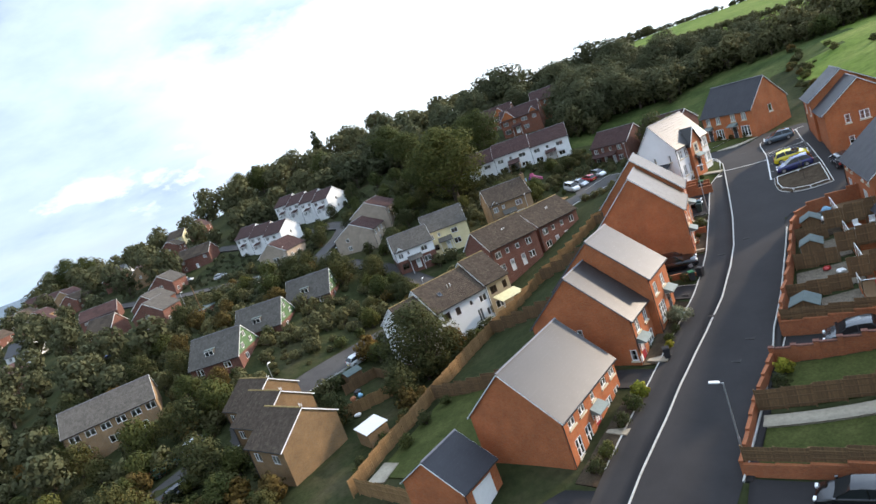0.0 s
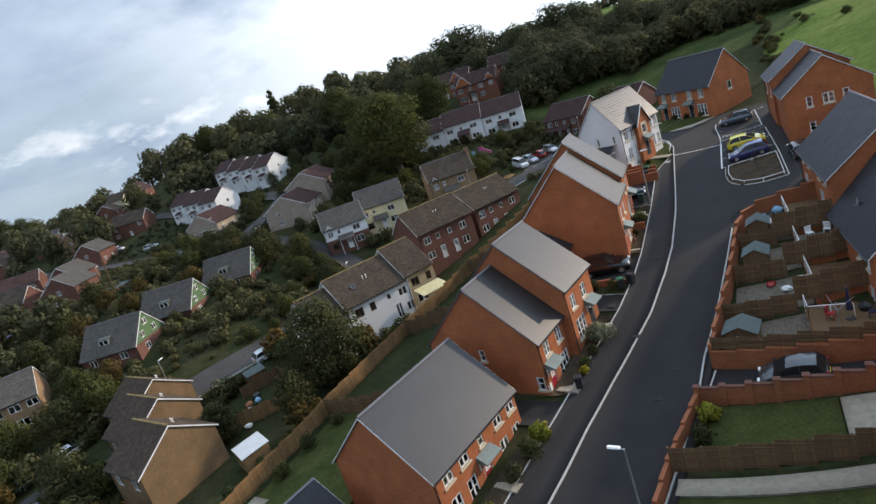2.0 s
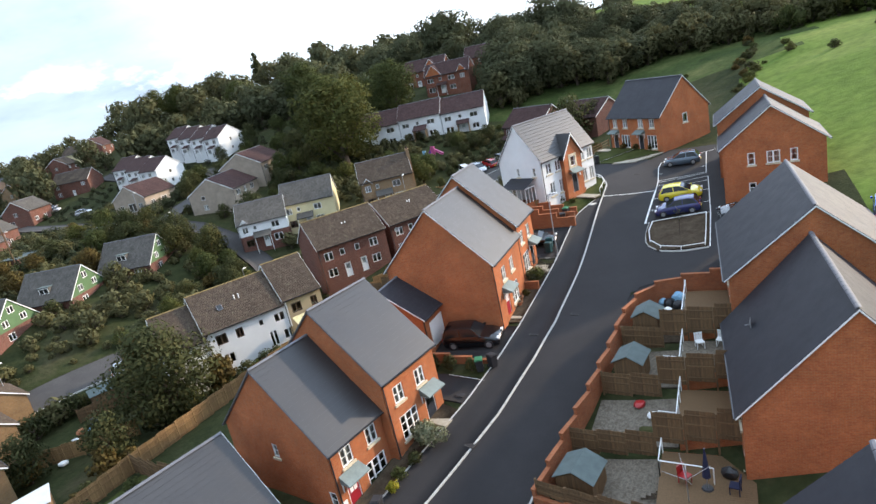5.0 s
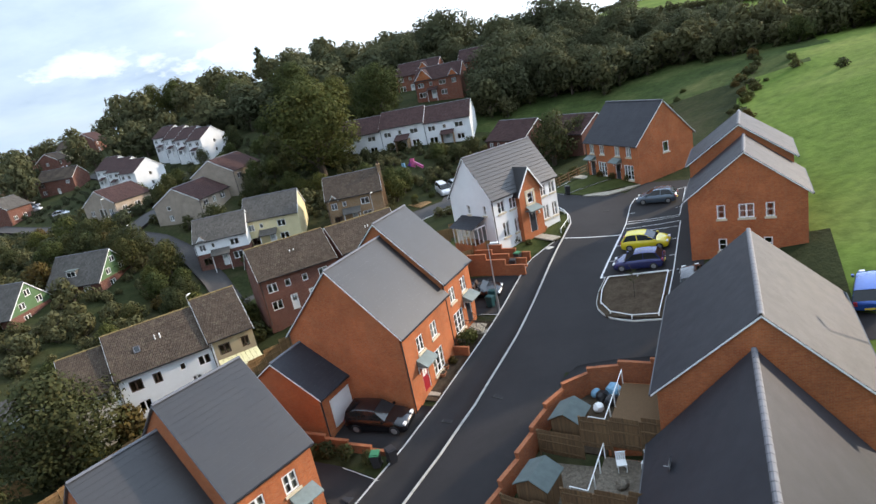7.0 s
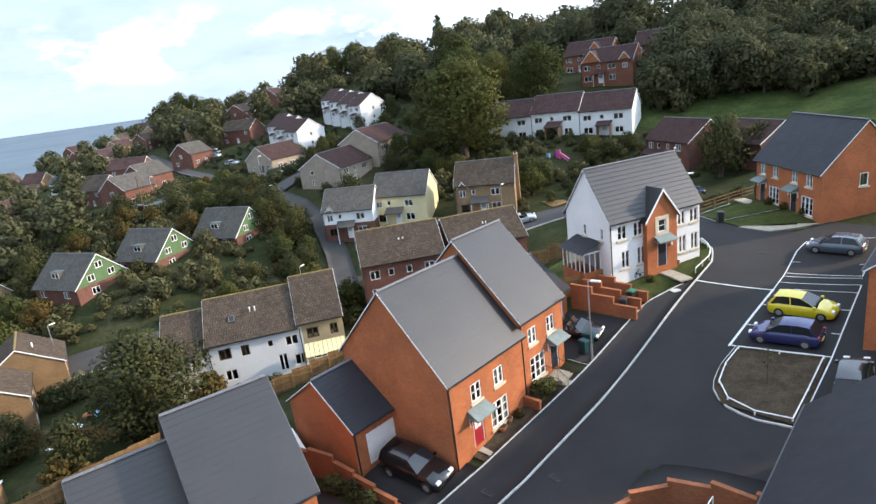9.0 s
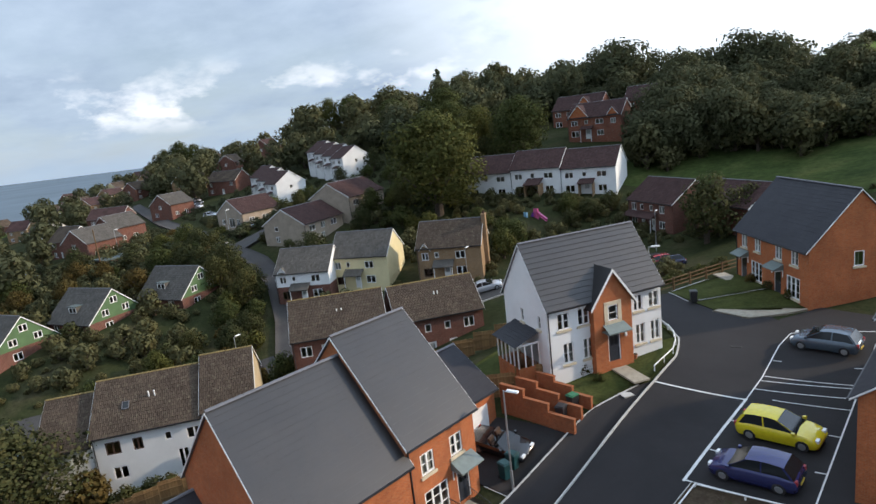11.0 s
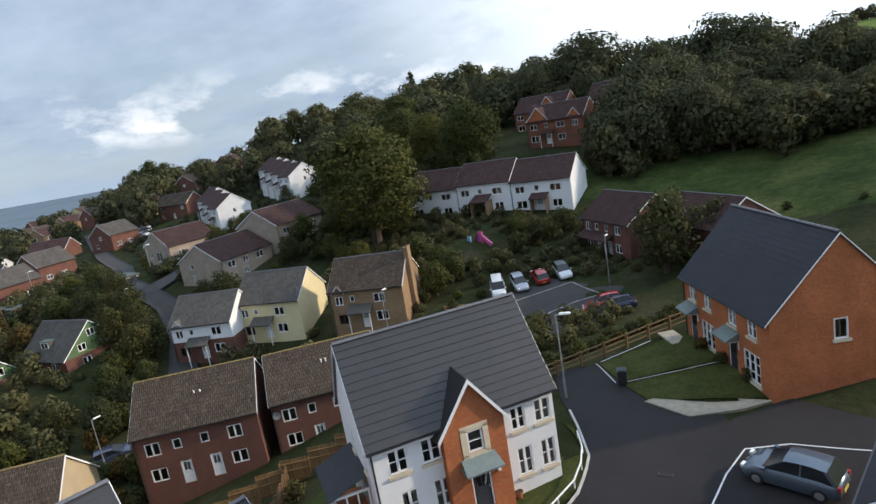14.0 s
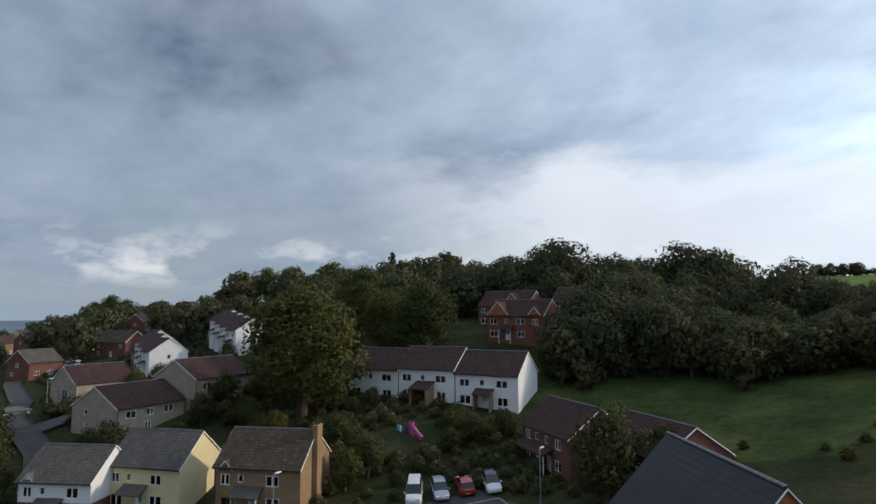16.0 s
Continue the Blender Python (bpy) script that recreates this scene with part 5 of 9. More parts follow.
gable_house("white_house", "detached white rendered house with grey tiled roof and brick gable bay", -0.75, 19.95, 4.5, 65.5, 9.4, 5.9, 4.95, 3.75, openings=[
    ("f", "w", 1.1, 0.6, 0.85, 1.5, dict(cross=1)), ("f", "w", 2.7, 0.6, 0.85, 1.5, dict(cross=1)), ("f", "w", 7.1, 0.6, 0.8, 1.5, dict(cross=1)), ("f", "w", 8.4, 0.6, 0.8, 1.5, dict(cross=1)),
    ("f", "w", 0.8, 3.05, 0.95, 1.2, dict(cross=1)), ("f", "w", 2.4, 3.05, 0.95, 1.2, dict(cross=1)), ("f", "w", 7.0, 3.05, 0.8, 1.2, dict(cross=1)), ("f", "w", 8.3, 3.05, 0.9, 1.2, dict(cross=1)),
    ("l", "w", 2.4, 3.1, 0.45, 1.0, dict(bars=0, cross=1)), ("l", "w", 4.7, 3.1, 0.45, 1.0, dict(bars=0, cross=1)), ("l", "w", 1.2, 0.7, 0.6, 1.0, dict(bars=0, cross=1))], **(BR | dict(wall=M["render_white"], group="", deep=1.5, gauge=0.4, tile_thick=0.045)))
gable_house("brick_house", "pair of orange brick houses with blue slate roof and front lawns", 2.4, 46.4, 4.95, -45, 10.7, 7.6, 4.7, 4.1, openings=new_front(2, 5.35, red=False) + [("r", "w", 3.4, 3.0, 0.8, 1.2, dict(bars=0, cross=0))], **(BR | dict(roof=M["slate_blue"])))
gable_house("brick_house", "orange brick house end of the upper court with three gable windows", 16.7, 25.2, 3.45, -90, 7.6, 8, 5.1, 3.2, openings=[("r", "w", 2.0, 3.3, 0.6, 1.1, dict(bars=0, cross=1)), ("r", "w", 3.5, 3.3, 1.05, 1.1, dict(bars=1, cross=1)), ("r", "w", 5.3, 3.3, 0.6, 1.1, dict(bars=0, cross=1)), ("r", "w", 2.0, 0.7, 0.6, 1.0, dict(bars=0, cross=1)), ("r", "w", 5.1, 0.7, 0.6, 1.0, dict(bars=0, cross=1))], **(BR | dict(roof=M["slate_blue"])))
gable_house("brick_house", "orange brick house of the upper court, roof stepped up", 16.4, 33, 4.1, -90, 8, 7.9, 5.6, 2.9, openings=[("f", "w", 1.5, 3.4, 1.0, 1.2), ("f", "w", 5.5, 3.4, 1.0, 1.2)], **(BR | dict(roof=M["slate_blue"])))
GW = [("f", "w", 0.9, 3.1, 0.9, 1.15, dict(cross=1)), ("f", "w", 3.0, 3.1, 0.9, 1.15, dict(cross=1)), ("f", "w", 0.8, 0.1, 1.7, 2.05, dict(bars=2)), ("f", "w", 3.4, 0.9, 0.9, 1.1), ("f", "w", 7.3, 3.1, 0.9, 1.15, dict(cross=1)), ("f", "w", 9.4, 3.1, 0.9, 1.15, dict(cross=1)), ("f", "w", 7.0, 0.1, 1.7, 2.05, dict(bars=2)), ("f", "w", 9.6, 0.9, 0.9, 1.1)]
GL = [(s_, k_, u_ * 0.86, max(0.1, z_ - 0.8), w_, h_, *r_) for s_, k_, u_, z_, w_, h_, *r_ in GW]
gable_house("brick_house", "upper terrace of orange brick houses backing onto the small gardens", 16.3, 7.2, 0.9, -88, 11.8, 9.1, 4.2, 3.95, openings=GW, **(BR | dict(roof=M["slate_blue"], deep=3.5)))
gable_house("brick_house", "lower terrace of orange brick houses with a small gable window", 16.4, -5.2, -1.2, -87, 9.8, 9.1, 3.8, 5.0, openings=GL + [("r", "w", 5.7, 2.4, 0.75, 1.15, dict(bars=0, cross=1))], **(BR | dict(roof=M["slate_blue"], deep=3.5)))
gable_house("brick_house", "brick house with blue slate roof below the terraces", 15.8, -23.6, -2.9, -90, 6, 9.1, 5.4, 4.9, openings=[("f", "w", 1.2, 3.1, 0.9, 1.15)], **(BR | dict(roof=M["slate_blue"], deep=3.5)))
gable_house("brick_house", "brick house with blue slate roof, lower step of the row", 15.8, -29.6, -4.0, -90, 6.0, 9.1, 5.4, 4.9, openings=[("f", "w", 1.2, 3.1, 0.9, 1.15)], **(BR | dict(roof=M["slate_blue"], deep=3.5)))

# ---- the older houses below ----
OLD = dict(deep=2.0, gauge=0.36, tile_w=0.33, wave=0.03, barge=True, tile_thick=0.03)
LR = dict(roof=M["tile_brown"], ridge=M["lichen"], group="old terrace below the fence", **OLD)
gable_house("old_house", "low end house of a white terrace, brown tiled roof", -36.5, -4.0, -5.7, 58, 4.3, 9.2, 4.55, 2.95, wall=M["render_white"], openings=[("f", "w", 0.8, 2.9, 0.8, 1.0), ("f", "w", 2.6, 2.9, 1.0, 1.0), ("f", "w", 1.4, 0.7, 1.2, 1.1)], **LR)
house_l = gable_house("old_house", "white rendered terrace house with brown pantiled roof", -34.2, -0.3, -5.4, 58, 9, 9.2, 4.85, 3.2, wall=M["render_white"], openings=[("f", "w", 1.0, 2.9, 1.2, 1.15, dict(frame=M["brown"])), ("f", "w", 3.2, 2.9, 0.8, 1.1, dict(frame=M["brown"])), ("f", "w", 5.8, 3.2, 0.6, 0.8, dict(bars=0)), ("f", "w", 7.6, 2.9, 1.3, 1.1), ("f", "w", 1.2, 0.5, 1.2, 1.2), ("f", "w", 6.6, 0.3, 0.9, 1.9), ("f", "w", 8.2, 0.6, 1.2, 1.2)], **LR)
gable_house("old_house", "ochre rendered end house with brown pantiled roof", -29.4, 7.4, -5.2, 58, 4.6, 9.4, 5.0, 3.5, wall=M["render_buff"], openings=[("f", "w", 0.8, 3.0, 1.2, 1.15, dict(frame=M["brown"])), ("f", "w", 3.2, 3.0, 0.8, 1.15, dict(frame=M["brown"])), ("f", "w", 1.0, 0.6, 1.6, 1.2)], **LR)
KR = dict(wall=M["brick_dark"], roof=M["tile_brown"], ridge=M["lichen"], group="brown brick terrace", **OLD)
KO = [("f", "w", 0.8, 3.0, 1.2, 1.15), ("f", "w", 3.0, 3.2, 0.7, 0.9, dict(bars=0)), ("f", "w", 5.2, 3.2, 0.7, 0.9, dict(bars=0)), ("f", "w", 7.4, 3.0, 1.2, 1.15), ("f", "w", 0.8, 0.7, 1.3, 1.15), ("f", "d", 3.2, 0.0, 0.9, 2.05), ("f", "d", 5.6, 0.0, 0.9, 2.05), ("f", "w", 7.3, 0.7, 1.3, 1.15)]
house_k1 = gable_house("old_house", "brown brick terrace house with mottled pantiled roof", -31.7, 18.5, -2.95, 54.4, 10, 8, 5.05, 3.1, openings=KO, **KR)
house_k2 = gable_house("old_house", "brown brick terrace house, roof a step higher", -25.8, 27.9, -3, 58.5, 9.7, 8, 5, 2.9, openings=KO, **KR)
HR = dict(group="detached houses above the road", roof=M["tile_grey"], **OLD)
HO = [("f", "w", 0.7, 3.0, 1.0, 1.1), ("f", "w", 2.6, 3.3, 0.6, 0.8, dict(bars=0)), ("f", "w", 5.6, 3.0, 1.4, 1.1), ("f", "d", 3.8, 0.0, 0.95, 2.05), ("f", "w", 5.6, 0.7, 1.5, 1.2), ("f", "w", 0.8, 0.6, 1.3, 1.2, dict(frame=M["brown"]))]
house_h1 = gable_house("old_house", "white rendered house with grey tiled roof and porch", -58.2, 32.4, -1.45, 36.3, 8.4, 7.6, 4.75, 2.9, wall=M["brick_dark"], upper=M["render_white"], upper_from=2.5, openings=HO, **HR)
house_h2 = gable_house("old_house", "cream rendered house with grey tiled roof and porch", -54.0, 39.7, -0.65, 29, 9.3, 7.7, 5.0, 3.1, wall=M["render_cream"], openings=HO, **HR)
house_h3 = gable_house("old_house", "tan brick house with brown tiled roof and chimney", -40.3, 45.2, 0.45, 32.6, 9.3, 8.3, 4.9, 3, wall=M["brick_tan"], openings=HO, **(HR | dict(roof=M["tile_brown"])))
WR = dict(roof=M["tile_red"], group="white terraces", deep=3.0, gauge=0.36, tile_w=0.33)
WO = [("f", "w", 0.8, 3.1, 1.6, 1.1), ("f", "w", 4.0, 3.3, 0.8, 0.9, dict(bars=0)), ("f", "w", 6.6, 3.1, 1.8, 1.1), ("f", "w", 0.8, 0.6, 1.8, 1.3), ("f", "d", 4.2, 0.0, 1.2, 2.1), ("f", "w", 6.8, 0.6, 1.6, 1.2)]
terrace_w1 = gable_house("white_terrace", "white rendered end house of a terrace with red-brown roof", -39.6, 82.2, 6.9, 14, 10.0, 8.2, 5.1, 3.0, wall=M["render_white"], openings=WO, **WR)
terrace_w2 = gable_house("white_terrace", "white rendered house inside a terrace with red-brown roof", -49.1, 79.7, 7.2, 14, 9.8, 8.2, 5.2, 3.0, wall=M["render_white"], openings=WO, **WR)
gable_house("white_terrace", "white terrace house with red-brown roof beside the great tree", -58.4, 77.3, 7.0, 14, 9.6, 8.2, 5.0, 3.0, wall=M["render_white"], openings=WO, **WR)
house_m = gable_house("red_brick_house", "small red brick house with brown tiled roof and porch", -23.6, 76.4, 2.7, -28, 10.4, 8.0, 4.7, 2.9, wall=M["brick_dark"], roof=M["tile_red"], openings=KO, **OLD)
gable_house("red_brick_house", "small red brick house with brown roof behind the bush", -12.0, 73.4, 3.3, -30, 10.0, 8.0, 4.2, 2.6, wall=M["brick_dark"], roof=M["tile_red"], openings=[], **OLD)
HG = dict(wall=M["brick_hill"], roof=M["tile_red"], group="brick houses on the hill", **OLD)
GO = [("r", "w", 2.1, 2.62, 1.2, 1.0), ("r", "w", 5.5, 2.62, 1.2, 1.0), ("r", "w", 3.8, 4.2, 1.2, 1.0), ("r", "w", 2.3, 0.6, 1.3, 1.1), ("f", "w", 1.2, 0.8, 1.3, 1.1), ("f", "w", 6.4, 0.8, 1.3, 1.1)]
GRN = dict(wall=M["brick_dark"], roof=M["tile_grey"], group="green gabled chalet houses", **OLD)
chalets = []
for x, y, z, yaw in ((-78.2, 19.2, -1.4, 20.5), (-81.7, 7.2, -2.2, 20.5), (-81.9, -4.4, -2.9, 20.5)):
    chalets.append(gable_house("chalet_house", "brick chalet house with green boarded gable and steep grey roof", x, y, z, yaw, 9.5, 8.8, 2.4, 3.9, upper=M["green_board"], upper_from=2.2, openings=GO, **GRN))
YR = dict(wall=M["brick_sand"], roof=M["tile_brown"], ridge=M["lichen"], group="stepped tan brick terrace", **OLD)
for x, y, z in ((-64.2, -14.7, -8.7), (-57.2, -19.9, -8.6), (-49.0, -25.6, -8.5)):
    yh = gable_house("old_house", "tan brick terrace house with blank gable and brown roof", x, y, z, -13, 7.2, 8.2, 4.9, 2.7, openings=[("b", "w", 1.0, 3.0, 1.3, 1.1), ("b", "w", 4.6, 3.0, 1.3, 1.1), ("b", "w", 1.0, 0.7, 1.6, 1.2), ("b", "d", 4.8, 0.0, 0.95, 2.05), ("f", "w", 1.0, 3.0, 1.3, 1.1), ("f", "w", 4.6, 3.0, 1.3, 1.1)], **YR)
    for u in (4.6, 5.0):
        g = Geo()
        g.tube((u, 5.6, 6.4), (u, 5.6, 7.1), 0.06, 0.06, 8)
        g.tube((u, 5.6, 7.1), (u, 5.6, 7.18), 0.09, 0.07, 8)
        put("flue", g.mesh("flue", M["white"]), yh)
gable_house("old_house", "orange rendered gable house with long brown roof", -92, -22, -6.0, 50, 14, 8.0, 4.6, 3.0, wall=M["brick_tan"], roof=M["tile_grey"], openings=[("f", "w", 0.8 + 2.3 * i, 3.0, 1.5, 1.1) for i in range(6)] + [("f", "w", 1.4 + 4.4 * i, 0.6, 1.6, 1.2) for i in range(3)], **OLD)

# ---- porches, chimneys, dormers ----
def lean_porch(house, u0, u1, d, z0, z1, roof, wall=None, base=-0.6):
    """A lean-to porch on the front: its roof slopes from z1 at the wall to z0."""
    r = Geo()
    top = [Vector((u0 - 0.15, -d - 0.15, z0)), Vector((u1 + 0.15, -d - 0.15, z0)), Vector((u1 + 0.15, 0, z1)), Vector((u0 - 0.15, 0, z1))]
    dn = Vector((0, 0, -0.14))
    r.poly(top)
    r.poly([p + dn for p in top[::-1]])
    for i in (0, 1, 3):
        a, b = top[i], top[(i + 1) % 4]
        r.poly([a + dn, b + dn, b, a])
    porch = put("porch", r.mesh("porch_roof", M[roof]), house)
    for xx in (u0, u1 - 0.1):
        w = Geo()
        w.box(xx, xx + 0.1, -d, -d + (d if wall else 0.1), base, z0 - 0.05)
        put("porch_wall" if wall else "porch_post", w.mesh("porch_wall", M[wall or "white"]), porch)
    return porch


def chimney(house, x0, x1, y0, y1, z0, z1, mat, pots=2):
    g = Geo()
    g.box(x0, x1, y0, y1, z0, z1)
    g.box(x0 - 0.05, x1 + 0.05, y0 - 0.05, y1 + 0.05, z1, z1 + 0.14)
    ch = put("chimney", g.mesh("chimney", M[mat]), house)
    for i in range(pots):
        h = Geo()
        yy = y0 + (y1 - y0) * (i + 0.5) / pots
        h.tube(((x0 + x1) / 2, yy, z1 + 0.1), ((x0 + x1) / 2, yy, z1 + 0.5), 0.12, 0.1, 10)
        put("chimney_pot", h.mesh("chimney_pot", M["tile_red"]), ch)


def gablet(house, u, w, z, rise, back, wall, roof):
    """A little gable standing on the front wall, its ridge running back into the roof."""
    g = Geo()
    g.poly([(u, -0.05, z - 0.5), (u + w, -0.05, z - 0.5), (u + w, -0.05, z), (u + w / 2, -0.05, z + rise), (u, -0.05, z)], [(0, -0.5), (w, -0.5), (w, 0), (w / 2, rise), (0, 0)])
    gb = put("gablet", g.mesh("gablet", M[wall]), house)
    r = Geo()
    for s in (0, 1):
        xe = u - 0.18 if s == 0 else u + w + 0.18
        zz = z - 0.18 * rise / (w / 2)
        q = [Vector((xe, -0.2, zz)), Vector((u + w / 2, -0.2, z + rise + 0.08)), Vector((u + w / 2, back, z + rise + 0.08)), Vector((xe, 0.25, zz))]
        q = q if s == 1 else q[::-1]
        r.poly(q[::-1])
        r.poly([p - Vector((0, 0, 0.1)) for p in q])
    put("gablet_roof", r.mesh("gablet_roof", M[roof]), gb)
    for s in (0, 1):
        b = Geo()
        xe, xm = (u - 0.18 if s == 0 else u + w + 0.18), u + w / 2
        zz = z - 0.18 * rise / (w / 2)
        b.poly([(xe, -0.22, zz - 0.12), (xm, -0.22, z + rise - 0.06), (xm, -0.22, z + rise + 0.1), (xe, -0.22, zz + 0.04)][:: 1 if s == 0 else -1])
        put("bargeboard", b.mesh("bargeboard", M["white"]), gb)


def roof_dormer(house, u, w, y, z, h, run):
    """A boxed flat dormer with a white framed window in a front roof slope."""
    g = Geo()
    g.box(u, u + w, y, y + run, z, z + h)
    dm = put("dormer", g.mesh("dormer", M["tile_grey"]), house)
    r = Geo()
    r.box(u - 0.12, u + w + 0.12, y - 0.15, y + run, z + h, z + h + 0.1)
    put("dormer_roof", r.mesh("dormer_roof", M["shed_roof"]), dm)
    f = Geo()
    for a, b, c, d in ((0.05, w - 0.05, 0.08, 0.18), (0.05, w - 0.05, h - 0.16, h - 0.06), (0.05, 0.15, 0.08, h - 0.06), (w - 0.15, w - 0.05, 0.08, h - 0.06), (w / 2 - 0.05, w / 2 + 0.05, 0.08, h - 0.06)):
        f.box(u + a, u + b, y - 0.04, y + 0.01, z + c, z + d)
    put("window_frame", f.mesh("window_frame", M["white"]), dm)
    p = Geo()
    p.box(u + 0.1, u + w - 0.1, y - 0.012, y + 0.004, z + 0.1, z + h - 0.1)
    put("pane", p.mesh("pane", M["car_glass"]), dm)


def rooflight(house, u, y, EH, slope, w=0.6, h=0.8, mat="car_glass"):
    z = EH + y * math.tan(slope) + 0.12
    ca, sa = math.cos(slope), math.sin(slope)
    m = Matrix(((1, 0, 0, u), (0, ca, -sa, y), (0, sa, ca, z), (0, 0, 0, 1)))
    f = Geo()
    f.box(0, w, 0, 0.06, 0, 0.08)
    f.box(0, w, h - 0.06, h, 0, 0.08)
    f.box(0, 0.06, 0, h, 0, 0.08)
    f.box(w - 0.06, w, 0, h, 0, 0.08)
    fr = put("rooflight", f.mesh("rooflight", M["ridge"]), house, m)
    p = Geo()
    p.box(0.05, w - 0.05, 0.05, h - 0.05, 0.0, 0.05)
    put("pane", p.mesh("pane", M[mat]), fr)


def vent_pipe(house, u, y, EH, slope, h=0.45, mat="white"):
    z = EH + y * math.tan(slope)
    g = Geo()
    g.tube((u, y, z - 0.05), (u, y, z + h), 0.06, 0.06, 8)
    g.tube((u, y, z + h), (u, y, z + h + 0.08), 0.09, 0.07, 8)
    put("flue", g.mesh("flue", M[mat]), house)


for hs, up in ((house_h1, 4.8), (house_h2, 4.8), (house_h3, 4.8)):
    lean_porch(hs, 2.5, 5.2, 1.3, 2.25, 3.0, "tile_grey", None)
gablet(house_h1, 0.55, 1.4, 4.65, 0.75, 1.5, "render_white", "tile_grey")
gablet(house_h3, 0.55, 1.4, 4.65, 0.75, 1.5, "brick_tan", "tile_brown")
chimney(house_h3, 9.3, 9.85, 3.1, 4.5, -1.5, 8.4, "brick_tan", 2)
lean_porch(terrace_w1, 3.6, 6.2, 1.5, 2.3, 3.0, "tile_red", "brick_tan")
lean_porch(terrace_w2, 3.6, 6.4, 2.6, 2.4, 3.3, "tile_red", "brick_tan", -2.4)
lean_porch(house_m, 0.4, 7.0, 1.3, 2.35, 3.05, "tile_red", None)
for i, (ch, u) in enumerate(zip(chalets, (3.4, 3.8, 3.2))):
    roof_dormer(ch, u, 1.7, 1.15, 3.35, 1.05, 1.3)
sl_l, sl_k = math.atan2(3.2, 4.6), math.atan2(2.9, 4.0)
for u, y in ((4.6, 2.4), (5.1, 2.4)):
    vent_pipe(house_l, u, y, 4.9, sl_l)
for hs, u in ((house_k1, 5.0), (house_k1, 5.5), (house_k2, 4.9), (house_k2, 5.3)):
    vent_pipe(hs, u, 2.2, 4.9, sl_k)
rooflight(house_l, 2.4, 1.6, 4.9, sl_l)
vent_pipe(terrace_w1, 9.3, 3.2, 5.1, math.atan2(3.0, 4.1), 0.7, "black")

# ---- houses round the drives and on the hill ----
hill_main = gable_house("hill_house", "wide red brick house with two front gables near the wood", -54.5, 109.5, 15.4, 8, 12.4, 8.0, 4.9, 3.0, openings=WO + [("f", "w", 10.0, 3.0, 1.2, 1.1)], **HG)

gablet(hill_main, 0.2, 4.8, 4.9, 2.6, 3.6, "brick", "tile_red")
gablet(hill_main, 9.2, 2.6, 4.9, 1.5, 2.1, "brick", "tile_red")
lean_porch(hill_main, 3.4, 6.0, 1.3, 2.3, 2.9, "tile_red", None)
hill_back = gable_house("hill_house", "red brick house with a front gable higher on the hill", -68, 124, 17.6, 6, 13.0, 8.0, 4.9, 3.2, openings=WO, **HG)
gablet(hill_back, 6.6, 4.6, 4.9, 2.6, 3.4, "brick", "tile_red")
gable_house("hill_house", "red brick house behind the hill houses", -47.0, 122, 18.0, 10, 10.0, 8.0, 4.9, 3.0, openings=WO[:3], **HG)
PB = dict(wall=M["pebbledash"], roof=M["tile_red"], group="pebbledashed houses", **OLD)
PO = [("f", "w", 1.4, 2.2, 1.7, 1.1), ("f", "w", 4.8, 2.2, 1.2, 1.1), ("f", "w", 7.8, 2.2, 1.7, 1.1), ("l", "w", 2.6, 2.6, 0.8, 0.8, dict(bars=0)), ("l", "w", 2.6, 0.5, 0.9, 1.1), ("f", "w", 4.6, 0.0, 1.0, 1.4)]
gable_house("pebbledash_house", "grey-brown pebbledashed house with dark red roof", -70.6, 46.5, 3.9, 107, 11.5, 9.6, 3.85, 2.75, openings=PO, **PB)
gable_house("pebbledash_house", "grey-brown pebbledashed house beside the drive, red roof", -72.6, 58.6, 6.6, 105, 12.0, 9.8, 4.1, 2.75, openings=PO, **PB)
gable_house("pebbledash_house", "pebbledashed bungalow with patio doors in its gable", -101.2, 50.4, 5.2, 100, 11.0, 8.6, 3.3, 2.9, openings=[("l", "w", 4.0, 0.1, 1.9, 2.0), ("l", "w", 1.5, 0.8, 1.1, 1.1), ("l", "w", 6.7, 0.8, 1.1, 1.1), ("f", "w", 2.0, 0.9, 1.4, 1.1), ("f", "w", 5.6, 0.9, 1.8, 1.1)], **PB)
WF = [("f", "w", 0.8, 3.2, 1.5, 1.1), ("f", "w", 4.2, 3.2, 1.5, 1.1), ("f", "w", 0.8, 0.7, 1.6, 1.2), ("f", "d", 3.4, 0.0, 1.0, 2.05), ("r", "w", 3.7, 3.3, 0.8, 1.0, dict(bars=0)), ("r", "w", 3.7, 0.9, 0.8, 1.0, dict(bars=0))]
for i in range(3):
    t = (i + 1) * 8.5
    wt = gable_house("white_terrace", "white stepped terrace house with dark roof, gable to the road", -118.1 - t * 0.985 - 0.3 * i, 69.9 + t * 0.17 + 1.2 * i, 7.4 + 0.7 * i, -10, 8.5, 8.2, 5.0, 2.9, wall=M["render_white"], openings=WF, **WR)
    lean_porch(wt, 2.9, 5.2, 1.2, 2.3, 2.9, "tile_red", None)
for i in range(4):
    t = (i + 1) * 7.2
    wt = gable_house("white_terrace", "white stepped terrace house higher up the road", -108.6 - t * 0.985 - 0.3 * i, 85.2 + t * 0.17 + 1.2 * i, 12.0 + 0.7 * i, -10, 7.2, 8.2, 5.0, 2.7, wall=M["render_white"], openings=[(a, k, min(u, 4.2), *r) for a, k, u, *r in WF], **WR)
    lean_porch(wt, 2.7, 5.0, 1.2, 2.3, 2.9, "tile_red", None)
BN = dict(wall=M["brick_dark"], roof=M["tile_grey"], group="brown brick houses by the car park", **OLD)
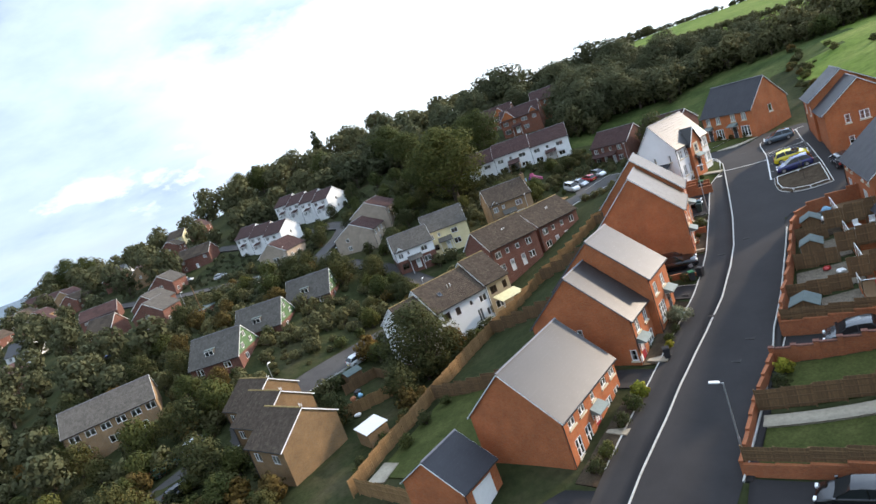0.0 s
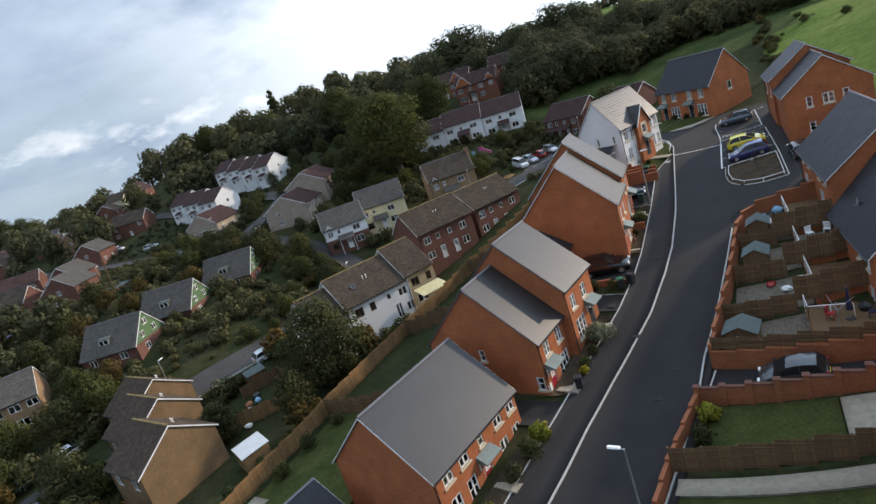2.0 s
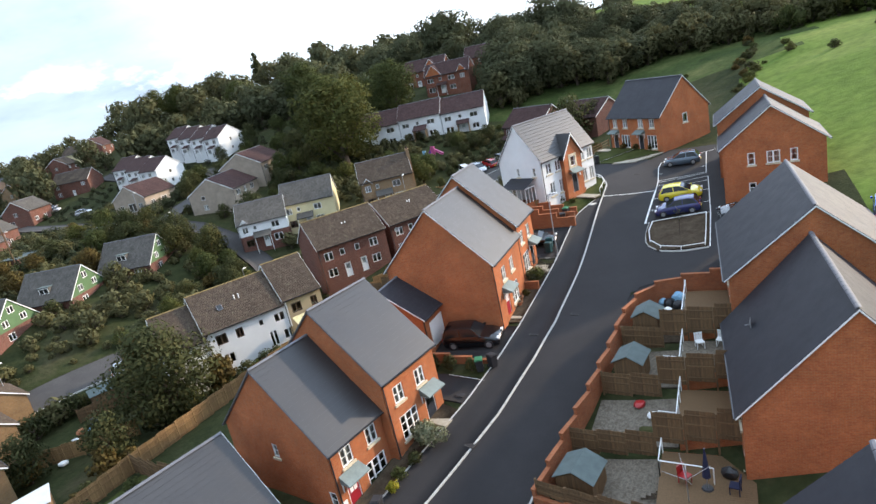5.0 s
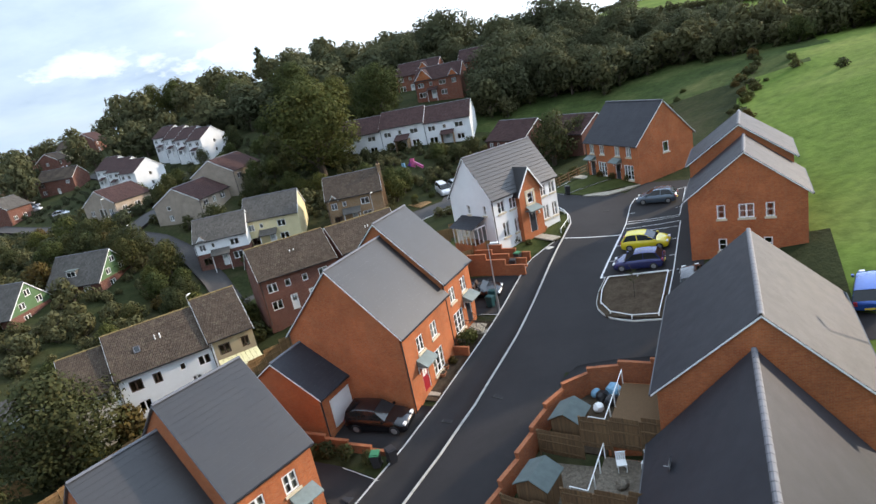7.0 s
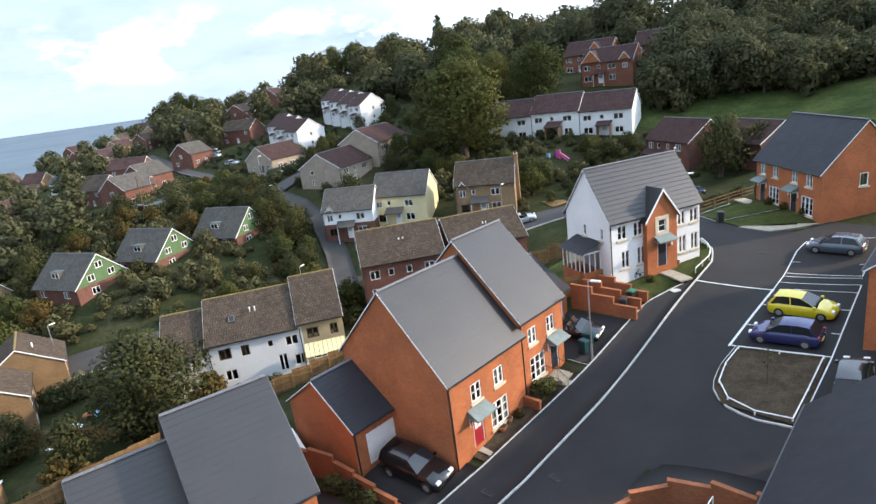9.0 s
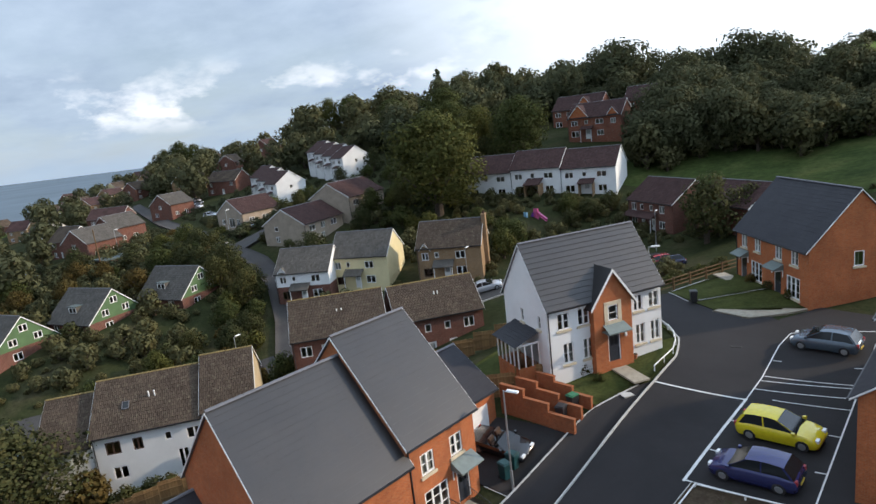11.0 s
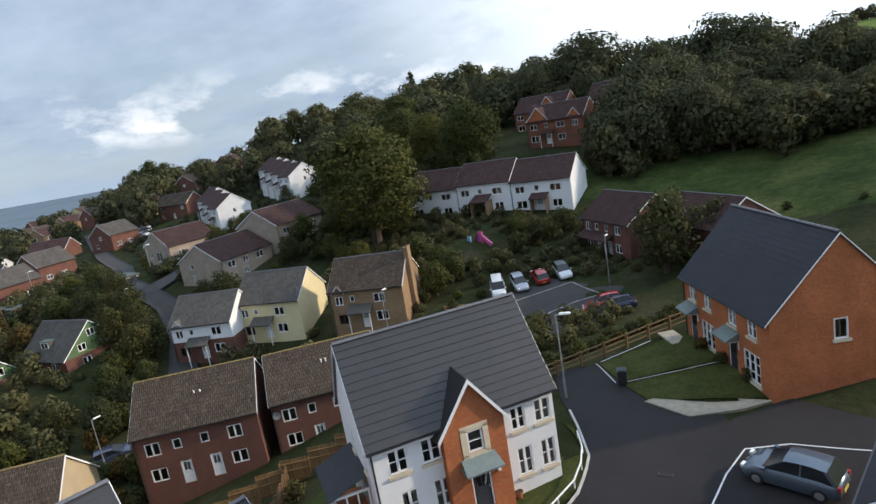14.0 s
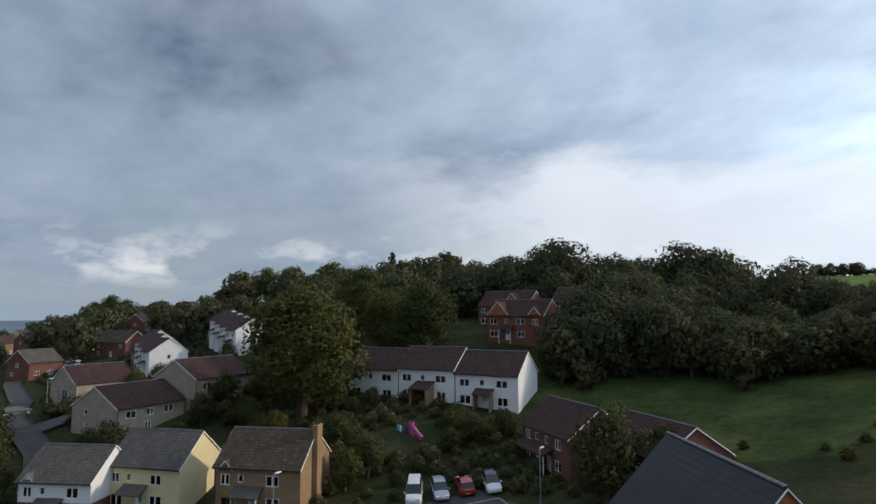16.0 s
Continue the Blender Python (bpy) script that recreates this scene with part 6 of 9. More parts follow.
BO = [("l", "w", 3.4, 3.0, 1.2, 1.1), ("l", "w", 1.6, 0.8, 1.3, 1.1), ("f", "w", 1.5, 1.0, 1.4, 1.1), ("f", "w", 5.0, 1.0, 1.4, 1.1)]
for x, y, z in ((-121.5, 24.5, 2.0), (-135.0, 34.5, 2.8), (-154.5, 56.0, 4.8)):
    gable_house("brown_brick_house", "brown brick gabled house with white bargeboards by the car park", x, y, z, 112, 9.0, 8.0, 4.3, 2.9, openings=BO, **BN)
fb = thing("flat_roofed_block", pose(-106.8, 23.4, 1.0, 0, 0, 100), "low brick block with a flat grey roof", "outbuilding")
g = Geo()
g.box(0, 7.4, 0, 4.6, -1.0, 2.7)
put("wall", g.mesh("wall", M["brick_dark"]), fb)
g = Geo()
g.box(-0.2, 7.6, -0.2, 4.8, 2.7, 2.95)
put("roof", g.mesh("roof", M["shed_roof"]), fb)
fb = thing("garage_row", pose(-99.6, 35.2, 2.6, 0, 0, 98), "row of lock-up garages with a pale flat roof", "garage")
g = Geo()
g.box(0, 8.6, 0, 5.0, -1.0, 2.2)
put("wall", g.mesh("wall", M["pebbledash"]), fb)
g = Geo()
g.box(-0.2, 8.8, -0.25, 5.2, 2.2, 2.4)
put("roof", g.mesh("roof", M["shed_roof"]), fb)
for i in range(3):
    g = Geo()
    g.box(0.3 + i * 2.8, 2.6 + i * 2.8, -0.04, 0.02, 0.0, 2.0)
    put("garage_door", g.mesh("garage_door", M["white"]), fb)
tp = thing("telegraph_pole", pose(-105.6, 22.2, ground_at(-105.6, 22.2)), "tall weathered wooden telegraph pole", "pole")
g = Geo()
g.tube((0, 0, -0.5), (0, 0, 8.5), 0.14, 0.1, 10)
put("pole", g.mesh("pole", M["wood"]), tp)

# ---- kerbs and lines ----
kerb_run(KERB_L[1:])
kerb_run(KERB_R[2:10])
kerb_run(TURN_L[:4] + [(0.2, 34.0)])
kerb_run(ISLAND)
for a, b, w in (((4.5, 24.1), (10.0, 24.6), 0.16), ((10.0, 24.7), (9.6, 16.3), 0.2), ((10.0, 24.7), (10.05, 27.5), 0.1), ((10.05, 27.5), (9.75, 32.2), 0.1), ((9.75, 32.2), (9.9, 34.4), 0.1), ((9.9, 34.4), (11.6, 35.6), 0.1), ((11.6, 35.6), (14.9, 36.3), 0.1), ((14.9, 36.3), (16.0, 36.5), 0.1), ((14.9, 36.3), (14.95, 28.1), 0.1), ((15.15, 26.6), (15.4, 16.3), 0.1), ((10.1, 26.0), (15.1, 26.6), 0.09), ((10.1, 27.1), (15.0, 27.8), 0.09), ((10.1, 27.7), (15.0, 28.2), 0.09), ((11.3, 25.1), (15.2, 25.3), 0.08), ((9.6, 16.4), (15.4, 16.4), 0.1), ((10.0, 29.9), (10.5, 30.0), 0.09), ((14.4, 30.4), (14.9, 30.5), 0.09), ((14.7, 22.5), (15.3, 22.5), 0.09), ((14.8, 19.2), (15.35, 19.2), 0.09), ((9.85, 19.2), (10.3, 19.2), 0.09), ((9.9, 22.2), (10.35, 22.2), 0.09), ((15.4, 16.3), (15.35, 9.2), 0.1)):
    stripe(a, b, w)
island = flat("planting_island", ISLAND[:1] + ISLAND[1:4], [(15.25, 16.2), (15.3, 13.5), (15.3, 11), (15.25, 9.25)], "soil", "bare soil planting bed inside the kerbed island", 0.16, "flower bed")
r = thing("knee_rail", Matrix.Translation((10, 16, 0)), "white low rail round the planting island", "rail")
pts = [(10.3, 16.0), (10.15, 14.0), (10.4, 12.1), (11.4, 10.6), (13.1, 9.75), (15.0, 9.55), (15.05, 12.5), (15.05, 16.0), (10.3, 16.0)]
for (ax, ay), (bx, by) in zip(pts, pts[1:]):
    n = max(1, round(math.hypot(bx - ax, by - ay) / 3.0))
    for i in range(n):
        t = i / n
        px_, py_ = ax + (bx - ax) * t, ay + (by - ay) * t
        g = Geo()
        g.box(px_ - 10.04, px_ - 9.96, py_ - 16.04, py_ - 15.96, ground_at(px_, py_) - 0.2, ground_at(px_, py_) + 0.34)
        put("post", g.mesh("post", M["white"]), r)
    g = Geo()
    g.tube((ax - 10, ay - 16, ground_at(ax, ay) + 0.34), (bx - 10, by - 16, ground_at(bx, by) + 0.34), 0.04, 0.04, 6)
    put("rail", g.mesh("rail", M["white"]), r)


def manhole(x, y, yaw, w=0.6, d=0.6, mat="metal", lift=0.15):
    ob = thing("manhole_cover", pose(x, y, ground_at(x, y) + lift, 0, 0, yaw), "square steel manhole cover set in a paved surface", "manhole cover", "manhole covers")
    g = Geo()
    g.box(-w / 2 - 0.06, w / 2 + 0.06, -d / 2 - 0.06, d / 2 + 0.06, -0.05, 0.008)
    put("surround", g.mesh("surround", M["kerb" if mat == "kerb" else "asphalt_old"]), ob)
    g = Geo()
    g.box(-w / 2, w / 2, -d / 2, d / 2, 0.0, 0.013)
    put("cover", g.mesh("cover", M[mat]), ob)


for x, y, yaw, l in ((3.7, 21.8, 65, 0.15), (-0.8, -8.4, 75, 0.12), (1.4, -12.6, 75, 0.14), (2.9, -1.5, 88, 0.14), (7.3, 31.2, 20, 0.07), (5.6, 1.2, 80, 0.07), (3.0, -19.5, 75, 0.07), (4.3, -16.5, 75, 0.07)):
    manhole(x, y, yaw, mat="black" if l == 0.12 else "kerb" if l == 0.15 else "asphalt", lift=l - 0.022 if l != 0.15 else 0.155)

# ---- drives, beds and lawns on the house side ----
flat("driveway", [(-15.5, -21.4), (-5.6, -22.1), (-2.6, -22.9)], [(-14.6, -18.4), (-4.9, -19.6), (-2.0, -20.1)], "asphalt", "dark asphalt drive between two brick houses", 0.11, "driveway")
flat("driveway", [(-10.5, -8.6), (-2.2, -9.0), (-0.2, -9.3)], [(-10.5, -6.0), (-2.5, -6.4), (0.55, -6.9)], "asphalt", "dark asphalt drive with a manhole cover", 0.11, "driveway")
flat("driveway", [(-5.2, -4.8), (-2.0, -4.6), (0.95, -4.6)], [(-5.2, -0.3), (-2.0, -0.3), (1.35, -0.4)], "asphalt", "dark asphalt drive before a garage", 0.11, "driveway")
flat("driveway", [(-2.9, 11.0), (0.2, 11.4), (2.05, 11.4)], [(-2.9, 16.3), (0.2, 16.8), (2.3, 16.9)], "asphalt", "dark asphalt drive beside the brick steps", 0.11, "driveway")
flat("driveway", [(-12.0, -38.6), (-8.0, -38.8), (-5.6, -39.6)], [(-11.3, -34.6), (-9.4, -33.2), (-5.3, -33.6)], "asphalt", "dark asphalt drive beside a detached house", 0.11, "driveway")
for a, b in (((0.2, 11.3), (2.0, 11.3)), ((-2.5, -6.5), (0.5, -7.0))):
    stripe(a, b, 0.06, 0.135, "kerb")
kerb_run([tuple(p) for p in offset(FOOT_L, 0.02)][2:], 0.06, 0.16, "thin pale concrete edging at the back of the footway")
bedA_l, bedA_r = [(-8.6, -32.6), (-7.0, -27.5), (-5.5, -22.6)], [(-6.5, -33.2), (-5.1, -28.0), (-3.6, -23.1)]
flat("flower_bed", bedA_l, bedA_r, "soil", "dark planted bed along a brick front", 0.1, "flower bed")
flat("flower_bed", [(-4.6, -19.1), (-3.4, -14.2), (-2.1, -9.3)], [(-2.9, -19.0), (-2.0, -14.6), (-0.55, -9.9)], "soil", "planted bed along the brick pair", 0.1, "flower bed")
flat("flower_bed", [(-0.05, 0.2), (-0.05, 5.2), (-0.05, 10.4)], [(1.45, 0.2), (1.55, 5.2), (1.95, 10.4)], "soil", "planted bed in front of the brick pair", 0.1, "flower bed")


def slabs(x, y, yaw, nx_, ny_, s=0.6, label="buff concrete paving slabs to a front door", z=None, rise=0.0):
    zz = ground_at(x, y) + 0.16 if z is None else z
    ob = tagged(thing("path", pose(x, y, zz, 0, 0, yaw), label, "path"), kind="structure")
    key = ("slab", s)
    if key not in PANELS:
        g = Geo()
        g.box(0.006, s - 0.006, 0.006, s - 0.006, -0.12, 0)
        PANELS[key] = g.mesh("slab", M["paving"])
    for i in range(nx_):
        for j in range(ny_):
            put("slab", PANELS[key], ob, Matrix.Translation((i * s, j * s, -rise * j + 0.004 * ((i * 7 + j * 3) % 3))))


slabs(-4.2, -18.6, -15, 3, 2)
slabs(-2.5, -11.2, -15, 3, 2)
slabs(0.0, 0.7, 0, 2, 3)
slabs(0.0, 8.7, 0, 3, 3)
slabs(-6.9, -27.6, -18, 3, 2)
slabs(1.2, 24.1, -28, 5, 2)
slabs(8.9, 38.0, 48, 2, 4)
slabs(2.2, 44.2, 48, 2, 4)

flat("lawn", [(-1.9, 20.6), (0.2, 24.6), (3.3, 30.9)], [(2.55, 19.9), (4.15, 23.9), (4.3, 28.2)], "lawn", "mown front lawn before the white house", 0.12, "lawn")
flat("lawn", [(3.3, 30.9), (2.2, 31.6), (0.6, 32.6)], [(4.3, 28.2), (3.4, 30.3), (1.4, 32.5)], "lawn", "mown verge round the white house", 0.12, "lawn")
flat("lawn", [(-1.4, 40.4), (0.6, 44.4), (2.3, 46.4)], [(1.5, 38.1), (4.0, 40.8), (6.2, 42.6)], "lawn", "mown front lawn of the brick pair", 0.12, "lawn")
flat("lawn", [(1.7, 37.9), (4.2, 40.5), (6.4, 42.3)], [(4.0, 36.6), (7.2, 38.2), (10.2, 39.3)], "lawn", "mown front lawn with a slabbed path", 0.12, "lawn")
flat("pavement", [(3.8, 36.4), (6.6, 35.9), (8.8, 37.6)], [(4.1, 36.9), (7.0, 37.6), (10.2, 39.2)], "paving", "pale curved paved strip before the front lawn", 0.14, "pavement")
stripe((1.6, 38.0), (6.3, 42.5), 0.08, 0.17, "kerb")
stripe((-1.6, 40.4), (1.2, 37.9), 0.1, 0.16, "kerb")
stripe((-1.4, 40.7), (0.4, 44.8), 0.1, 0.16, "paint")
flat("lawn", [(-30.5, -28.0), (-27.5, -13.8)], [(-19.0, -31.0), (-16.2, -18.4)], "lawn", "mown back garden lawn inside the timber fence", 0.1, "lawn")
flat("lawn", [(-9.6, 27.8), (-10.2, 20.6)], [(-2.6, 27.6), (-5.0, 19.4)], "lawn", "small back lawn beside the white house", 0.1, "lawn")

# the stepped brick walls beside the white house, with bins between them
brick_wall([(-2.7, 17.0), (2.75, 17.1)], 2.1, "orange brick retaining wall stepping down to the footway", 3, fall=1.1)
brick_wall([(-2.4, 18.35), (2.5, 18.35)], 1.75, "middle stepped orange brick wall between the bins", 3, fall=0.9)
brick_wall([(-1.6, 19.6), (2.5, 19.55)], 1.5, "upper stepped orange brick wall below the lawn", 3, fall=0.8)
wheelie_bin(1.4, 17.75, 10, "black", "black")
wheelie_bin(1.5, 18.95, -10, "black", "green_lid")
slabs(1.75, 17.3, 0, 1, 4)
fence([(-4.5, 17.6), (-3.2, 18.9), (-1.7, 20.4)], 1.8, "wood_new", "new close-boarded timber fence near the white house")
fence([(-15.2, 22.6), (-13.0, 25.4), (-10.6, 28.0), (-7.0, 30.6)], 1.8, "wood_new", "new close-boarded timber fence behind the white house")
fence([(-9.0, 17.0), (-10.8, 20.0), (-14.8, 22.8)], 1.5, "wood", "low timber fence behind the garage")

# walls and fences between the drives
brick_wall([(-6.4, -5.15), (0.6, -4.9)], 1.35, "low orange brick wall beside a drive, stepping down", 4, fall=0.75)
brick_wall([(0.05, 5.75), (1.5, 5.75)], 0.8, "short low brick wall between two front gardens", 1)
brick_wall([(-10.4, -6.0), (-6.5, -5.2)], 1.8, "orange brick wall at the back of a drive", 2)
FENCE_LINE = [(-31.6, -30.5), (-31.0, -24.5), (-29.9, -20), (-29.4, -15), (-27.9, -5.5), (-26.2, 1.5), (-24.2, 6.2), (-22.2, 11), (-18.6, 16.5), (-16.4, 20), (-14.9, 22.6)]
fence(FENCE_LINE, 1.8, "wood_new", "long close-boarded timber fence along the estate boundary")
fence([(-31.0, -30.2), (-24.5, -32.5), (-19.5, -34.5)], 1.8, "wood_new", "timber fence closing a back garden")
fence([(-29.2, -15.2), (-24.0, -16.6), (-16.2, -17.2)], 1.8, "wood", "weathered timber fence between back gardens")
fence([(-26.6, -0.6), (-15.5, -3.0), (-10.4, -5.8)], 1.8, "wood", "weathered timber fence between two back gardens")
fence([(-22.0, 11.2), (-10.2, 10.8)], 1.8, "wood", "timber fence behind the upper brick pair")
fence([(-45.6, -15.4), (-36.6, -9.2)], 1.8, "wood_new", "bright new timber fence of a lower garden")
fence([(-48.0, -8.0), (-45.2, -3.6), (-41.0, -5.6), (-37.6, -7.8)], 1.6, "wood", "dark old fence round a cluttered yard")

# ---- the terraced gardens on the other side ----
brick_wall([(2.7, -32.4), (3.9, -26.4), (5.7, -20.4)], 0.95, "orange brick garden wall along the footway", pitch=1.6)
brick_wall([(6.75, -16.9), (7.4, -13.6), (8.5, -9.4), (9.3, -5.4), (9.75, -2.2), (10.1, -0.7), (10.8, 0.6), (11.9, 1.6), (13.4, 2.0), (17.4, 1.9)], 1.45, "curving orange brick wall round the terraced gardens", pitch=1.9)
brick_wall([(6.75, -16.9), (11.5, -18.1), (17.0, -19.5)], 1.0, "brick base of the first garden fence", pitch=1.8, lift=0.3)
fence([(6.9, -16.75), (11.5, -17.95), (17.0, -19.35)], 0.95, "wood", "timber fence panels on a brick base", lift=1.3)
brick_wall([(5.7, -20.4), (10.5, -21.0), (16.5, -21.8)], 1.25, "stepped orange brick wall with piers beside a drive", pitch=1.5, piers=True)
fence([(4.1, -26.3), (9.5, -26.4), (16.8, -26.7)], 1.7, "wood", "timber fence between two lower gardens", lift=0.1)
brick_wall([(2.8, -32.4), (8.5, -33.4), (16.0, -34.8)], 0.9, "brick base under a garden fence", pitch=1.8)
fence([(2.9, -32.2), (8.5, -33.2), (16.0, -34.6)], 1.1, "wood", "timber fence panels above a brick base", lift=0.9)
flat("driveway", [(5.9, -20.0), (16.5, -21.4)], [(6.7, -17.2), (16.9, -19.7)], "asphalt", "dark asphalt drive between two gardens", 0.1, "driveway")
kerb_run([(6.15, -19.95), (6.85, -17.3)], 0.1, 0.14, "pale edging across the mouth of a drive")
flat("driveway", [(2.2, -38.5), (14.5, -41.5)], [(3.0, -32.8), (15.6, -35.2)], "asphalt", "dark asphalt drive at the lower gardens", 0.1, "driveway")
flat("lawn", [(6.6, -20.9), (13.2, -21.7)], [(5.0, -26.1), (13.0, -26.3)], "lawn", "small lawn inside a walled garden", 0.1, "lawn")
flat("path", [(13.3, -21.8), (16.6, -22.2)], [(13.1, -26.3), (16.6, -26.5)], "paving", "paved terrace behind a walled lawn", 0.1, "path")
flat("path", [(4.3, -26.8), (16.0, -27.1)], [(4.1, -28.0), (16.0, -28.4)], "paving", "pale paved path in a narrow garden", 0.12, "path")
flat("lawn", [(4.4, -28.2), (16.2, -28.6)], [(3.6, -31.9), (16.0, -34.2)], "lawn", "small lawn beside a paved path", 0.1, "lawn")
for x0, y0, x1, y1 in ((7.8, -12.4, 12.6, -12.95), (9.1, -8.05, 12.6, -8.6), (9.9, -3.75, 12.5, -4.05)):
    fence([(x0, y0), (x1, y1)], 1.6, "wood", "timber fence between two terraced gardens")
for x0, y0, x1, y1 in ((12.6, -12.95, 17.3, -13.4), (12.6, -8.6, 17.3, -8.9), (12.5, -4.05, 17.3, -4.5)):
    fence([(x0, y0), (x1, y1)], 1.9, "wood", "tall timber fence beside a raised deck", lift=0.75)
# raised terraces with boards, a retaining wall and a white handrail each
for y0, y1, xm, bare in ((-18.6, -13.2, 13.0, "wood"), (-12.9, -8.8, 13.8, "wood"), (-8.5, -4.4, 13.8, "gravel"), (-4.0, 1.6, 13.8, "wood")):
    zt = max(ground_at(xm, y1), ground_at(xm, y0)) + 0.55
    g = Geo()
    g.box(xm, 17.3, y0 + 0.15, y1 - 0.1, zt - 2.2, zt)
    d = thing("raised_deck", Matrix.Identity(4), "raised timber deck behind a terrace house", "deck", "raised decks")
    put("retaining_wall", g.mesh("retaining_wall", M["brick"]), d)
    k = int((y1 - y0 - 0.3) / 0.145)
    for i in range(k):
        b = Geo()
        b.box(xm - 0.03, 17.3, y0 + 0.18 + i * 0.145, y0 + 0.18 + i * 0.145 + 0.137, zt, zt + 0.03)
        put("board", b.mesh("board", M[bare]), d)
    # the rail: along the edge and, on the first deck, back across it
    ys = -15.3 if y0 < -18 else y0 + 0.2
    runs = [((xm, ys), (xm, y1 - 0.25))] + ([((xm, ys), (15.5, ys - 0.25))] if y0 < -18 else [((xm, y0 + 0.2), (xm - 0.9, y0 + 0.3))])
    rl = thing("handrail", Matrix.Translation((xm, y0, zt)), "white handrail with posts along a raised deck", "handrail", "white handrails")
    for (ax, ay), (bx, by) in runs:
        a, e = Vector((ax - xm, ay - y0, 0)), Vector((bx - xm, by - y0, 0))
        n = max(1, round((e - a).length / 1.3))
        for i in range(n + 1):
            q = Geo()
            f = a.lerp(e, i / n)
            q.box(f.x - 0.025, f.x + 0.025, f.y - 0.025, f.y + 0.025, -0.3, 0.95)
            put("post", q.mesh("post", M["white"]), rl)
        q = Geo()
        q.tube(a + Vector((0, 0, 0.95)), e + Vector((0, 0, 0.95)), 0.03, 0.03, 8)
        put("rail", q.mesh("rail", M["white"]), rl)
for x0, x1, y0, y1, mat, lab in ((7.4, 13.0, -16.2, -12.9, "gravel", "pale gravel garden floor"), (8.6, 13.7, -12.0, -8.6, "gravel", "worn garden floor with pale loose slabs"), (9.6, 13.7, -7.5, -4.3, "gravel", "worn garden floor of gravel and soil"), (10.6, 13.7, -3.3, 1.2, "soil", "bare soil garden floor")):
    flat("garden_floor", [(x0, y0), (x0 + 0.4, y1)], [(x1, y0 - 0.6), (x1, y1 - 0.4)], mat, lab, 0.08, "garden")
flat("footway", [(10.0, -0.9), (10.6, 0.9), (11.8, 1.9), (13.4, 2.3), (17.4, 2.2)], [(9.4, 0.4), (9.4, 2.6), (10.3, 4.4), (13.0, 4.8), (17.4, 4.7)], "asphalt", "dark asphalt footway round a curving garden wall", 0.07, "footway")
shed(9.75, -16.3, 80, ground_at(8.6, -15.4) + 0.05, 1.9, 2.05, 1.6, 0.5)
shed(11.55, -7.9, 82, ground_at(10.8, -7.0) + 0.05, 1.8, 1.7, 1.7, 0.45)
shed(12.2, -3.4, 84, ground_at(11.5, -2.6) + 0.05, 1.7, 1.6, 1.7, 0.45)
wheelie_bin(14.4, -18.5, 75, "black", "green_lid")

# post and rail fence, hedge and bins by the last pair
pr = thing("rail_fence", Matrix.Translation((-3.6, 37.4, 4.5)), "dark timber post and rail fence above the lower court", "fence")
prl = [(-4.4, 36.6), (-2.2, 40.8), (0.0, 45.6), (1.6, 49.0)]
pp_ = resample(prl, 8)
hz_ = heights(pp_)
for i in range(8):
    g = Geo()
    g.box(pp_[i][0] + 3.53, pp_[i][0] + 3.67, pp_[i][1] - 37.47, pp_[i][1] - 37.33, hz_[i] - 5.0, hz_[i] - 4.5 + 1.2)
    put("post", g.mesh("post", M["wood"]), pr)
    if i < 7:
        for zz in (0.35, 0.72, 1.08):
            g = Geo()
            g.tube((pp_[i][0] + 3.6, pp_[i][1] - 37.4, hz_[i] - 4.5 + zz), (pp_[i + 1][0] + 3.6, pp_[i + 1][1] - 37.4, hz_[i + 1] - 4.5 + zz), 0.055, 0.055, 5)
            put("rail", g.mesh("rail", M["wood"]), pr)
wheelie_bin(1.7, 37.9, 30)
wheelie_bin(0.95, 12.4, 80, "teal", "teal")
wheelie_bin(0.9, 13.2, 95, "teal", "teal")
wheelie_bin(0.75, -5.5, 60)
wheelie_bin(-0.1, -6.0, 20, "black", "green_lid")
wheelie_bin(-2.4, -18.4, 10)

rw = thing("white_rail", Matrix.Translation((4.2, 25, 3.8)), "white tubular guard rail at the lawn's edge", "rail")
rp = resample([(4.05, 25.2), (4.15, 28.2), (3.5, 30.1), (2.2, 31.6)], 6)
rz = heights(rp)
for i in range(6):
    g = Geo()
    g.tube((rp[i][0] - 4.2, rp[i][1] - 25, rz[i] - 3.8 - 0.2), (rp[i][0] - 4.2, rp[i][1] - 25, rz[i] - 3.8 + 0.55), 0.04, 0.04, 6)
    put("post", g.mesh("post", M["white"]), rw)
    if i < 5:
        g = Geo()
        g.tube((rp[i][0] - 4.2, rp[i][1] - 25, rz[i] - 3.25), (rp[i + 1][0] - 4.2, rp[i + 1][1] - 25, rz[i + 1] - 3.25), 0.045, 0.045, 6)
        put("rail", g.mesh("rail", M["white"]), rw)

# ---- roads of the older estate ----
LOWER = [(-78, -46), (-69, -32), (-64, -21), (-60.6, -11), (-57.0, -3), (-53.0, 5), (-48.5, 14), (-44.5, 25), (-38.0, 34.5), (-31, 43.5), (-26, 50), (-20, 57.5)]
tagged(put("road", ribbon("lower_road", offset(LOWER, 2.7), offset(LOWER, -2.7), M["asphalt_old"], 0.08)), "worn grey asphalt road through the older estate", "road", kind="structure")
tagged(put("road", ribbon("court", [(-24, 53), (-25.5, 58), (-22.5, 66)], [(-11.0, 48.0), (-9.0, 54), (-12.0, 64.5)], M["asphalt_old"], 0.085)), "worn grey asphalt parking court", "road", kind="structure")
LANE = [(-44.5, 25), (-54, 31), (-64, 36), (-74, 38.5), (-84, 39), (-96, 40), (-116, 46), (-150, 52), (-220, 68)]
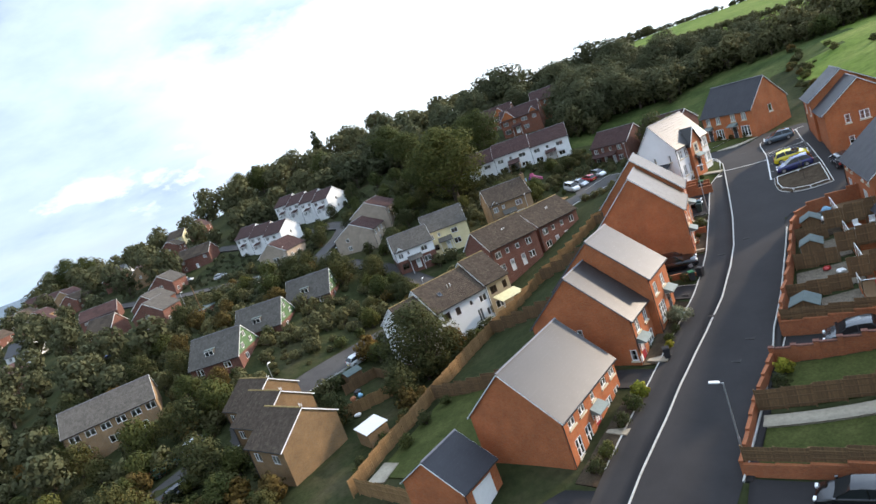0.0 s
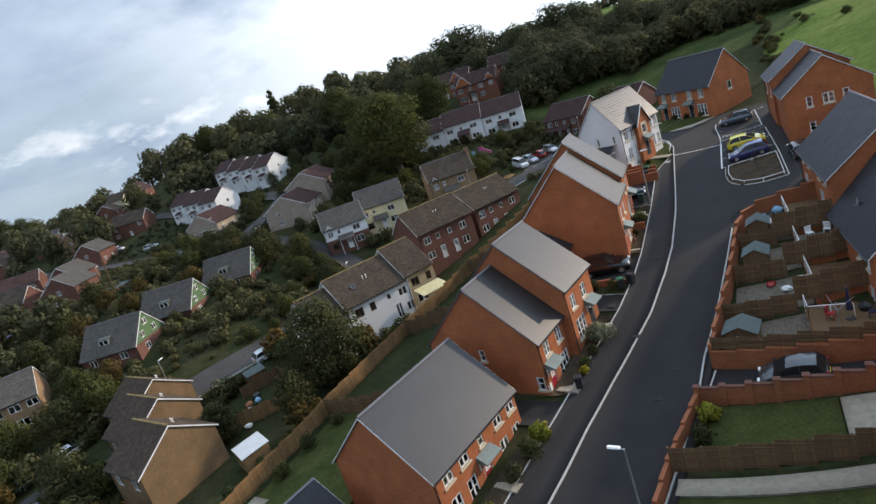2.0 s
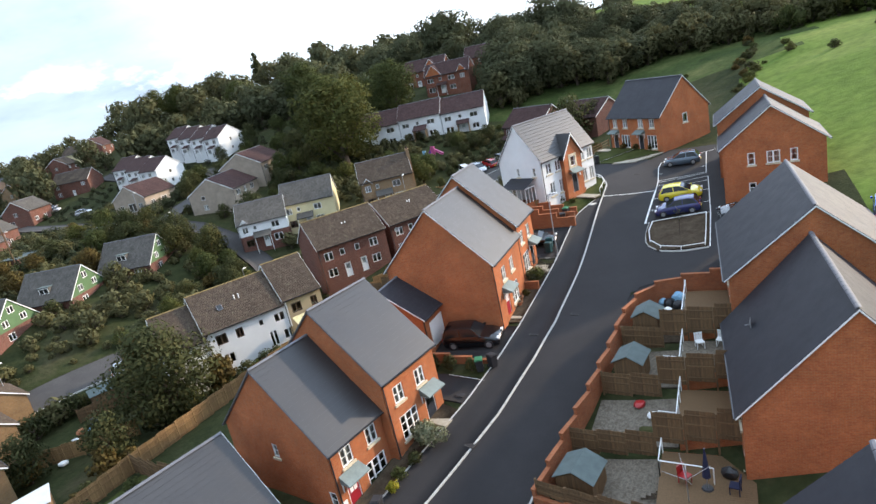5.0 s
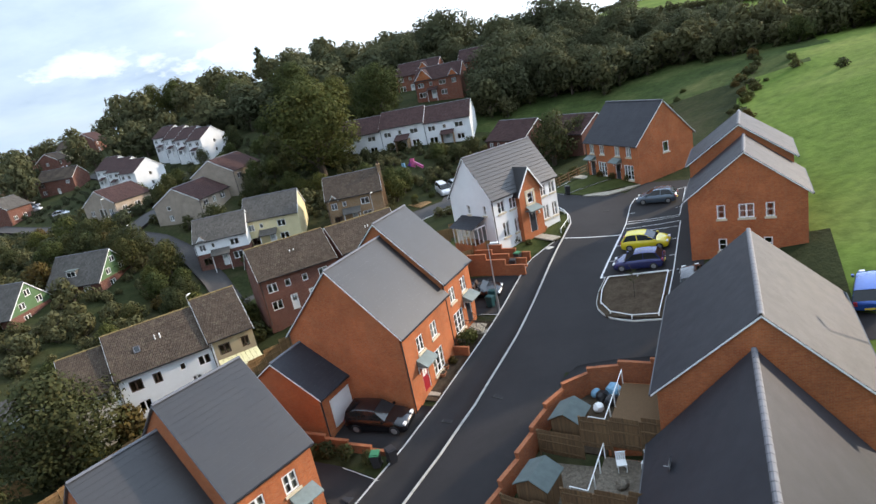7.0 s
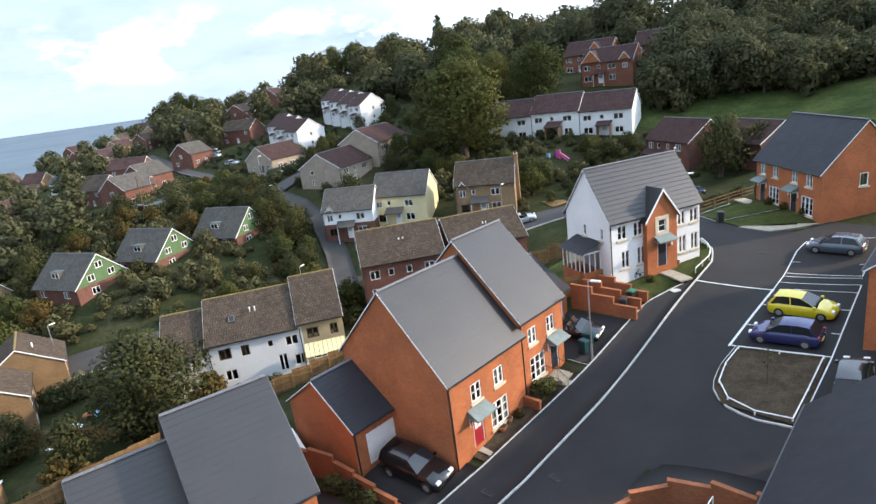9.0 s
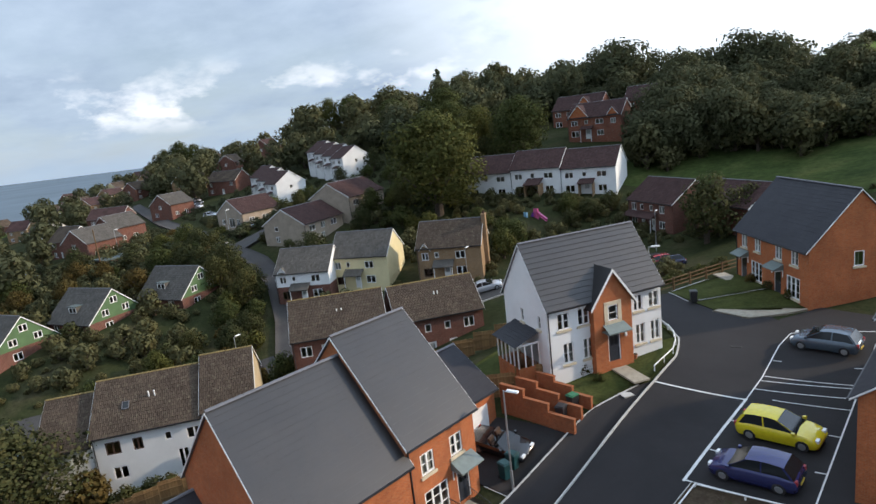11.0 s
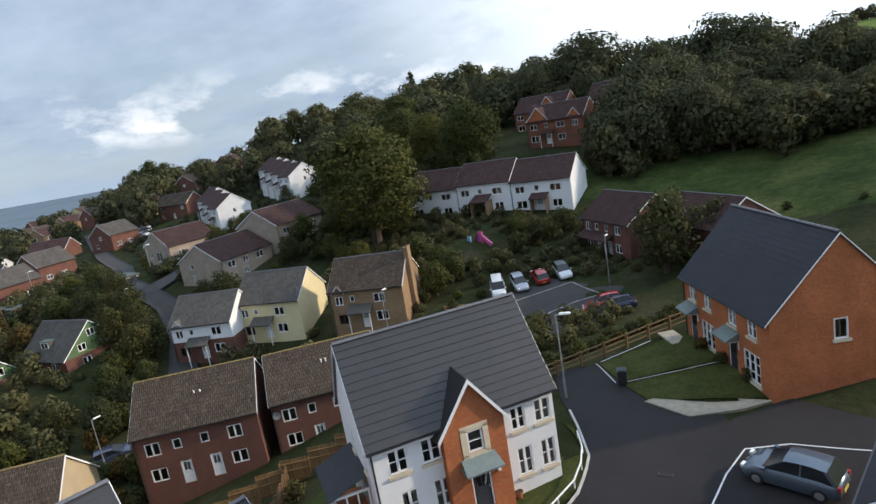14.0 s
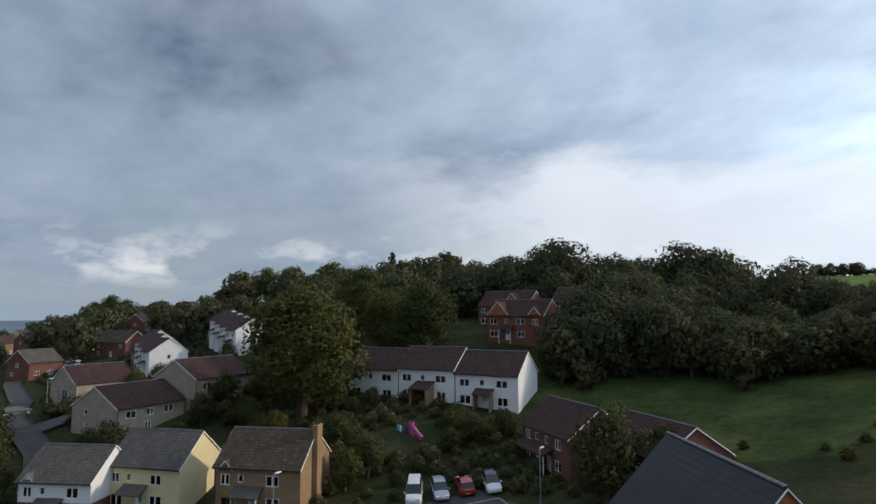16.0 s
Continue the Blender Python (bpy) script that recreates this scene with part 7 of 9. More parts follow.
tagged(put("road", ribbon("lane", offset(LANE, 1.8), offset(LANE, -1.8), M["asphalt_old"], 0.4, skirt=0.8)), "worn grey lane climbing past the pebbledashed houses", "road", kind="structure")
UPPER = [(-84, 39), (-89, 50), (-92, 62), (-96, 71), (-106, 77), (-128, 80), (-170, 92)]
tagged(put("road", ribbon("upper_lane", offset(UPPER, 2.2), offset(UPPER, -2.2), M["asphalt_old"], 0.4, skirt=0.8)), "worn grey road past the white stepped terraces", "road", kind="structure")
kerb_run([tuple(p) for p in offset(LOWER, -2.8)], 0.12, 0.14, "pale kerb stones along the lower road")
kerb_run([(-23.4, 58.1), (-21.5, 61.8), (-19.4, 65.6), (-14.1, 62.7)], 0.1, 0.11, "pale kerb stones round the court")
kerb_run([(-16.0, 52.9), (-16.6, 56.5), (-15.6, 59.8), (-14.0, 61.9)], 0.1, 0.11, "curved pale kerb stones in the court")

# ---- entrances of the upper brick pair ----
def steps(x, y, z, yaw, n, w, label):
    ob = thing("entrance_steps", pose(x, y, z, 0, 0, yaw), label, "steps", "entrance steps")
    for i in range(n):
        g = Geo()
        g.box(0, w, i * 0.28, i * 0.28 + 0.3, -1.2, -0.17 * i)
        put("step", g.mesh("step", M["paving"]), ob)
    return ob


def railing(x, y, z, yaw, length, drop, label="black metal railing beside the entrance steps"):
    ob = thing("railing", pose(x, y, z, 0, 0, yaw), label, "railing", "entrance railings")
    n = max(3, int(length / 0.13))
    for i in range(n + 1):
        t = i / n
        g = Geo()
        r = 0.022 if i in (0, n) else 0.011
        g.tube((length * t, 0, -drop * t - 0.1), (length * t, 0, -drop * t + 0.92), r, r, 5)
        put("baluster", g.mesh("baluster", M["black"]), ob)
    for h in (0.15, 0.9):
        g = Geo()
        g.tube((0, 0, h), (length, 0, h - drop), 0.022, 0.022, 6)
        put("rail", g.mesh("rail", M["black"]), ob)


zc = 1.25
ob = thing("entrance_landing", pose(-0.05, 8.55, zc), "pale concrete landing before a dark front door", "landing")
g = Geo()
g.box(0, 1.15, 0, 1.5, -1.3, 0.0)
put("slab", g.mesh("slab", M["paving"]), ob)
steps(1.1, 10.0, zc - 0.02, -90, 3, 1.4, "pale concrete steps down to the footway")
railing(0.02, 8.6, zc, 0, 1.1, 0.0)
railing(1.12, 8.6, zc, 0, 0.75, 0.5)
railing(0.02, 10.1, zc, 0, 1.9, 0.55)
railing(0.05, 5.9, 0.95, 0, 1.2, 0.0, "black metal railing above a planted bed")


def meter_box(x, y, z, yaw):
    ob = thing("meter_box", pose(x, y, z, 0, 0, yaw), "white plastic meter box on a brick front", "meter box", "meter boxes")
    g = Geo()
    g.box(0, 0.45, -0.07, 0.0, 0, 0.6)
    put("housing", g.mesh("housing", M["white"]), ob)
    g = Geo()
    g.box(0.03, 0.42, -0.085, -0.07, 0.03, 0.57)
    put("lid", g.mesh("lid", M["white"]), ob)


meter_box(-0.1, 0.25, 0.55, 90)
meter_box(-0.1, 9.95, 1.9, 90)
meter_box(-4.6, -18.9, -3.0, 75)
meter_box(5.9, 43.5, 5.5, -42.2)
meter_box(6.9, 42.6, 5.5, -42.2)


def flower_pot(x, y, z, r, h, label="terracotta flower pot beside a front window", mat="terracotta"):
    ob = thing("flower_pot", pose(x, y, z), label, "flower pot", "flower pots")
    g = Geo()
    g.tube((0, 0, 0), (0, 0, h), r * 0.7, r, 14)
    g.tube((0, 0, h - 0.05), (0, 0, h), r * 1.08, r * 1.08, 14)
    put("pot", g.mesh("pot", M[mat]), ob)
    g = Geo()
    g.tube((0, 0, h - 0.03), (0, 0, h + 0.005), r * 0.9, r * 0.9, 14)
    put("soil", g.mesh("soil", M["soil"]), ob)


flower_pot(0.45, 3.0, ground_at(0.45, 3.0) + 0.1, 0.3, 0.3)
flower_pot(0.35, 3.9, ground_at(0.35, 3.9) + 0.1, 0.22, 0.3)
flower_pot(2.2, 26.1, ground_at(2.2, 26.1) + 0.12, 0.2, 0.35)

# ---- clutter in the terraced gardens ----
crnd = random.Random(8)


def heap(x, y, r, h, mat, name, label, category, z=None):
    """A slumped bag or heap: a ball pressed flat and crumpled."""
    ob = thing(name, pose(x, y, ground_at(x, y) + 0.08 if z is None else z, 0, 0, crnd.uniform(0, 360)), label, category, name + "s")
    bm = bmesh.new()
    bmesh.ops.create_icosphere(bm, subdivisions=2, radius=1.0)
    for v in bm.verts:
        k = 1 + 0.22 * noise.noise(v.co * 2.3 + Vector((x, y, 0)))
        v.co = Vector((v.co.x * r * k, v.co.y * r * 0.8 * k, max(0, v.co.z * 0.75 + 0.45) * h * k))
    part("sack", bm, M[mat], ob)


def deck_top(y0, y1, xm=13.8):
    return max(ground_at(xm, y1), ground_at(xm, y0)) + 0.58


for x, y, r, h, mt, nm, lab, cat, z in (
    (12.7, 0.6, 0.5, 0.55, "bag", "rubbish_bag", "full black rubbish bag in a garden corner", "rubbish bag", None), (13.3, 1.1, 0.5, 0.6, "sky", "rubbish_bag", "pale blue tarpaulin bundle in a garden corner", "bundle", None), (13.3, 0.2, 0.45, 0.5, "bag", "rubbish_bag", "full black rubbish bag in a garden corner", "rubbish bag", None), (12.6, -0.3, 0.4, 0.4, "white", "rubbish_bag", "white plastic sack in a garden corner", "sack", None), (12.2, 1.0, 0.35, 0.4, "sky", "rubbish_bag", "pale blue plastic bundle by a brick wall", "bundle", None),
    (15.9, -8.2, 0.5, 0.5, "bag", "rubbish_bag", "black rubbish bag on a raised terrace", "rubbish bag", deck_top(-8.5, -4.4)), (16.5, -7.6, 0.45, 0.6, "sky", "rubbish_bag", "blue sack on a raised terrace", "sack", deck_top(-8.5, -4.4)), (15.0, -6.6, 0.4, 0.35, "gravel", "rubbish_bag", "grey rubble sack on a raised terrace", "sack", deck_top(-8.5, -4.4)),
    (11.4, -9.3, 0.4, 0.3, "red_plastic", "sand_pit", "red plastic sand pit in a small garden", "toy", None), (16.2, -14.9, 0.4, 0.5, "bag", "rubbish_bag", "black rubbish bag on a timber deck", "rubbish bag", deck_top(-18.6, -13.2, 13.0)), (12.0, -11.4, 0.5, 0.3, "leaf_dark", "weed_clump", "clump of weeds on a garden floor", "weeds", None), (12.3, -10.3, 0.4, 0.3, "white", "rubble_heap", "small pale rubble heap on loose slabs", "rubble", None)):
    heap(x, y, r, h, mt, nm, lab, cat, z)
# a closed parasol, chairs and a barbecue on the first deck
zd = deck_top(-18.6, -13.2, 13.0)
ob = thing("parasol", pose(15.2, -15.9, zd), "closed navy blue garden parasol on a deck", "parasol")
g = Geo()
g.tube((0, 0, 0), (0, 0, 2.3), 0.025, 0.025, 8)
put("pole", g.mesh("pole", M["metal"]), ob)
g = Geo()
g.tube((0, 0, 0.7), (0, 0, 1.0), 0.2, 0.17, 10)
g.tube((0, 0, 1.0), (0, 0, 2.25), 0.17, 0.03, 10)
put("canopy", g.mesh("canopy", M["navy"]), ob)
g = Geo()
g.tube((0, 0, 0), (0, 0, 0.08), 0.28, 0.24, 12)
put("base", g.mesh("base", M["black"]), ob)


def garden_chair(x, y, z, yaw, mat, label):
    ob = thing("garden_chair", pose(x, y, z, 0, 0, yaw), label, "chair", "garden chairs")
    g = Geo()
    g.box(-0.24, 0.24, -0.24, 0.24, 0.4, 0.45)
    put("seat", g.mesh("seat", M[mat]), ob)
    g = Geo()
    for i in range(5):
        g.box(-0.24 + i * 0.1, -0.16 + i * 0.1, 0.22, 0.26, 0.45, 0.92)
    g.box(-0.25, 0.25, 0.215, 0.265, 0.86, 0.93)
    put("backrest", g.mesh("backrest", M[mat]), ob)["kind"] = "stuff"
    for sx in (-1, 1):
        for sy in (-1, 1):
            q = Geo()
            q.box(sx * 0.21 - 0.02, sx * 0.21 + 0.02, sy * 0.21 - 0.02, sy * 0.21 + 0.02, 0, 0.4)
            put("leg", q.mesh("leg", M[mat]), ob)


z2 = deck_top(-8.5, -4.4)
garden_chair(14.8, -5.4, z2, 20, "white", "white plastic garden chair on a deck")
garden_chair(16.0, -5.1, z2, -15, "white", "white plastic garden chair on a deck")
garden_chair(14.2, -15.6, zd, 60, "red_plastic", "red plastic garden chair on a deck")
garden_chair(16.4, -16.0, zd, -100, "navy", "dark blue garden chair on a deck")
ob = thing("rotary_dryer", pose(14.4, -16.9, zd), "grey metal rotary clothes dryer, half folded", "clothes dryer")
g = Geo()
g.tube((0, 0, 0), (0, 0, 1.8), 0.025, 0.02, 8)
put("pole", g.mesh("pole", M["metal"]), ob)
for i in range(4):
    g = Geo()
    an = i * 1.57 + 0.3
    g.tube((0, 0, 1.2), (1.1 * math.cos(an), 1.1 * math.sin(an), 1.85), 0.014, 0.012, 5)
    put("arm", g.mesh("arm", M["metal"]), ob)
# stone steps up to the decks
for x, y in ((12.1, -15.2), (12.9, -10.6), (12.9, -6.6)):
    ob = thing("garden_steps", pose(x, y, ground_at(x, y) + 0.05, 0, 0, -90), "rough stone steps up to a raised deck", "steps", "garden steps")
    for i in range(4):
        g = Geo()
        g.box(-0.6, 0.6, -0.1 + i * 0.26, 0.95, i * 0.17 - 0.1, i * 0.17 + 0.06)
        put("step", g.mesh("step", M["gravel"]), ob)
# white sheet roof between the garage and the fence, a store behind the drive
ob = thing("lean_to_store", pose(-9.4, -7.2, ground_at(-9.0, -7.0), 0, 0, 75), "white flat-roofed store beside a garage", "store")
g = Geo()
g.box(0.1, 1.7, 0.1, 2.6, -0.5, 1.9)
put("wall", g.mesh("wall", M["wood"]), ob)
g = Geo()
g.poly([(0, 0, 1.92), (1.8, 0, 1.92), (1.8, 2.7, 2.2), (0, 2.7, 2.2)])
g.poly([(0, 0, 1.86), (0, 2.7, 2.14), (1.8, 2.7, 2.14), (1.8, 0, 1.86)])
g.poly([(0, 0, 1.86), (1.8, 0, 1.86), (1.8, 0, 1.92), (0, 0, 1.92)])
g.poly([(1.8, 0, 1.86), (1.8, 2.7, 2.14), (1.8, 2.7, 2.2), (1.8, 0, 1.92)])
put("roof", g.mesh("roof", M["white"]), ob)

# ---- back gardens and yards of the lower side ----
# a narrow glazed lean-to beside a brick gable
lt = thing("garden_lean_to", pose(-11.6, -18.9, ground_at(-13.6, -18.9), 0, 0, 165), "narrow timber lean-to with blue-grey glazed roof panels", "lean-to")
g = Geo()
for i in range(34):
    g.box(i * 0.135, i * 0.135 + 0.128, 1.5, 1.53, 0, 1.75)
for i in range(11):
    for xx in (0.0, 4.57):
        g.box(xx - 0.015, xx + 0.015, i * 0.136, i * 0.136 + 0.13, 0, 2.1 - 0.035 * i)
put("cladding", g.mesh("cladding", M["wood"]), lt)["kind"] = "stuff"
for i in range(3):
    g, u = Geo(), 0.04 + i * 1.53
    g.poly([(u, -0.05, 2.16), (u + 1.43, -0.05, 2.16), (u + 1.43, 1.6, 1.76), (u, 1.6, 1.76)])
    g.poly([(u, 1.6, 1.72), (u + 1.43, 1.6, 1.72), (u + 1.43, -0.05, 2.12), (u, -0.05, 2.12)])
    pane = put("roof_panel", g.mesh("roof_panel", M["lean_glass"]), lt)
    for k in range(5):
        g = Geo()
        uu = u + k * 0.345
        g.poly([(uu, -0.05, 2.18), (uu + 0.05, -0.05, 2.18), (uu + 0.05, 1.6, 1.78), (uu, 1.6, 1.78)])
        g.poly([(uu, 1.6, 1.78), (uu + 0.05, 1.6, 1.78), (uu + 0.05, 1.6, 1.73), (uu, 1.6, 1.73)])
        put("glazing_bar", g.mesh("glazing_bar", M["wood"]), pane)
flat("patio", [(-31.0, -28.8), (-30.4, -26.0)], [(-28.6, -29.2), (-28.2, -26.6)], "paving", "small pale paved patio inside the fence corner", 0.13, "patio")
shed(-48.4, -5.8, 65, ground_at(-47.2, -4.6), 2.4, 2.0, 1.7, 0.5, "wood", "shed_roof", "old timber shed with a grey felt roof in a yard")
for x, y, t in ((-43.2, -12.0, 20), (-42.4, -11.2, 130), (-44.0, -11.3, 250)):
    garden_chair(x, y, ground_at(x, y) + 0.05, t, "white", "white plastic garden chair in a cluttered yard")
tb = thing("garden_table", pose(-43.2, -11.2, ground_at(-43.2, -11.2) + 0.02, 0, 0, 20), "white plastic garden table in a cluttered yard", "table")
g = Geo()
g.box(-0.6, 0.6, -0.45, 0.45, 0.68, 0.73)
put("tabletop", g.mesh("tabletop", M["white"]), tb)
for sx in (-1, 1):
    for sy in (-1, 1):
        g = Geo()
        g.box(sx * 0.52 - 0.03, sx * 0.52 + 0.03, sy * 0.37 - 0.03, sy * 0.37 + 0.03, 0, 0.68)
        put("leg", g.mesh("leg", M["white"]), tb)
for x, y, r, h, mt, lab in ((-46.0, -7.8, 0.6, 0.5, "bag", "black tarpaulin heap in a cluttered yard"), (-44.9, -8.8, 0.5, 0.45, "sky", "pale blue tarpaulin heap in a cluttered yard"), (-42.0, -14.0, 0.5, 0.35, "white", "white sack in a cluttered yard"), (-45.6, -9.6, 0.45, 0.5, "terracotta", "rust brown heap in a cluttered yard")):
    heap(x, y, r, h, mt, "rubbish_bag", lab, "rubbish")
# timber lying beside the tan house above the court
for i in range(6):
    tm = thing("timber_plank", pose(-29.4 + 0.5 * i, 55.6 - 0.35 * i, ground_at(-28.5, 54.8) + 0.12 + 0.02 * (i % 3), 0, 0, 35 + 9 * i), "long pale timber plank lying on bare ground", "timber", "stacked timber")
    g = Geo()
    g.box(-1.6, 1.6, -0.12, 0.12, 0, 0.06)
    put("plank", g.mesh("plank", M["wood_new"]), tm)


def dish(x, y, z, turn, label="grey satellite dish on a house wall"):
    ob = thing("satellite_dish", pose(x, y, z, 0, 0, turn), label, "satellite dish", "satellite dishes")
    g = Geo()
    n = 14
    for i in range(n):
        a0, a1 = i * 6.2832 / n, (i + 1) * 6.2832 / n
        g.poly([(0, -0.2, 0), (0.32 * math.cos(a0), -0.28, 0.36 * math.sin(a0)), (0.32 * math.cos(a1), -0.28, 0.36 * math.sin(a1))])
        g.poly([(0, -0.19, 0), (0.32 * math.cos(a1), -0.27, 0.36 * math.sin(a1)), (0.32 * math.cos(a0), -0.27, 0.36 * math.sin(a0))])
    put("reflector", g.mesh("reflector", M["metal"]), ob)
    g = Geo()
    g.tube((0, 0.02, -0.1), (0, -0.2, -0.1), 0.02, 0.02, 6)
    g.tube((0, -0.2, -0.2), (0, -0.55, -0.12), 0.012, 0.012, 6)
    put("arm", g.mesh("arm", M["metal"]), ob)


dish(-24.9, 27.9, 1.2, 56)
dish(17.35, -8.6, 4.0, 90)
dish(17.35, 2.6, 5.6, 90)

# ---- the white house's bay, lean-to and plinth ----
def house_frame(x, y, z, yaw):
    return pose(x, y, z, 0, 0, yaw)


DM = house_frame(-0.75, 19.95, 4.5, 65.5)
bay = thing("front_bay", DM, "orange brick gabled entrance bay of the white house", "bay")
g = Geo()
bx0, bx1, bp, be, ba = 3.35, 6.45, 0.5, 4.5, 6.6
wall_panel(g, (bx0, -bp, 0), (1, 0, 0), (0, 1, 0), bx1 - bx0, -1.5, be, [(1.05, 2.05, 0.1, 2.2), (1.15, 1.95, 3.05, 4.15)])
mid = (bx0 + bx1) / 2
g.poly([(bx0, -bp, be), (bx1, -bp, be), (mid, -bp, ba)], [(0, be), (bx1 - bx0, be), (mid - bx0, ba)])
for xx, fl in ((bx0, -1), (bx1, 1)):
    q = [(xx, -bp, -1.5), (xx, 0.05, -1.5), (xx, 0.05, be), (xx, -bp, be)]
    g.poly(q if fl > 0 else q[::-1])
put("wall", g.mesh("wall", M["brick"]), bay)
back = Geo()
back.box(bx0 + 0.05, bx1 - 0.05, -0.02, 0.06, 0, be)
put("inner_wall", back.mesh("inner_wall", M["inside"]), bay)
slope_b = math.atan2(ba - be, mid - bx0)
rf = Geo()
zov = be - 0.3 * math.tan(slope_b)
for s in (0, 1):
    xe = bx0 - 0.3 if s == 0 else bx1 + 0.3
    yb_e, yb_r = 0.25, 1.9
    q = [Vector((xe, -bp - 0.2, zov + 0.1)), Vector((xe, yb_e, zov + 0.1)), Vector((mid, yb_r, ba + 0.1)), Vector((mid, -bp - 0.2, ba + 0.1))]
    rf.poly(q if s == 1 else q[::-1])
    dn = Vector((0, 0, -0.12))
    rf.poly([p + dn for p in (q[::-1] if s == 1 else q)])
    rf.poly([q[0] + dn, q[0], q[3], q[3] + dn])
    rf.poly([q[0], q[0] + dn, q[1] + dn, q[1]])
put("roof", rf.mesh("roof", M["slate"]), bay)
for s in (0, 1):
    xe = bx0 - 0.3 if s == 0 else bx1 + 0.3
    bb = Geo()
    for yy in (-bp - 0.24, -bp - 0.2):
        bb.poly([(xe, yy, zov - 0.12), (mid, yy, ba - 0.1), (mid, yy, ba + 0.13), (xe, yy, zov + 0.12)])
    bb.poly([(xe, -bp - 0.24, zov + 0.12), (mid, -bp - 0.24, ba + 0.13), (mid, -bp - 0.2, ba + 0.13), (xe, -bp - 0.2, zov + 0.12)])
    put("bargeboard", bb.mesh("bargeboard", M["white"]), bay)
st = Geo()
for x0, x1, z0, z1 in ((4.2, 4.48, 2.9, 4.3), (5.32, 5.6, 2.9, 4.3), (4.2, 5.6, 4.16, 4.42), (4.2, 5.6, 2.78, 3.04)):
    st.box(x0, x1, -bp - 0.03, -bp + 0.05, z0, z1)
put("stone_surround", st.mesh("stone_surround", M["stone"]), bay)
window_part(bay, Matrix.Translation((bx0 + 1.15, -bp, 3.05)), 0.8, 1.1, bars=0, cross=1)
door_part(bay, Matrix.Translation((bx0 + 1.05, -bp, 0.1)), 1.0, 2.1, M["door_dark"], "dark front door with long panes")
cn = Geo()
cn.poly([(3.95, -bp - 0.8, 2.45), (5.85, -bp - 0.8, 2.45), (5.75, -bp, 2.85), (4.05, -bp, 2.85)])
cn.box(3.95, 5.85, -bp - 0.8, -bp, 2.36, 2.45)
put("door_canopy", cn.mesh("door_canopy", M["lead"]), bay)
wl_ = Geo()
wl_.box(5.75, 5.9, -bp - 0.12, -bp, 1.75, 2.0)
put("wall_lamp", wl_.mesh("wall_lamp", M["white"]), bay)
lean = thing("lean_to", DM, "small glazed lean-to with slate roof on the white gable", "lean-to")
g = Geo()
g.box(-1.7, -0.03, 1.2, 4.3, -1.0, 0.55)
put("base_wall", g.mesh("base_wall", M["brick"]), lean)
g = Geo()
for i in range(6):
    yy = 1.2 + i * 0.6
    g.box(-1.7, -1.62, yy, yy + 0.09, 0.55, 2.15)
for i in range(4):
    xx = -1.7 + i * 0.53
    g.box(xx, xx + 0.08, 1.2, 1.28, 0.55, 2.15)
g.box(-1.72, -1.6, 1.18, 4.3, 2.1, 2.2)
g.box(-1.72, -0.03, 1.18, 1.3, 2.1, 2.2)
put("frame", g.mesh("frame", M["white"]), lean)
g = Geo()
g.poly([(-1.66, 4.3, 0.55), (-1.66, 1.24, 0.55), (-1.66, 1.24, 2.1), (-1.66, 4.3, 2.1)])
g.poly([(-1.66, 1.24, 0.55), (-0.03, 1.24, 0.55), (-0.03, 1.24, 2.1), (-1.66, 1.24, 2.1)])
put("pane", g.mesh("pane", M["glass"]), lean)
g = Geo()
sl = math.atan2(0.75, 1.9)
me = tiles("roof", M["slate_blue"], 0, 3.5, 2.1, (0, -1, 0), (math.cos(sl), 0, math.sin(sl)), (-math.sin(sl), 0, math.cos(sl)), (-1.95, 4.5, 2.2), 0.3, 0.3)
put("roof", me, lean)["kind"] = "stuff"

# ---- garages ----
def garage(x, y, z, yaw, W, D, EH, rise, label, mat="slate_blue", door=True):
    ob = gable_house("garage", label, x, y, z, yaw, W, D, EH, rise, M["brick"], M[mat], [], deep=2.0, category="garage", group="brick garages", gutter=True)
    if door:
        gd = put("garage_door", None, ob, None, "white up-and-over garage door")
        for i in range(7):
            g = Geo()
            g.box(W / 2 - 1.2, W / 2 + 1.2, -0.05, -0.005, 0.02 + i * 0.3, 0.31 + i * 0.3)
            put("door_panel", g.mesh("door_panel", M["white"]), gd)
    return ob


garage(-4.85, -4.55, -0.25, 90, 4.3, 6.6, 3.0, 2.3, "brick garage with white door under a slate roof")
garage(-2.75, 12.3, 1.9, 90, 4.0, 6.6, 3.0, 2.2, "brick garage with white door beside the drive")
garage(-16.0, -35.9, -5.9, 75, 4.3, 6.4, 2.8, 2.1, "brick garage behind a detached brick house")
gw = thing("greenhouse", pose(-14.6, -13.4, ground_at(-14.6, -13.4), 0, 0, 75), "small metal framed greenhouse in a back garden", "greenhouse")
g = Geo()
for i in range(5):
    for yy in (0, 1.9):
        g.box(i * 0.7 - 0.02, i * 0.7 + 0.02, yy - 0.02, yy + 0.02, 0, 1.6)
    g.tube((i * 0.7, 0, 1.6), (i * 0.7, 0.95, 2.1), 0.02, 0.02, 5)
    g.tube((i * 0.7, 1.9, 1.6), (i * 0.7, 0.95, 2.1), 0.02, 0.02, 5)
put("frame", g.mesh("frame", M["metal"]), gw)
g = Geo()
g.poly([(0, 0, 0), (2.8, 0, 0), (2.8, 0, 1.6), (0, 0, 1.6)])
g.poly([(0, 0, 1.6), (2.8, 0, 1.6), (2.8, 0.95, 2.1), (0, 0.95, 2.1)])
g.poly([(2.8, 1.9, 1.6), (0, 1.9, 1.6), (0, 0.95, 2.1), (2.8, 0.95, 2.1)])
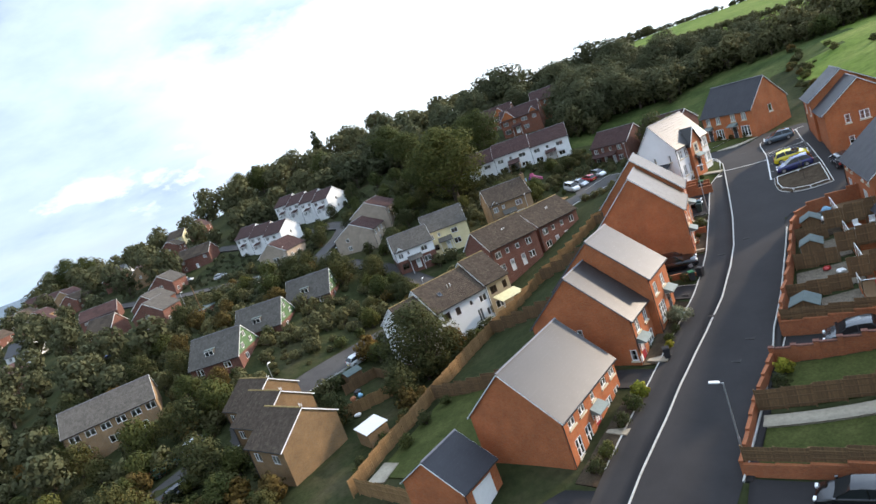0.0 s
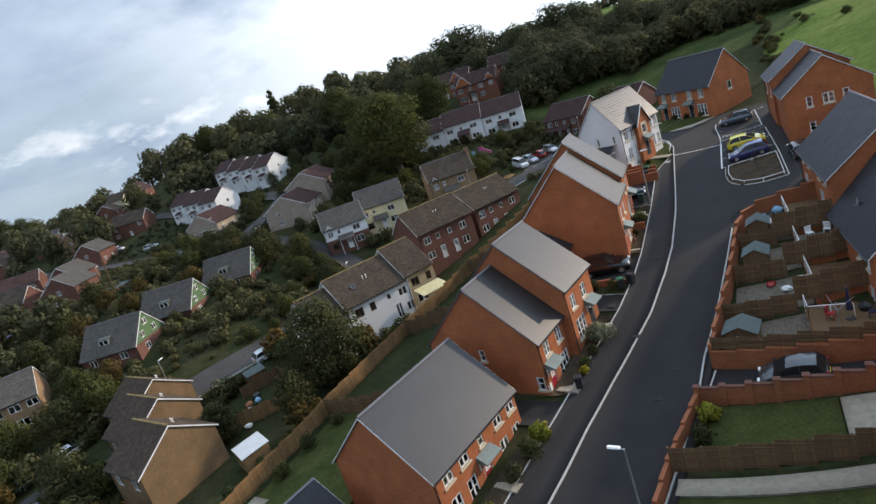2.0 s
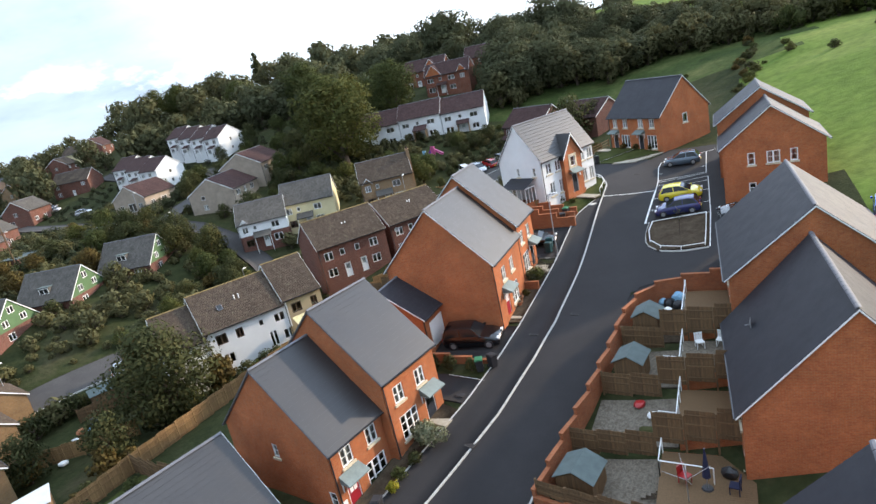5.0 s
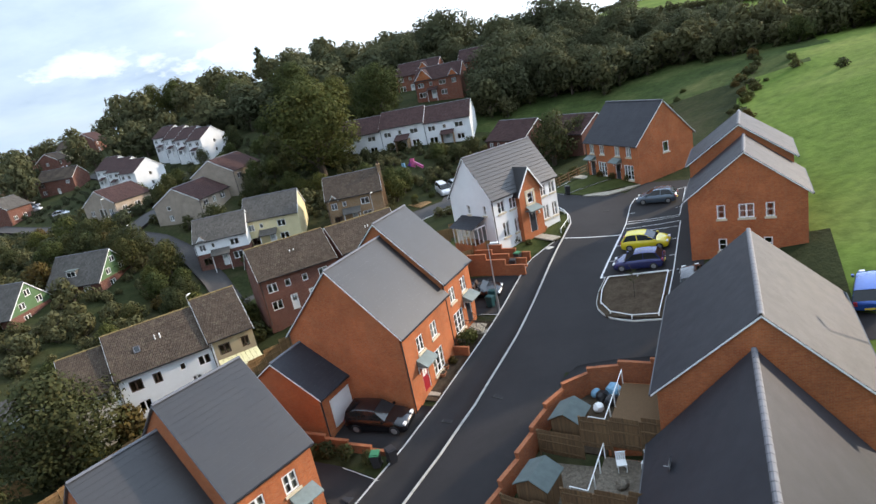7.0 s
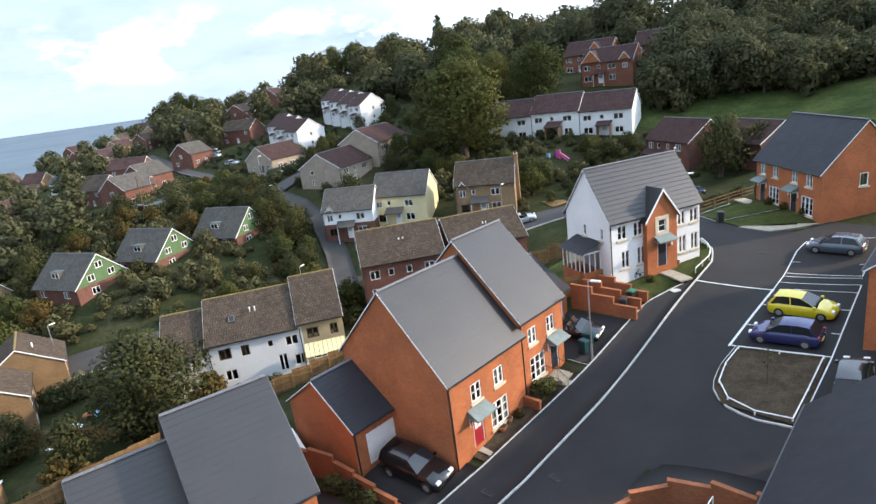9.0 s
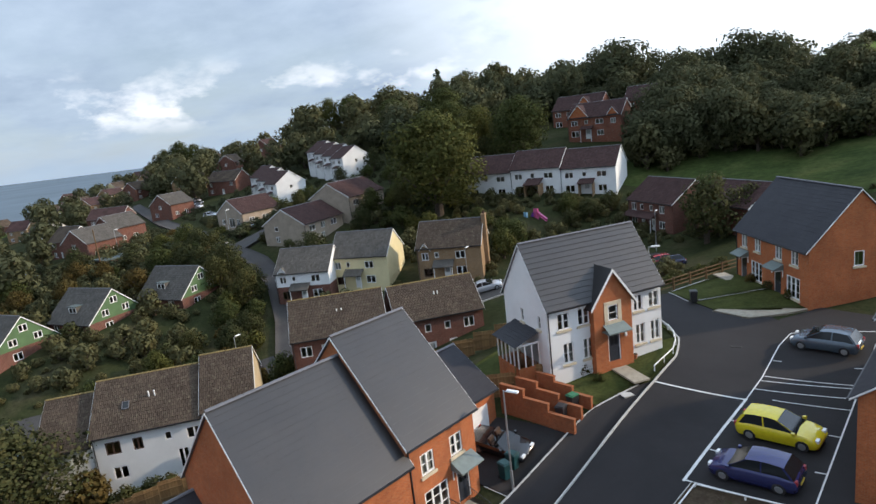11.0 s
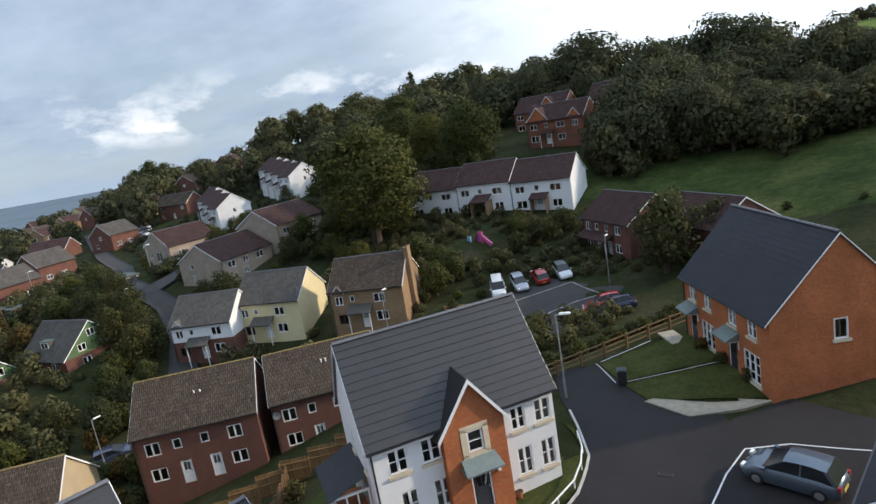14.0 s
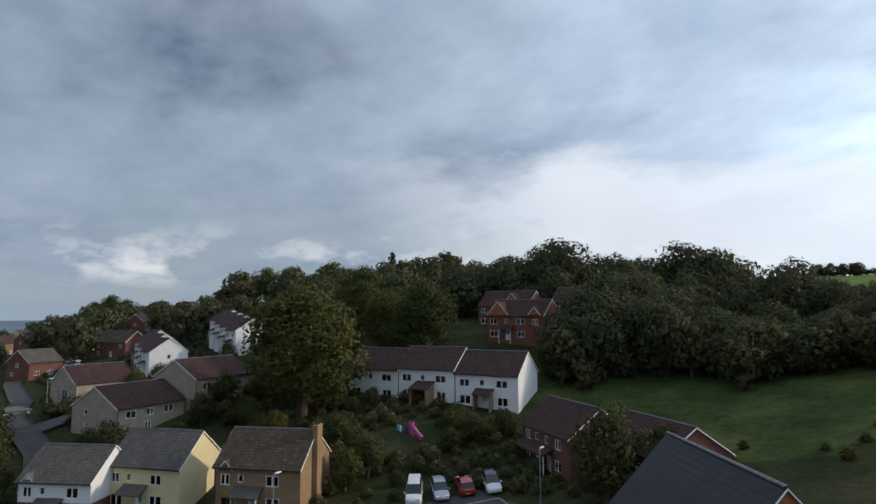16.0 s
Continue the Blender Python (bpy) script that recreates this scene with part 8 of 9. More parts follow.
put("pane", g.mesh("pane", M["glass"]), gw)

# ---- cars ----
car(12.4, 32.9, radians(176), (0.10, 0.135, 0.17), 4.0, label="grey-blue hatchback parked in a marked bay")
car(12.7, 21.6, radians(-4), (0.72, 0.58, 0.02), 4.1, label="bright yellow hatchback parked in a marked bay", metal=0.0)
car(12.6, 17.9, radians(178), (0.03, 0.035, 0.13), 4.15, label="dark blue hatchback parked beside the planting bed")
car(17.0, 13.6, radians(95), (0.03, 0.03, 0.034), 4.1, Wd=1.6, label="dark car parked close to a brick gable")
car(27.2, 8.6, radians(80), (0.02, 0.09, 0.36), 4.2, label="blue car parked behind the terrace")
car(-1.75, -2.5, radians(3), (0.008, 0.008, 0.01), 4.75, 1.92, 1.76, "suv", "black four-wheel drive parked before a garage")
car(-0.6, 14.2, radians(4), (0.012, 0.012, 0.014), 4.0, 1.7, 1.3, "open", "black open-topped sports car with pale seats on a drive")
car(11.4, -19.4, radians(170), (0.06, 0.065, 0.07), 4.0, label="dark grey hatchback on a drive between garden walls")
car(8.6, -35.4, radians(166), (0.008, 0.008, 0.01), 4.5, label="black car on the lower drive")
car(-26.4, 60.2, radians(-48), (0.62, 0.63, 0.64), 4.4, 1.8, 1.85, "van", "white van parked nose to the wooden fence", 0.0)
car(-25.0, 62.7, radians(-40), (0.35, 0.37, 0.40), 4.2, label="silver hatchback parked in a row at the court")
car(-23.6, 65.2, radians(140), (0.42, 0.02, 0.02), 3.9, label="small red hatchback parked in a row at the court", metal=0.1)
car(-21.6, 67.3, radians(-42), (0.6, 0.62, 0.64), 4.1, label="white hatchback with dark roof parked at the court", metal=0.0, roof=(0.02, 0.02, 0.022))
car(-10.6, 57.6, radians(215), (0.5, 0.015, 0.02), 4.2, label="bright red hatchback parked at the court", metal=0.1)
car(-8.4, 55.8, radians(215), (0.02, 0.025, 0.06), 4.2, label="dark blue car parked beside a hedge")
car(-29.3, 47.0, radians(42), (0.5, 0.52, 0.54), 4.5, 1.76, 1.42, "saloon", "silver saloon parked along the kerb")
car(-36.4, 41.5, radians(60), (0.45, 0.5, 0.47), 3.9, label="pale green hatchback parked in front of a house")
car(-42.0, 33.5, radians(52), (0.06, 0.07, 0.09), 4.1, label="dark car parked beside the road")
car(-38.0, 31.4, radians(232), (0.10, 0.13, 0.16), 4.1, label="dark grey-blue car parked on a drive")
car(-47.2, 20.2, radians(70), (0.05, 0.06, 0.1), 4.1, label="dark car half hidden behind shrubs")
car(-51.2, 1.4, radians(62), (0.6, 0.62, 0.63), 4.1, label="white hatchback parked on the lower road", metal=0.0)
car(-68.3, -18.0, radians(68), (0.6, 0.62, 0.64), 4.1, label="white car parked across the lower road", metal=0.0)
car(-70.3, -22.2, radians(66), (0.03, 0.16, 0.14), 3.9, label="teal hatchback parked across the lower road")
car(-62.6, -26.4, radians(66), (0.02, 0.02, 0.022), 4.1, label="black car parked on the lower road")
car(-112, 23, radians(30), (0.05, 0.07, 0.14), 4.1, label="dark blue car on a distant green")
car(-132, 14.5, radians(60), (0.04, 0.08, 0.25), 4.1, label="blue car parked by a grass verge")
for i, (x, y, c) in enumerate(((-160, 66, (0.6, 0.6, 0.62)), (-166, 69, (0.1, 0.1, 0.12)), (-172, 71, (0.5, 0.5, 0.52)), (-100, 50.5, (0.08, 0.1, 0.12)), (-81, 47.0, (0.1, 0.12, 0.14)), (-138, 60, (0.55, 0.56, 0.58)))):
    car(x, y, radians(25), c, label="parked car on the far lane")

# ---- lamps ----
lamp_post(2.75, -30.4, 5.4, 170)
lamp_post(1.85, 11.9, 6.1, 10)
lamp_post(-0.9, 35.4, 5.6, 30)
lamp_post(28.6, 4.2, 5.5, 150)
for x, y in ((-14.2, 65.4), (-33, 47.5), (-46, 19), (-97, 45), (-74, 33), (-60, -8), (-120, 30)):
    lamp_post(x, y, 5.6, 100)

# ---- play set ----
ps = thing("play_set", pose(-37.5, 71.4, ground_at(-37.5, 71.4)), "pink and purple plastic children's slide on a lawn", "play set")
for nm, (a, b), w, mt in (("slide", ((0.0, 0.0, 1.2), (2.2, -0.6, 0.15)), 0.5, "pink"), ("tower", ((-0.3, 0, 0.0), (-0.3, 0, 1.9)), 0.9, "pink"), ("climber", ((-1.6, 0.2, 0.1), (-0.6, 0.1, 1.3)), 0.6, "purple"), ("panel", ((-2.2, -0.4, 0.0), (-2.2, -0.4, 1.3)), 0.7, "sky")):
    g = Geo()
    a, b = Vector(a), Vector(b)
    d = (b - a).normalized()
    s = d.cross(Vector((0.2, 1, 0.1))).normalized() * w / 2
    t = d.cross(s).normalized() * 0.08
    for o in (t, -t):
        g.poly([a - s + o, a + s + o, b + s + o, b - s + o])
    g.poly([a - s - t, b - s - t, b - s + t * 3, a - s + t * 3])
    g.poly([a + s - t, b + s - t, b + s + t * 3, a + s + t * 3])
    put(nm, g.mesh(nm, M[mt]), ps)
# stepping stones and the yard's clutter
for i in range(5):
    slabs(-22.3 + 0.5 * i, 68.6 + 1.0 * i, 60, 1, 1, 0.7, "pale stepping stones in the grass")
    slabs(-19.2 + 0.6 * i, 68.6 + 0.9 * i, 60, 1, 1, 0.7, "pale stepping stones in the grass")
cons = thing("conservatory", pose(-32.9, -20.3, ground_at(-34, -20.5), 0, 0, 150), "white polycarbonate roofed conservatory", "conservatory")
g = Geo()
g.box(0, 3.2, 0, 2.6, -1, 1.5)
put("wall", g.mesh("wall", M["brick_sand"]), cons)
for i in range(6):
    g = Geo()
    x0, x1 = -0.1 + i * 0.57, 0.45 + i * 0.57
    g.poly([(x0, -0.15, 1.85), (x1, -0.15, 1.85), (x1, 2.75, 1.57), (x0, 2.75, 1.57)])
    g.poly([(x0, -0.15, 1.79), (x0, 2.75, 1.51), (x1, 2.75, 1.51), (x1, -0.15, 1.79)])
    g.poly([(x0, 2.75, 1.51), (x0, 2.75, 1.57), (x1, 2.75, 1.57), (x1, 2.75, 1.51)])
    put("roof_panel", g.mesh("roof_panel", M["sheet"]), cons)
awn = thing("veranda", pose(-28.6, 7.3, ground_at(-28, 7), 0, 0, 58), "pale yellow slatted lean-to roof on posts", "veranda")
for i in range(9):
    g = Geo()
    a0 = i * 0.46
    g.poly([(a0, -2.2, 2.2), (a0 + 0.42, -2.2, 2.2), (a0 + 0.42, 0, 2.75), (a0, 0, 2.75)])
    g.poly([(a0, -2.2, 2.14), (a0, 0, 2.69), (a0 + 0.42, 0, 2.69), (a0 + 0.42, -2.2, 2.14)])
    put("slat", g.mesh("slat", M["pale_yellow"]), awn)
for xx in (0.1, 2.1, 4.0):
    g = Geo()
    g.box(xx - 0.05, xx + 0.05, -2.15, -2.05, -0.5, 2.15)
    put("post", g.mesh("post", M["white"]), awn)

# ---- the far village ----
vr = random.Random(5)
spots = []
for _ in range(900):
    if len(spots) >= 44:
        break
    x, y = vr.uniform(-340, -150), vr.uniform(-40, 130)
    if any(math.hypot(x - a, y - b) < 16 for a, b in spots) or keep_off(x, y, 14) or near_line(x, y, LANE, 9) or near_line(x, y, UPPER, 9):
        continue
    if y > 0.55 * (-x) + 12:
        continue
    spots.append((x, y))
VK = [("brick_dark", "tile_red", "red brick village house with a brown roof"), ("brick_dark", "tile_brown", "brown brick village house with a brown roof"), ("render_white", "slate", "white rendered village house with a slate roof"), ("brick_tan", "tile_red", "tan brick village house with a red roof"), ("render_cream", "tile_brown", "cream village house with a brown roof")]
for x, y in spots:
    w_, r_, lab = vr.choice(VK)
    yaw = vr.choice((20, 35, 110, 125)) + vr.uniform(-8, 8)
    Wd_ = vr.uniform(8, 13)
    gable_house("village_house", lab, x, y, ground_at(x, y), yaw, Wd_, 7.6, 4.8, vr.uniform(2.4, 3.2), M[w_], M[r_], [("f", "w", 1.2, 3.0, 1.3, 1.1), ("f", "w", Wd_ - 2.6, 3.0, 1.3, 1.1), ("f", "w", 1.2, 0.7, 1.4, 1.2), ("f", "d", Wd_ / 2, 0.0, 1.0, 2.0), ("l", "w", 3.2, 3.0, 1.0, 1.1)], gauge=1.2, tile_w=1.6, deep=2.5, gutter=False, group="far village houses")

# ---- trees and shrubs ----
trnd = random.Random(11)
TREES["oak"] = tree_parts(trnd, 14.0, 6.2, 0.6, M["leaf"], 10000, 0.21, 5, 46)
TREES["oak_dark"] = tree_parts(trnd, 13.0, 6.2, 0.3, M["leaf_dark"], 10000, 0.2, 15, 46)
TREES["round"] = tree_parts(trnd, 8.0, 3.9, 0.7, M["leaf_dark"], 3000, 0.2, 6, 26)
TREES["round_b"] = tree_parts(trnd, 7.0, 3.6, 0.5, M["leaf"], 2800, 0.19, 16, 24)
TREES["wood_a"] = tree_parts(trnd, 13.5, 7.4, 0.2, M["leaf_dark"], 3200, 0.4, 7, 24)
TREES["wood_b"] = tree_parts(trnd, 11.0, 6.4, 0.2, M["leaf"], 2800, 0.38, 8, 22)
TREES["wood_c"] = tree_parts(trnd, 15.5, 8.0, 0.3, M["leaf_dark"], 3600, 0.41, 18, 26)
TREES["far"] = tree_parts(trnd, 12.0, 5.4, 0.3, M["leaf_dark"], 800, 0.62, 17, 18)
TREES["far_b"] = tree_parts(trnd, 9.0, 6.6, 0.1, M["leaf_dark"], 1000, 0.52, 87, 24)
TREES["thicket"] = tree_parts(trnd, 3.2, 2.2, 0.0, M["leaf_dark"], 300, 0.26, 51, 9)
TREES["bush"] = tree_parts(trnd, 3.0, 1.9, 0.05, M["leaf_dark"], 650, 0.165, 9, 14)
TREES["bush_light"] = tree_parts(trnd, 2.6, 1.8, 0.05, M["leaf"], 650, 0.16, 10, 14)
TREES["bush_grey"] = tree_parts(trnd, 1.7, 1.3, 0.05, M["leaf_grey"], 1100, 0.11, 14, 12)
TREES["autumn"] = tree_parts(trnd, 3.6, 1.9, 0.3, M["leaf_autumn"], 1000, 0.2, 12, 12)
TREES["rust"] = tree_parts(trnd, 6.4, 3.2, 0.3, M["leaf_autumn"], 2200, 0.2, 19, 20)
TREES["yellow"] = tree_parts(trnd, 2.2, 1.3, 0.1, M["leaf_yellow"], 900, 0.14, 13, 12)


CLEAR = [([(-160, 78), (-104, 66)], 10), ([(-150, 90), (-96, 81)], 8), ([(-92, 44), (-62, 50)], 7), ([(-62, 48), (-60, 66)], 6), ([(-46, -13), (-37, -10)], 3.6), ([(-47, -8), (-41, -9)], 3.0), ([(-38, -16), (-33, -24)], 3.6), ([(-41, -25), (-33, -31)], 4.5), ([(-50, -3), (-40, -3)], 3.5), ([(-62, -18), (-55, -6)], 4.5)]


def cleared(x, y):
    return any(near_line(x, y, line, r) for line, r in CLEAR)


def scatter(kinds, box, count, seed, label, group, lo=0.8, hi=1.2, keep=None, name="tree", gap=4.0, margin=1.5):
    r = random.Random(seed)
    done = []
    for _ in range(count * 14):
        if len(done) >= count:
            break
        x, y = r.uniform(box[0], box[1]), r.uniform(box[2], box[3])
        if (keep is not None and not keep(x, y)) or cleared(x, y):
            continue
        if keep_off(x, y, margin) or any(near_line(x, y, line, 3.2 + margin * 0.5) for line in (LOWER, LANE, UPPER)):
            continue
        if any((x - a) ** 2 + (y - b) ** 2 < gap * gap for a, b in done):
            continue
        done.append((x, y))
        tree(r.choice(kinds), x, y, ground_at(x, y) - 0.25, r.uniform(lo, hi), r.uniform(0, 6), name, label, group, r.uniform(0.85, 1.15))


def wood(kinds, box, count, seed, label, name, lo=0.8, hi=1.2, keep=None, gap=4.0, margin=1.5):
    """Far trees past counting: one mesh of trunks, one of crowns."""
    r = random.Random(seed)
    done, vs, fs, tv, tf, ns = [], [], [], [], [], []
    for _ in range(count * 14):
        if len(done) >= count:
            break
        x, y = r.uniform(box[0], box[1]), r.uniform(box[2], box[3])
        if (keep is not None and not keep(x, y)) or cleared(x, y) or keep_off(x, y, margin) or any(near_line(x, y, line, 4.5) for line in (LOWER, LANE, UPPER)):
            continue
        if any((x - a) ** 2 + (y - b) ** 2 < gap * gap for a, b in done):
            continue
        done.append((x, y))
        k, s, an, tall = r.choice(kinds), r.uniform(lo, hi), r.uniform(0, 6), r.uniform(0.85, 1.15)
        c, sn = math.cos(an) * s, math.sin(an) * s
        nv = NORMALS[TREES[k][1].name]
        ns.append(np.stack([nv[:, 0] * math.cos(an) - nv[:, 1] * math.sin(an), nv[:, 0] * math.sin(an) + nv[:, 1] * math.cos(an), nv[:, 2]], 1))
        for src, out, faces in ((TREES[k][1], vs, fs), (TREES[k][0], tv, tf)):
            co = np.empty(len(src.vertices) * 3, dtype=np.float32)
            src.vertices.foreach_get("co", co)
            co = co.reshape(-1, 3)
            co = np.stack([co[:, 0] * c - co[:, 1] * sn + x, co[:, 0] * sn + co[:, 1] * c + y, co[:, 2] * s * tall + ground_at(x, y) - 0.25], 1)
            out.append(co)
            faces.append([tuple(p.vertices) for p in src.polygons])
    ob = tagged(thing(name, Matrix.Identity(4), label, "trees"), kind="stuff")
    # the merged crowns wear the leaf colour with haze painted in
    for nm, out, faces, mat in (("crowns", vs, fs, M["leaf_hazed"]), ("trunks", tv, tf, M["bark"])):
        base, allf = 0, []
        for co, f in zip(out, faces):
            allf += [tuple(i + base for i in q) for q in f]
            base += len(co)
        me = mesh_of(nm, np.concatenate(out).tolist(), allf, mat)
        o = put(nm, soft(me, np.concatenate(ns)) if nm == "crowns" else me, ob)
        o["kind"] = "stuff"


def at(kind, x, y, s, label, name="tree", tall=1.0, sink=0.2, group=""):
    tree(kind, x, y, ground_at(x, y) - sink, s, x * 1.7 + y, name, label, group, tall)


at("oak", -57.0, 67.5, 1.7, "great broad oak in front of the white terrace", tall=0.86)
at("oak", -55.0, 92.0, 1.15, "broad green tree behind the white terrace")
at("oak", -61.0, 97.0, 1.0, "broad green tree beside the brick houses", tall=1.0)
at("oak", -97.0, 114.0, 1.3, "broad dark tree on the skyline", tall=0.85)
at("oak", -86.0, 104.0, 1.1, "broad dark tree above the white terraces", tall=0.85)
at("oak", -138.0, 131.0, 1.25, "broad tree on the skyline", tall=0.8)
at("oak", -72.0, 98.0, 1.0, "green tree between the terraces", tall=0.9)
at("oak", -68.0, 77.0, 0.9, "broad green tree beside the great oak")
at("oak_dark", -34.2, -6.6, 0.98, "dense broad dark tree beside the garden fence", tall=0.86)
for i in range(7):
    at("bush_light" if i % 3 == 1 else "bush", -32.2 + 0.62 * i, -2.6 + 1.0 * i, 0.66 + 0.1 * (i % 2), "overgrown shrub below a white terrace wall", "shrub", 0.95, group="terrace shrubs")
at("round", -8.2, 67.4, 1.15, "dense bushy tree beside the small red brick house", tall=1.05)
at("round", -4.5, 72.0, 0.8, "dense bushy tree at the meadow's edge")
for x, y, sc in ((-29.6, 74.6, 0.62), (-27.8, 78.6, 0.6), (-31.0, 71.4, 0.5)):
    at("round", x, y, sc, "dark bushy tree beside the small red brick house", tall=0.8)
at("round", -34.0, 77.0, 0.5, "dark bushy tree below the white terrace", tall=0.8)
at("round_b", -33.5, 74.5, 0.6, "green garden tree below the white terrace")

# the wood on the hill behind a meadow
edge = lambda x, y: y > 110 + 0.3 * x + 3 * math.sin(x * 0.3) and (x > -35 or y > 130)  # noqa: E731
wood(["wood_a", "wood_b", "wood_c", "wood_a"], (-42, -20, 98, 168), 36, 21, "dense dark green wood covering the hillside", "woodland", 0.74, 0.98, edge, gap=5.0)
wood(["wood_a", "wood_b", "wood_c"], (-20, -6, 98, 160), 30, 25, "dense dark green wood lower along the hillside", "woodland", 0.56, 0.78, edge, gap=4.2)
wood(["wood_b", "wood_a"], (-6, 19, 98, 150), 46, 26, "low dense trees at the wood's tapering end", "woodland", 0.42, 0.66, edge, gap=3.6)
wood(["far"], (-44, 80, 94, 150), 130, 41, "scrub and undergrowth along the wood's edge", "undergrowth", 0.35, 0.75, lambda x, y: (-35 < x < 17 and 106 < y - 0.3 * x - 3 * math.sin(x * 0.3) < 114) or (x > 14 and abs(y - 108 - 0.2 * x) < 9 + 3 * math.sin(x * 0.25)), gap=3.2)
wood(["far_b", "wood_b", "far"], (-135, -42, 90, 190), 52, 22, "dark green trees among the hill houses", "hill_trees", 0.72, 1.25, lambda x, y: y > 90 - 0.14 * x and not (-72 < x < -34 and y < 134), gap=6.5, margin=3)
wood(["far", "far_b", "thicket", "far_b"], (-400, -110, 60, 300), 140, 23, "distant green trees along the skyline", "skyline_trees", 0.95, 1.5, lambda x, y: y > 22 - 0.3 * x, gap=8.0, margin=4)
wood(["far", "far", "thicket"], (-340, -112, -60, 130), 120, 24, "dark green trees between the village houses", "village_trees", 0.55, 1.15, None, gap=6.5, margin=3)
cf = thing("conifer", pose(-209, 229.6, 33.5), "tall dark flat-tiered conifer on the skyline", "tree")
g = Geo()
g.tube((0, 0, -9), (0, 0, 20), 0.6, 0.12, 8)
put("trunk", g.mesh("trunk", M["bark"]), cf)
put("crown", leaf_mesh("crown", M["leaf_dark"], [((2.2 - 0.13 * i) * math.cos(i * 2.3), (2.2 - 0.13 * i) * math.sin(i * 2.3), 4 + i * 1.2, 3.3 - 0.19 * i) for i in range(13)], 3200, 0.5, 77), cf)
wood(["thicket"], (-122, -34, -36, 62), 240, 52, "hedges and low shrubs filling the old gardens", "garden_hedging", 0.5, 1.1, lambda x, y: x < -36, gap=2.0, margin=0.7)
wood(["wood_a", "wood_b", "wood_c"], (-78, -22, 132, 168), 20, 61, "dark trees behind the brick hill houses", "ridge_trees", 1.0, 1.4, None, gap=5.5, margin=2)
for x, y, sc in ((-339, 138, 1.35), (-330, 143, 1.15), (-349, 133, 1.1), (-204, 152, 1.1), (-196, 157, 1.0)):
    at("oak", x, y, sc, "dark round-headed tree on the far skyline")
wood(["thicket"], (-62, -6, 44, 80), 230, 53, "low hedges and brambles in the gardens below the terrace", "bramble_hedging", 0.36, 0.72, lambda x, y: y > 50 - 0.2 * (x + 40) and not (-42 < x < -33 and 66 < y < 75) and not near_line(x, y, [(-28, 58), (-8, 62)], 7), gap=1.8, margin=0.8)
wood(["thicket"], (-76, -56, -12, 40), 60, 54, "low hedges before the chalet houses", "chalet_hedging", 0.3, 0.55, None, gap=1.8, margin=1.0)
wood(["far", "thicket", "far"], (-190, -84, -75, 8), 95, 71, "dark trees on the slope below the chalets", "slope_trees", 0.5, 0.9, None, gap=5.0, margin=2)
wood(["thicket"], (-130, -60, -45, 40), 150, 72, "overgrown hedges between the old gardens", "old_hedging", 0.6, 1.1, None, gap=2.4, margin=1.0)
scatter(["round", "round_b", "round"], (-92, -46, 18, 40), 20, 91, "dense bushy tree screening the lane", "lane trees", 0.5, 0.8, lambda x, y: 4.2 < float(np.interp(x, [-96, -84, -74, -64, -54, -44.5], [40, 39, 38.5, 36, 31, 25])) - y < 9.5, gap=2.8, margin=0.6)
# hedgerows over the high field
wood(["thicket"], (-30, 155, 296, 312), 140, 62, "dark hedgerow running across the high field", "hedgerow", 0.7, 1.5, lambda x, y: abs(y - 302 - 0.05 * x - 3 * math.sin(x * 0.09)) < 2.2, gap=1.3, margin=0)
wood(["thicket"], (-75, 150, 446, 458), 150, 63, "dark hedgerow along the crest of the high field", "hedgerow", 0.8, 1.5, lambda x, y: abs(y - 452) < 2.5, gap=1.4, margin=0)
wood(["far"], (-56, -28, 446, 458), 9, 64, "trees standing in the crest hedgerow", "hedgerow", 0.5, 0.8, None, gap=2.4, margin=0)
for i in range(26):
    x = 30 + i * 4.6
    at("far" if i % 3 else "wood_b", x, 104 + 0.3 * (x - 34) + 4 * math.sin(i), 0.5 + 0.35 * ((i * 5) % 4) / 4, "hedgerow shrub between meadow and bank", group="meadow hedgerow")
hr = random.Random(17)
for i in range(26):
    y = 52 + i * 1.9
    x = 19.2 + 0.07 * (y - 52) + 1.1 * math.sin(y * 0.37) + hr.uniform(-1.0, 1.0)
    at(hr.choice(("bush", "bush", "autumn", "bush_light", "thicket")), x, y, hr.uniform(0.4, 0.75), "dark shrub in the hedge below the grassy bank", "shrub", hr.uniform(0.6, 0.9), group="bank hedge")
# gardens of the older estate
del CLEAR[:4]
for i in range(9):
    at("bush", -53.8 + 0.62 * i, -9.0 + 0.72 * i, 0.6 + 0.08 * (i % 3), "dark clipped hedge shrub round a cluttered yard", "shrub", 0.8, group="yard hedge")
wood(["thicket"], (-160, -58, 40, 96), 260, 93, "clipped hedges and low shrubs round the far terraces", "terrace_hedging", 0.34, 0.62, lambda x, y: x < -84 or y > 60, gap=2.2, margin=0.8)
wood(["thicket", "bush"], (-132, -84, 2, 56), 130, 94, "hedges and shrubs between the lane and the chalets", "lane_hedging", 0.5, 1.0, None, gap=2.6, margin=1.2)
low = lambda x, y: x < FENCE_AT(y) - 1.0 and not (x < -58 and -10 < y < 34)  # noqa: E731


def FENCE_AT(y):
    return float(np.interp(y, [p[1] for p in FENCE_LINE], [p[0] for p in FENCE_LINE]))


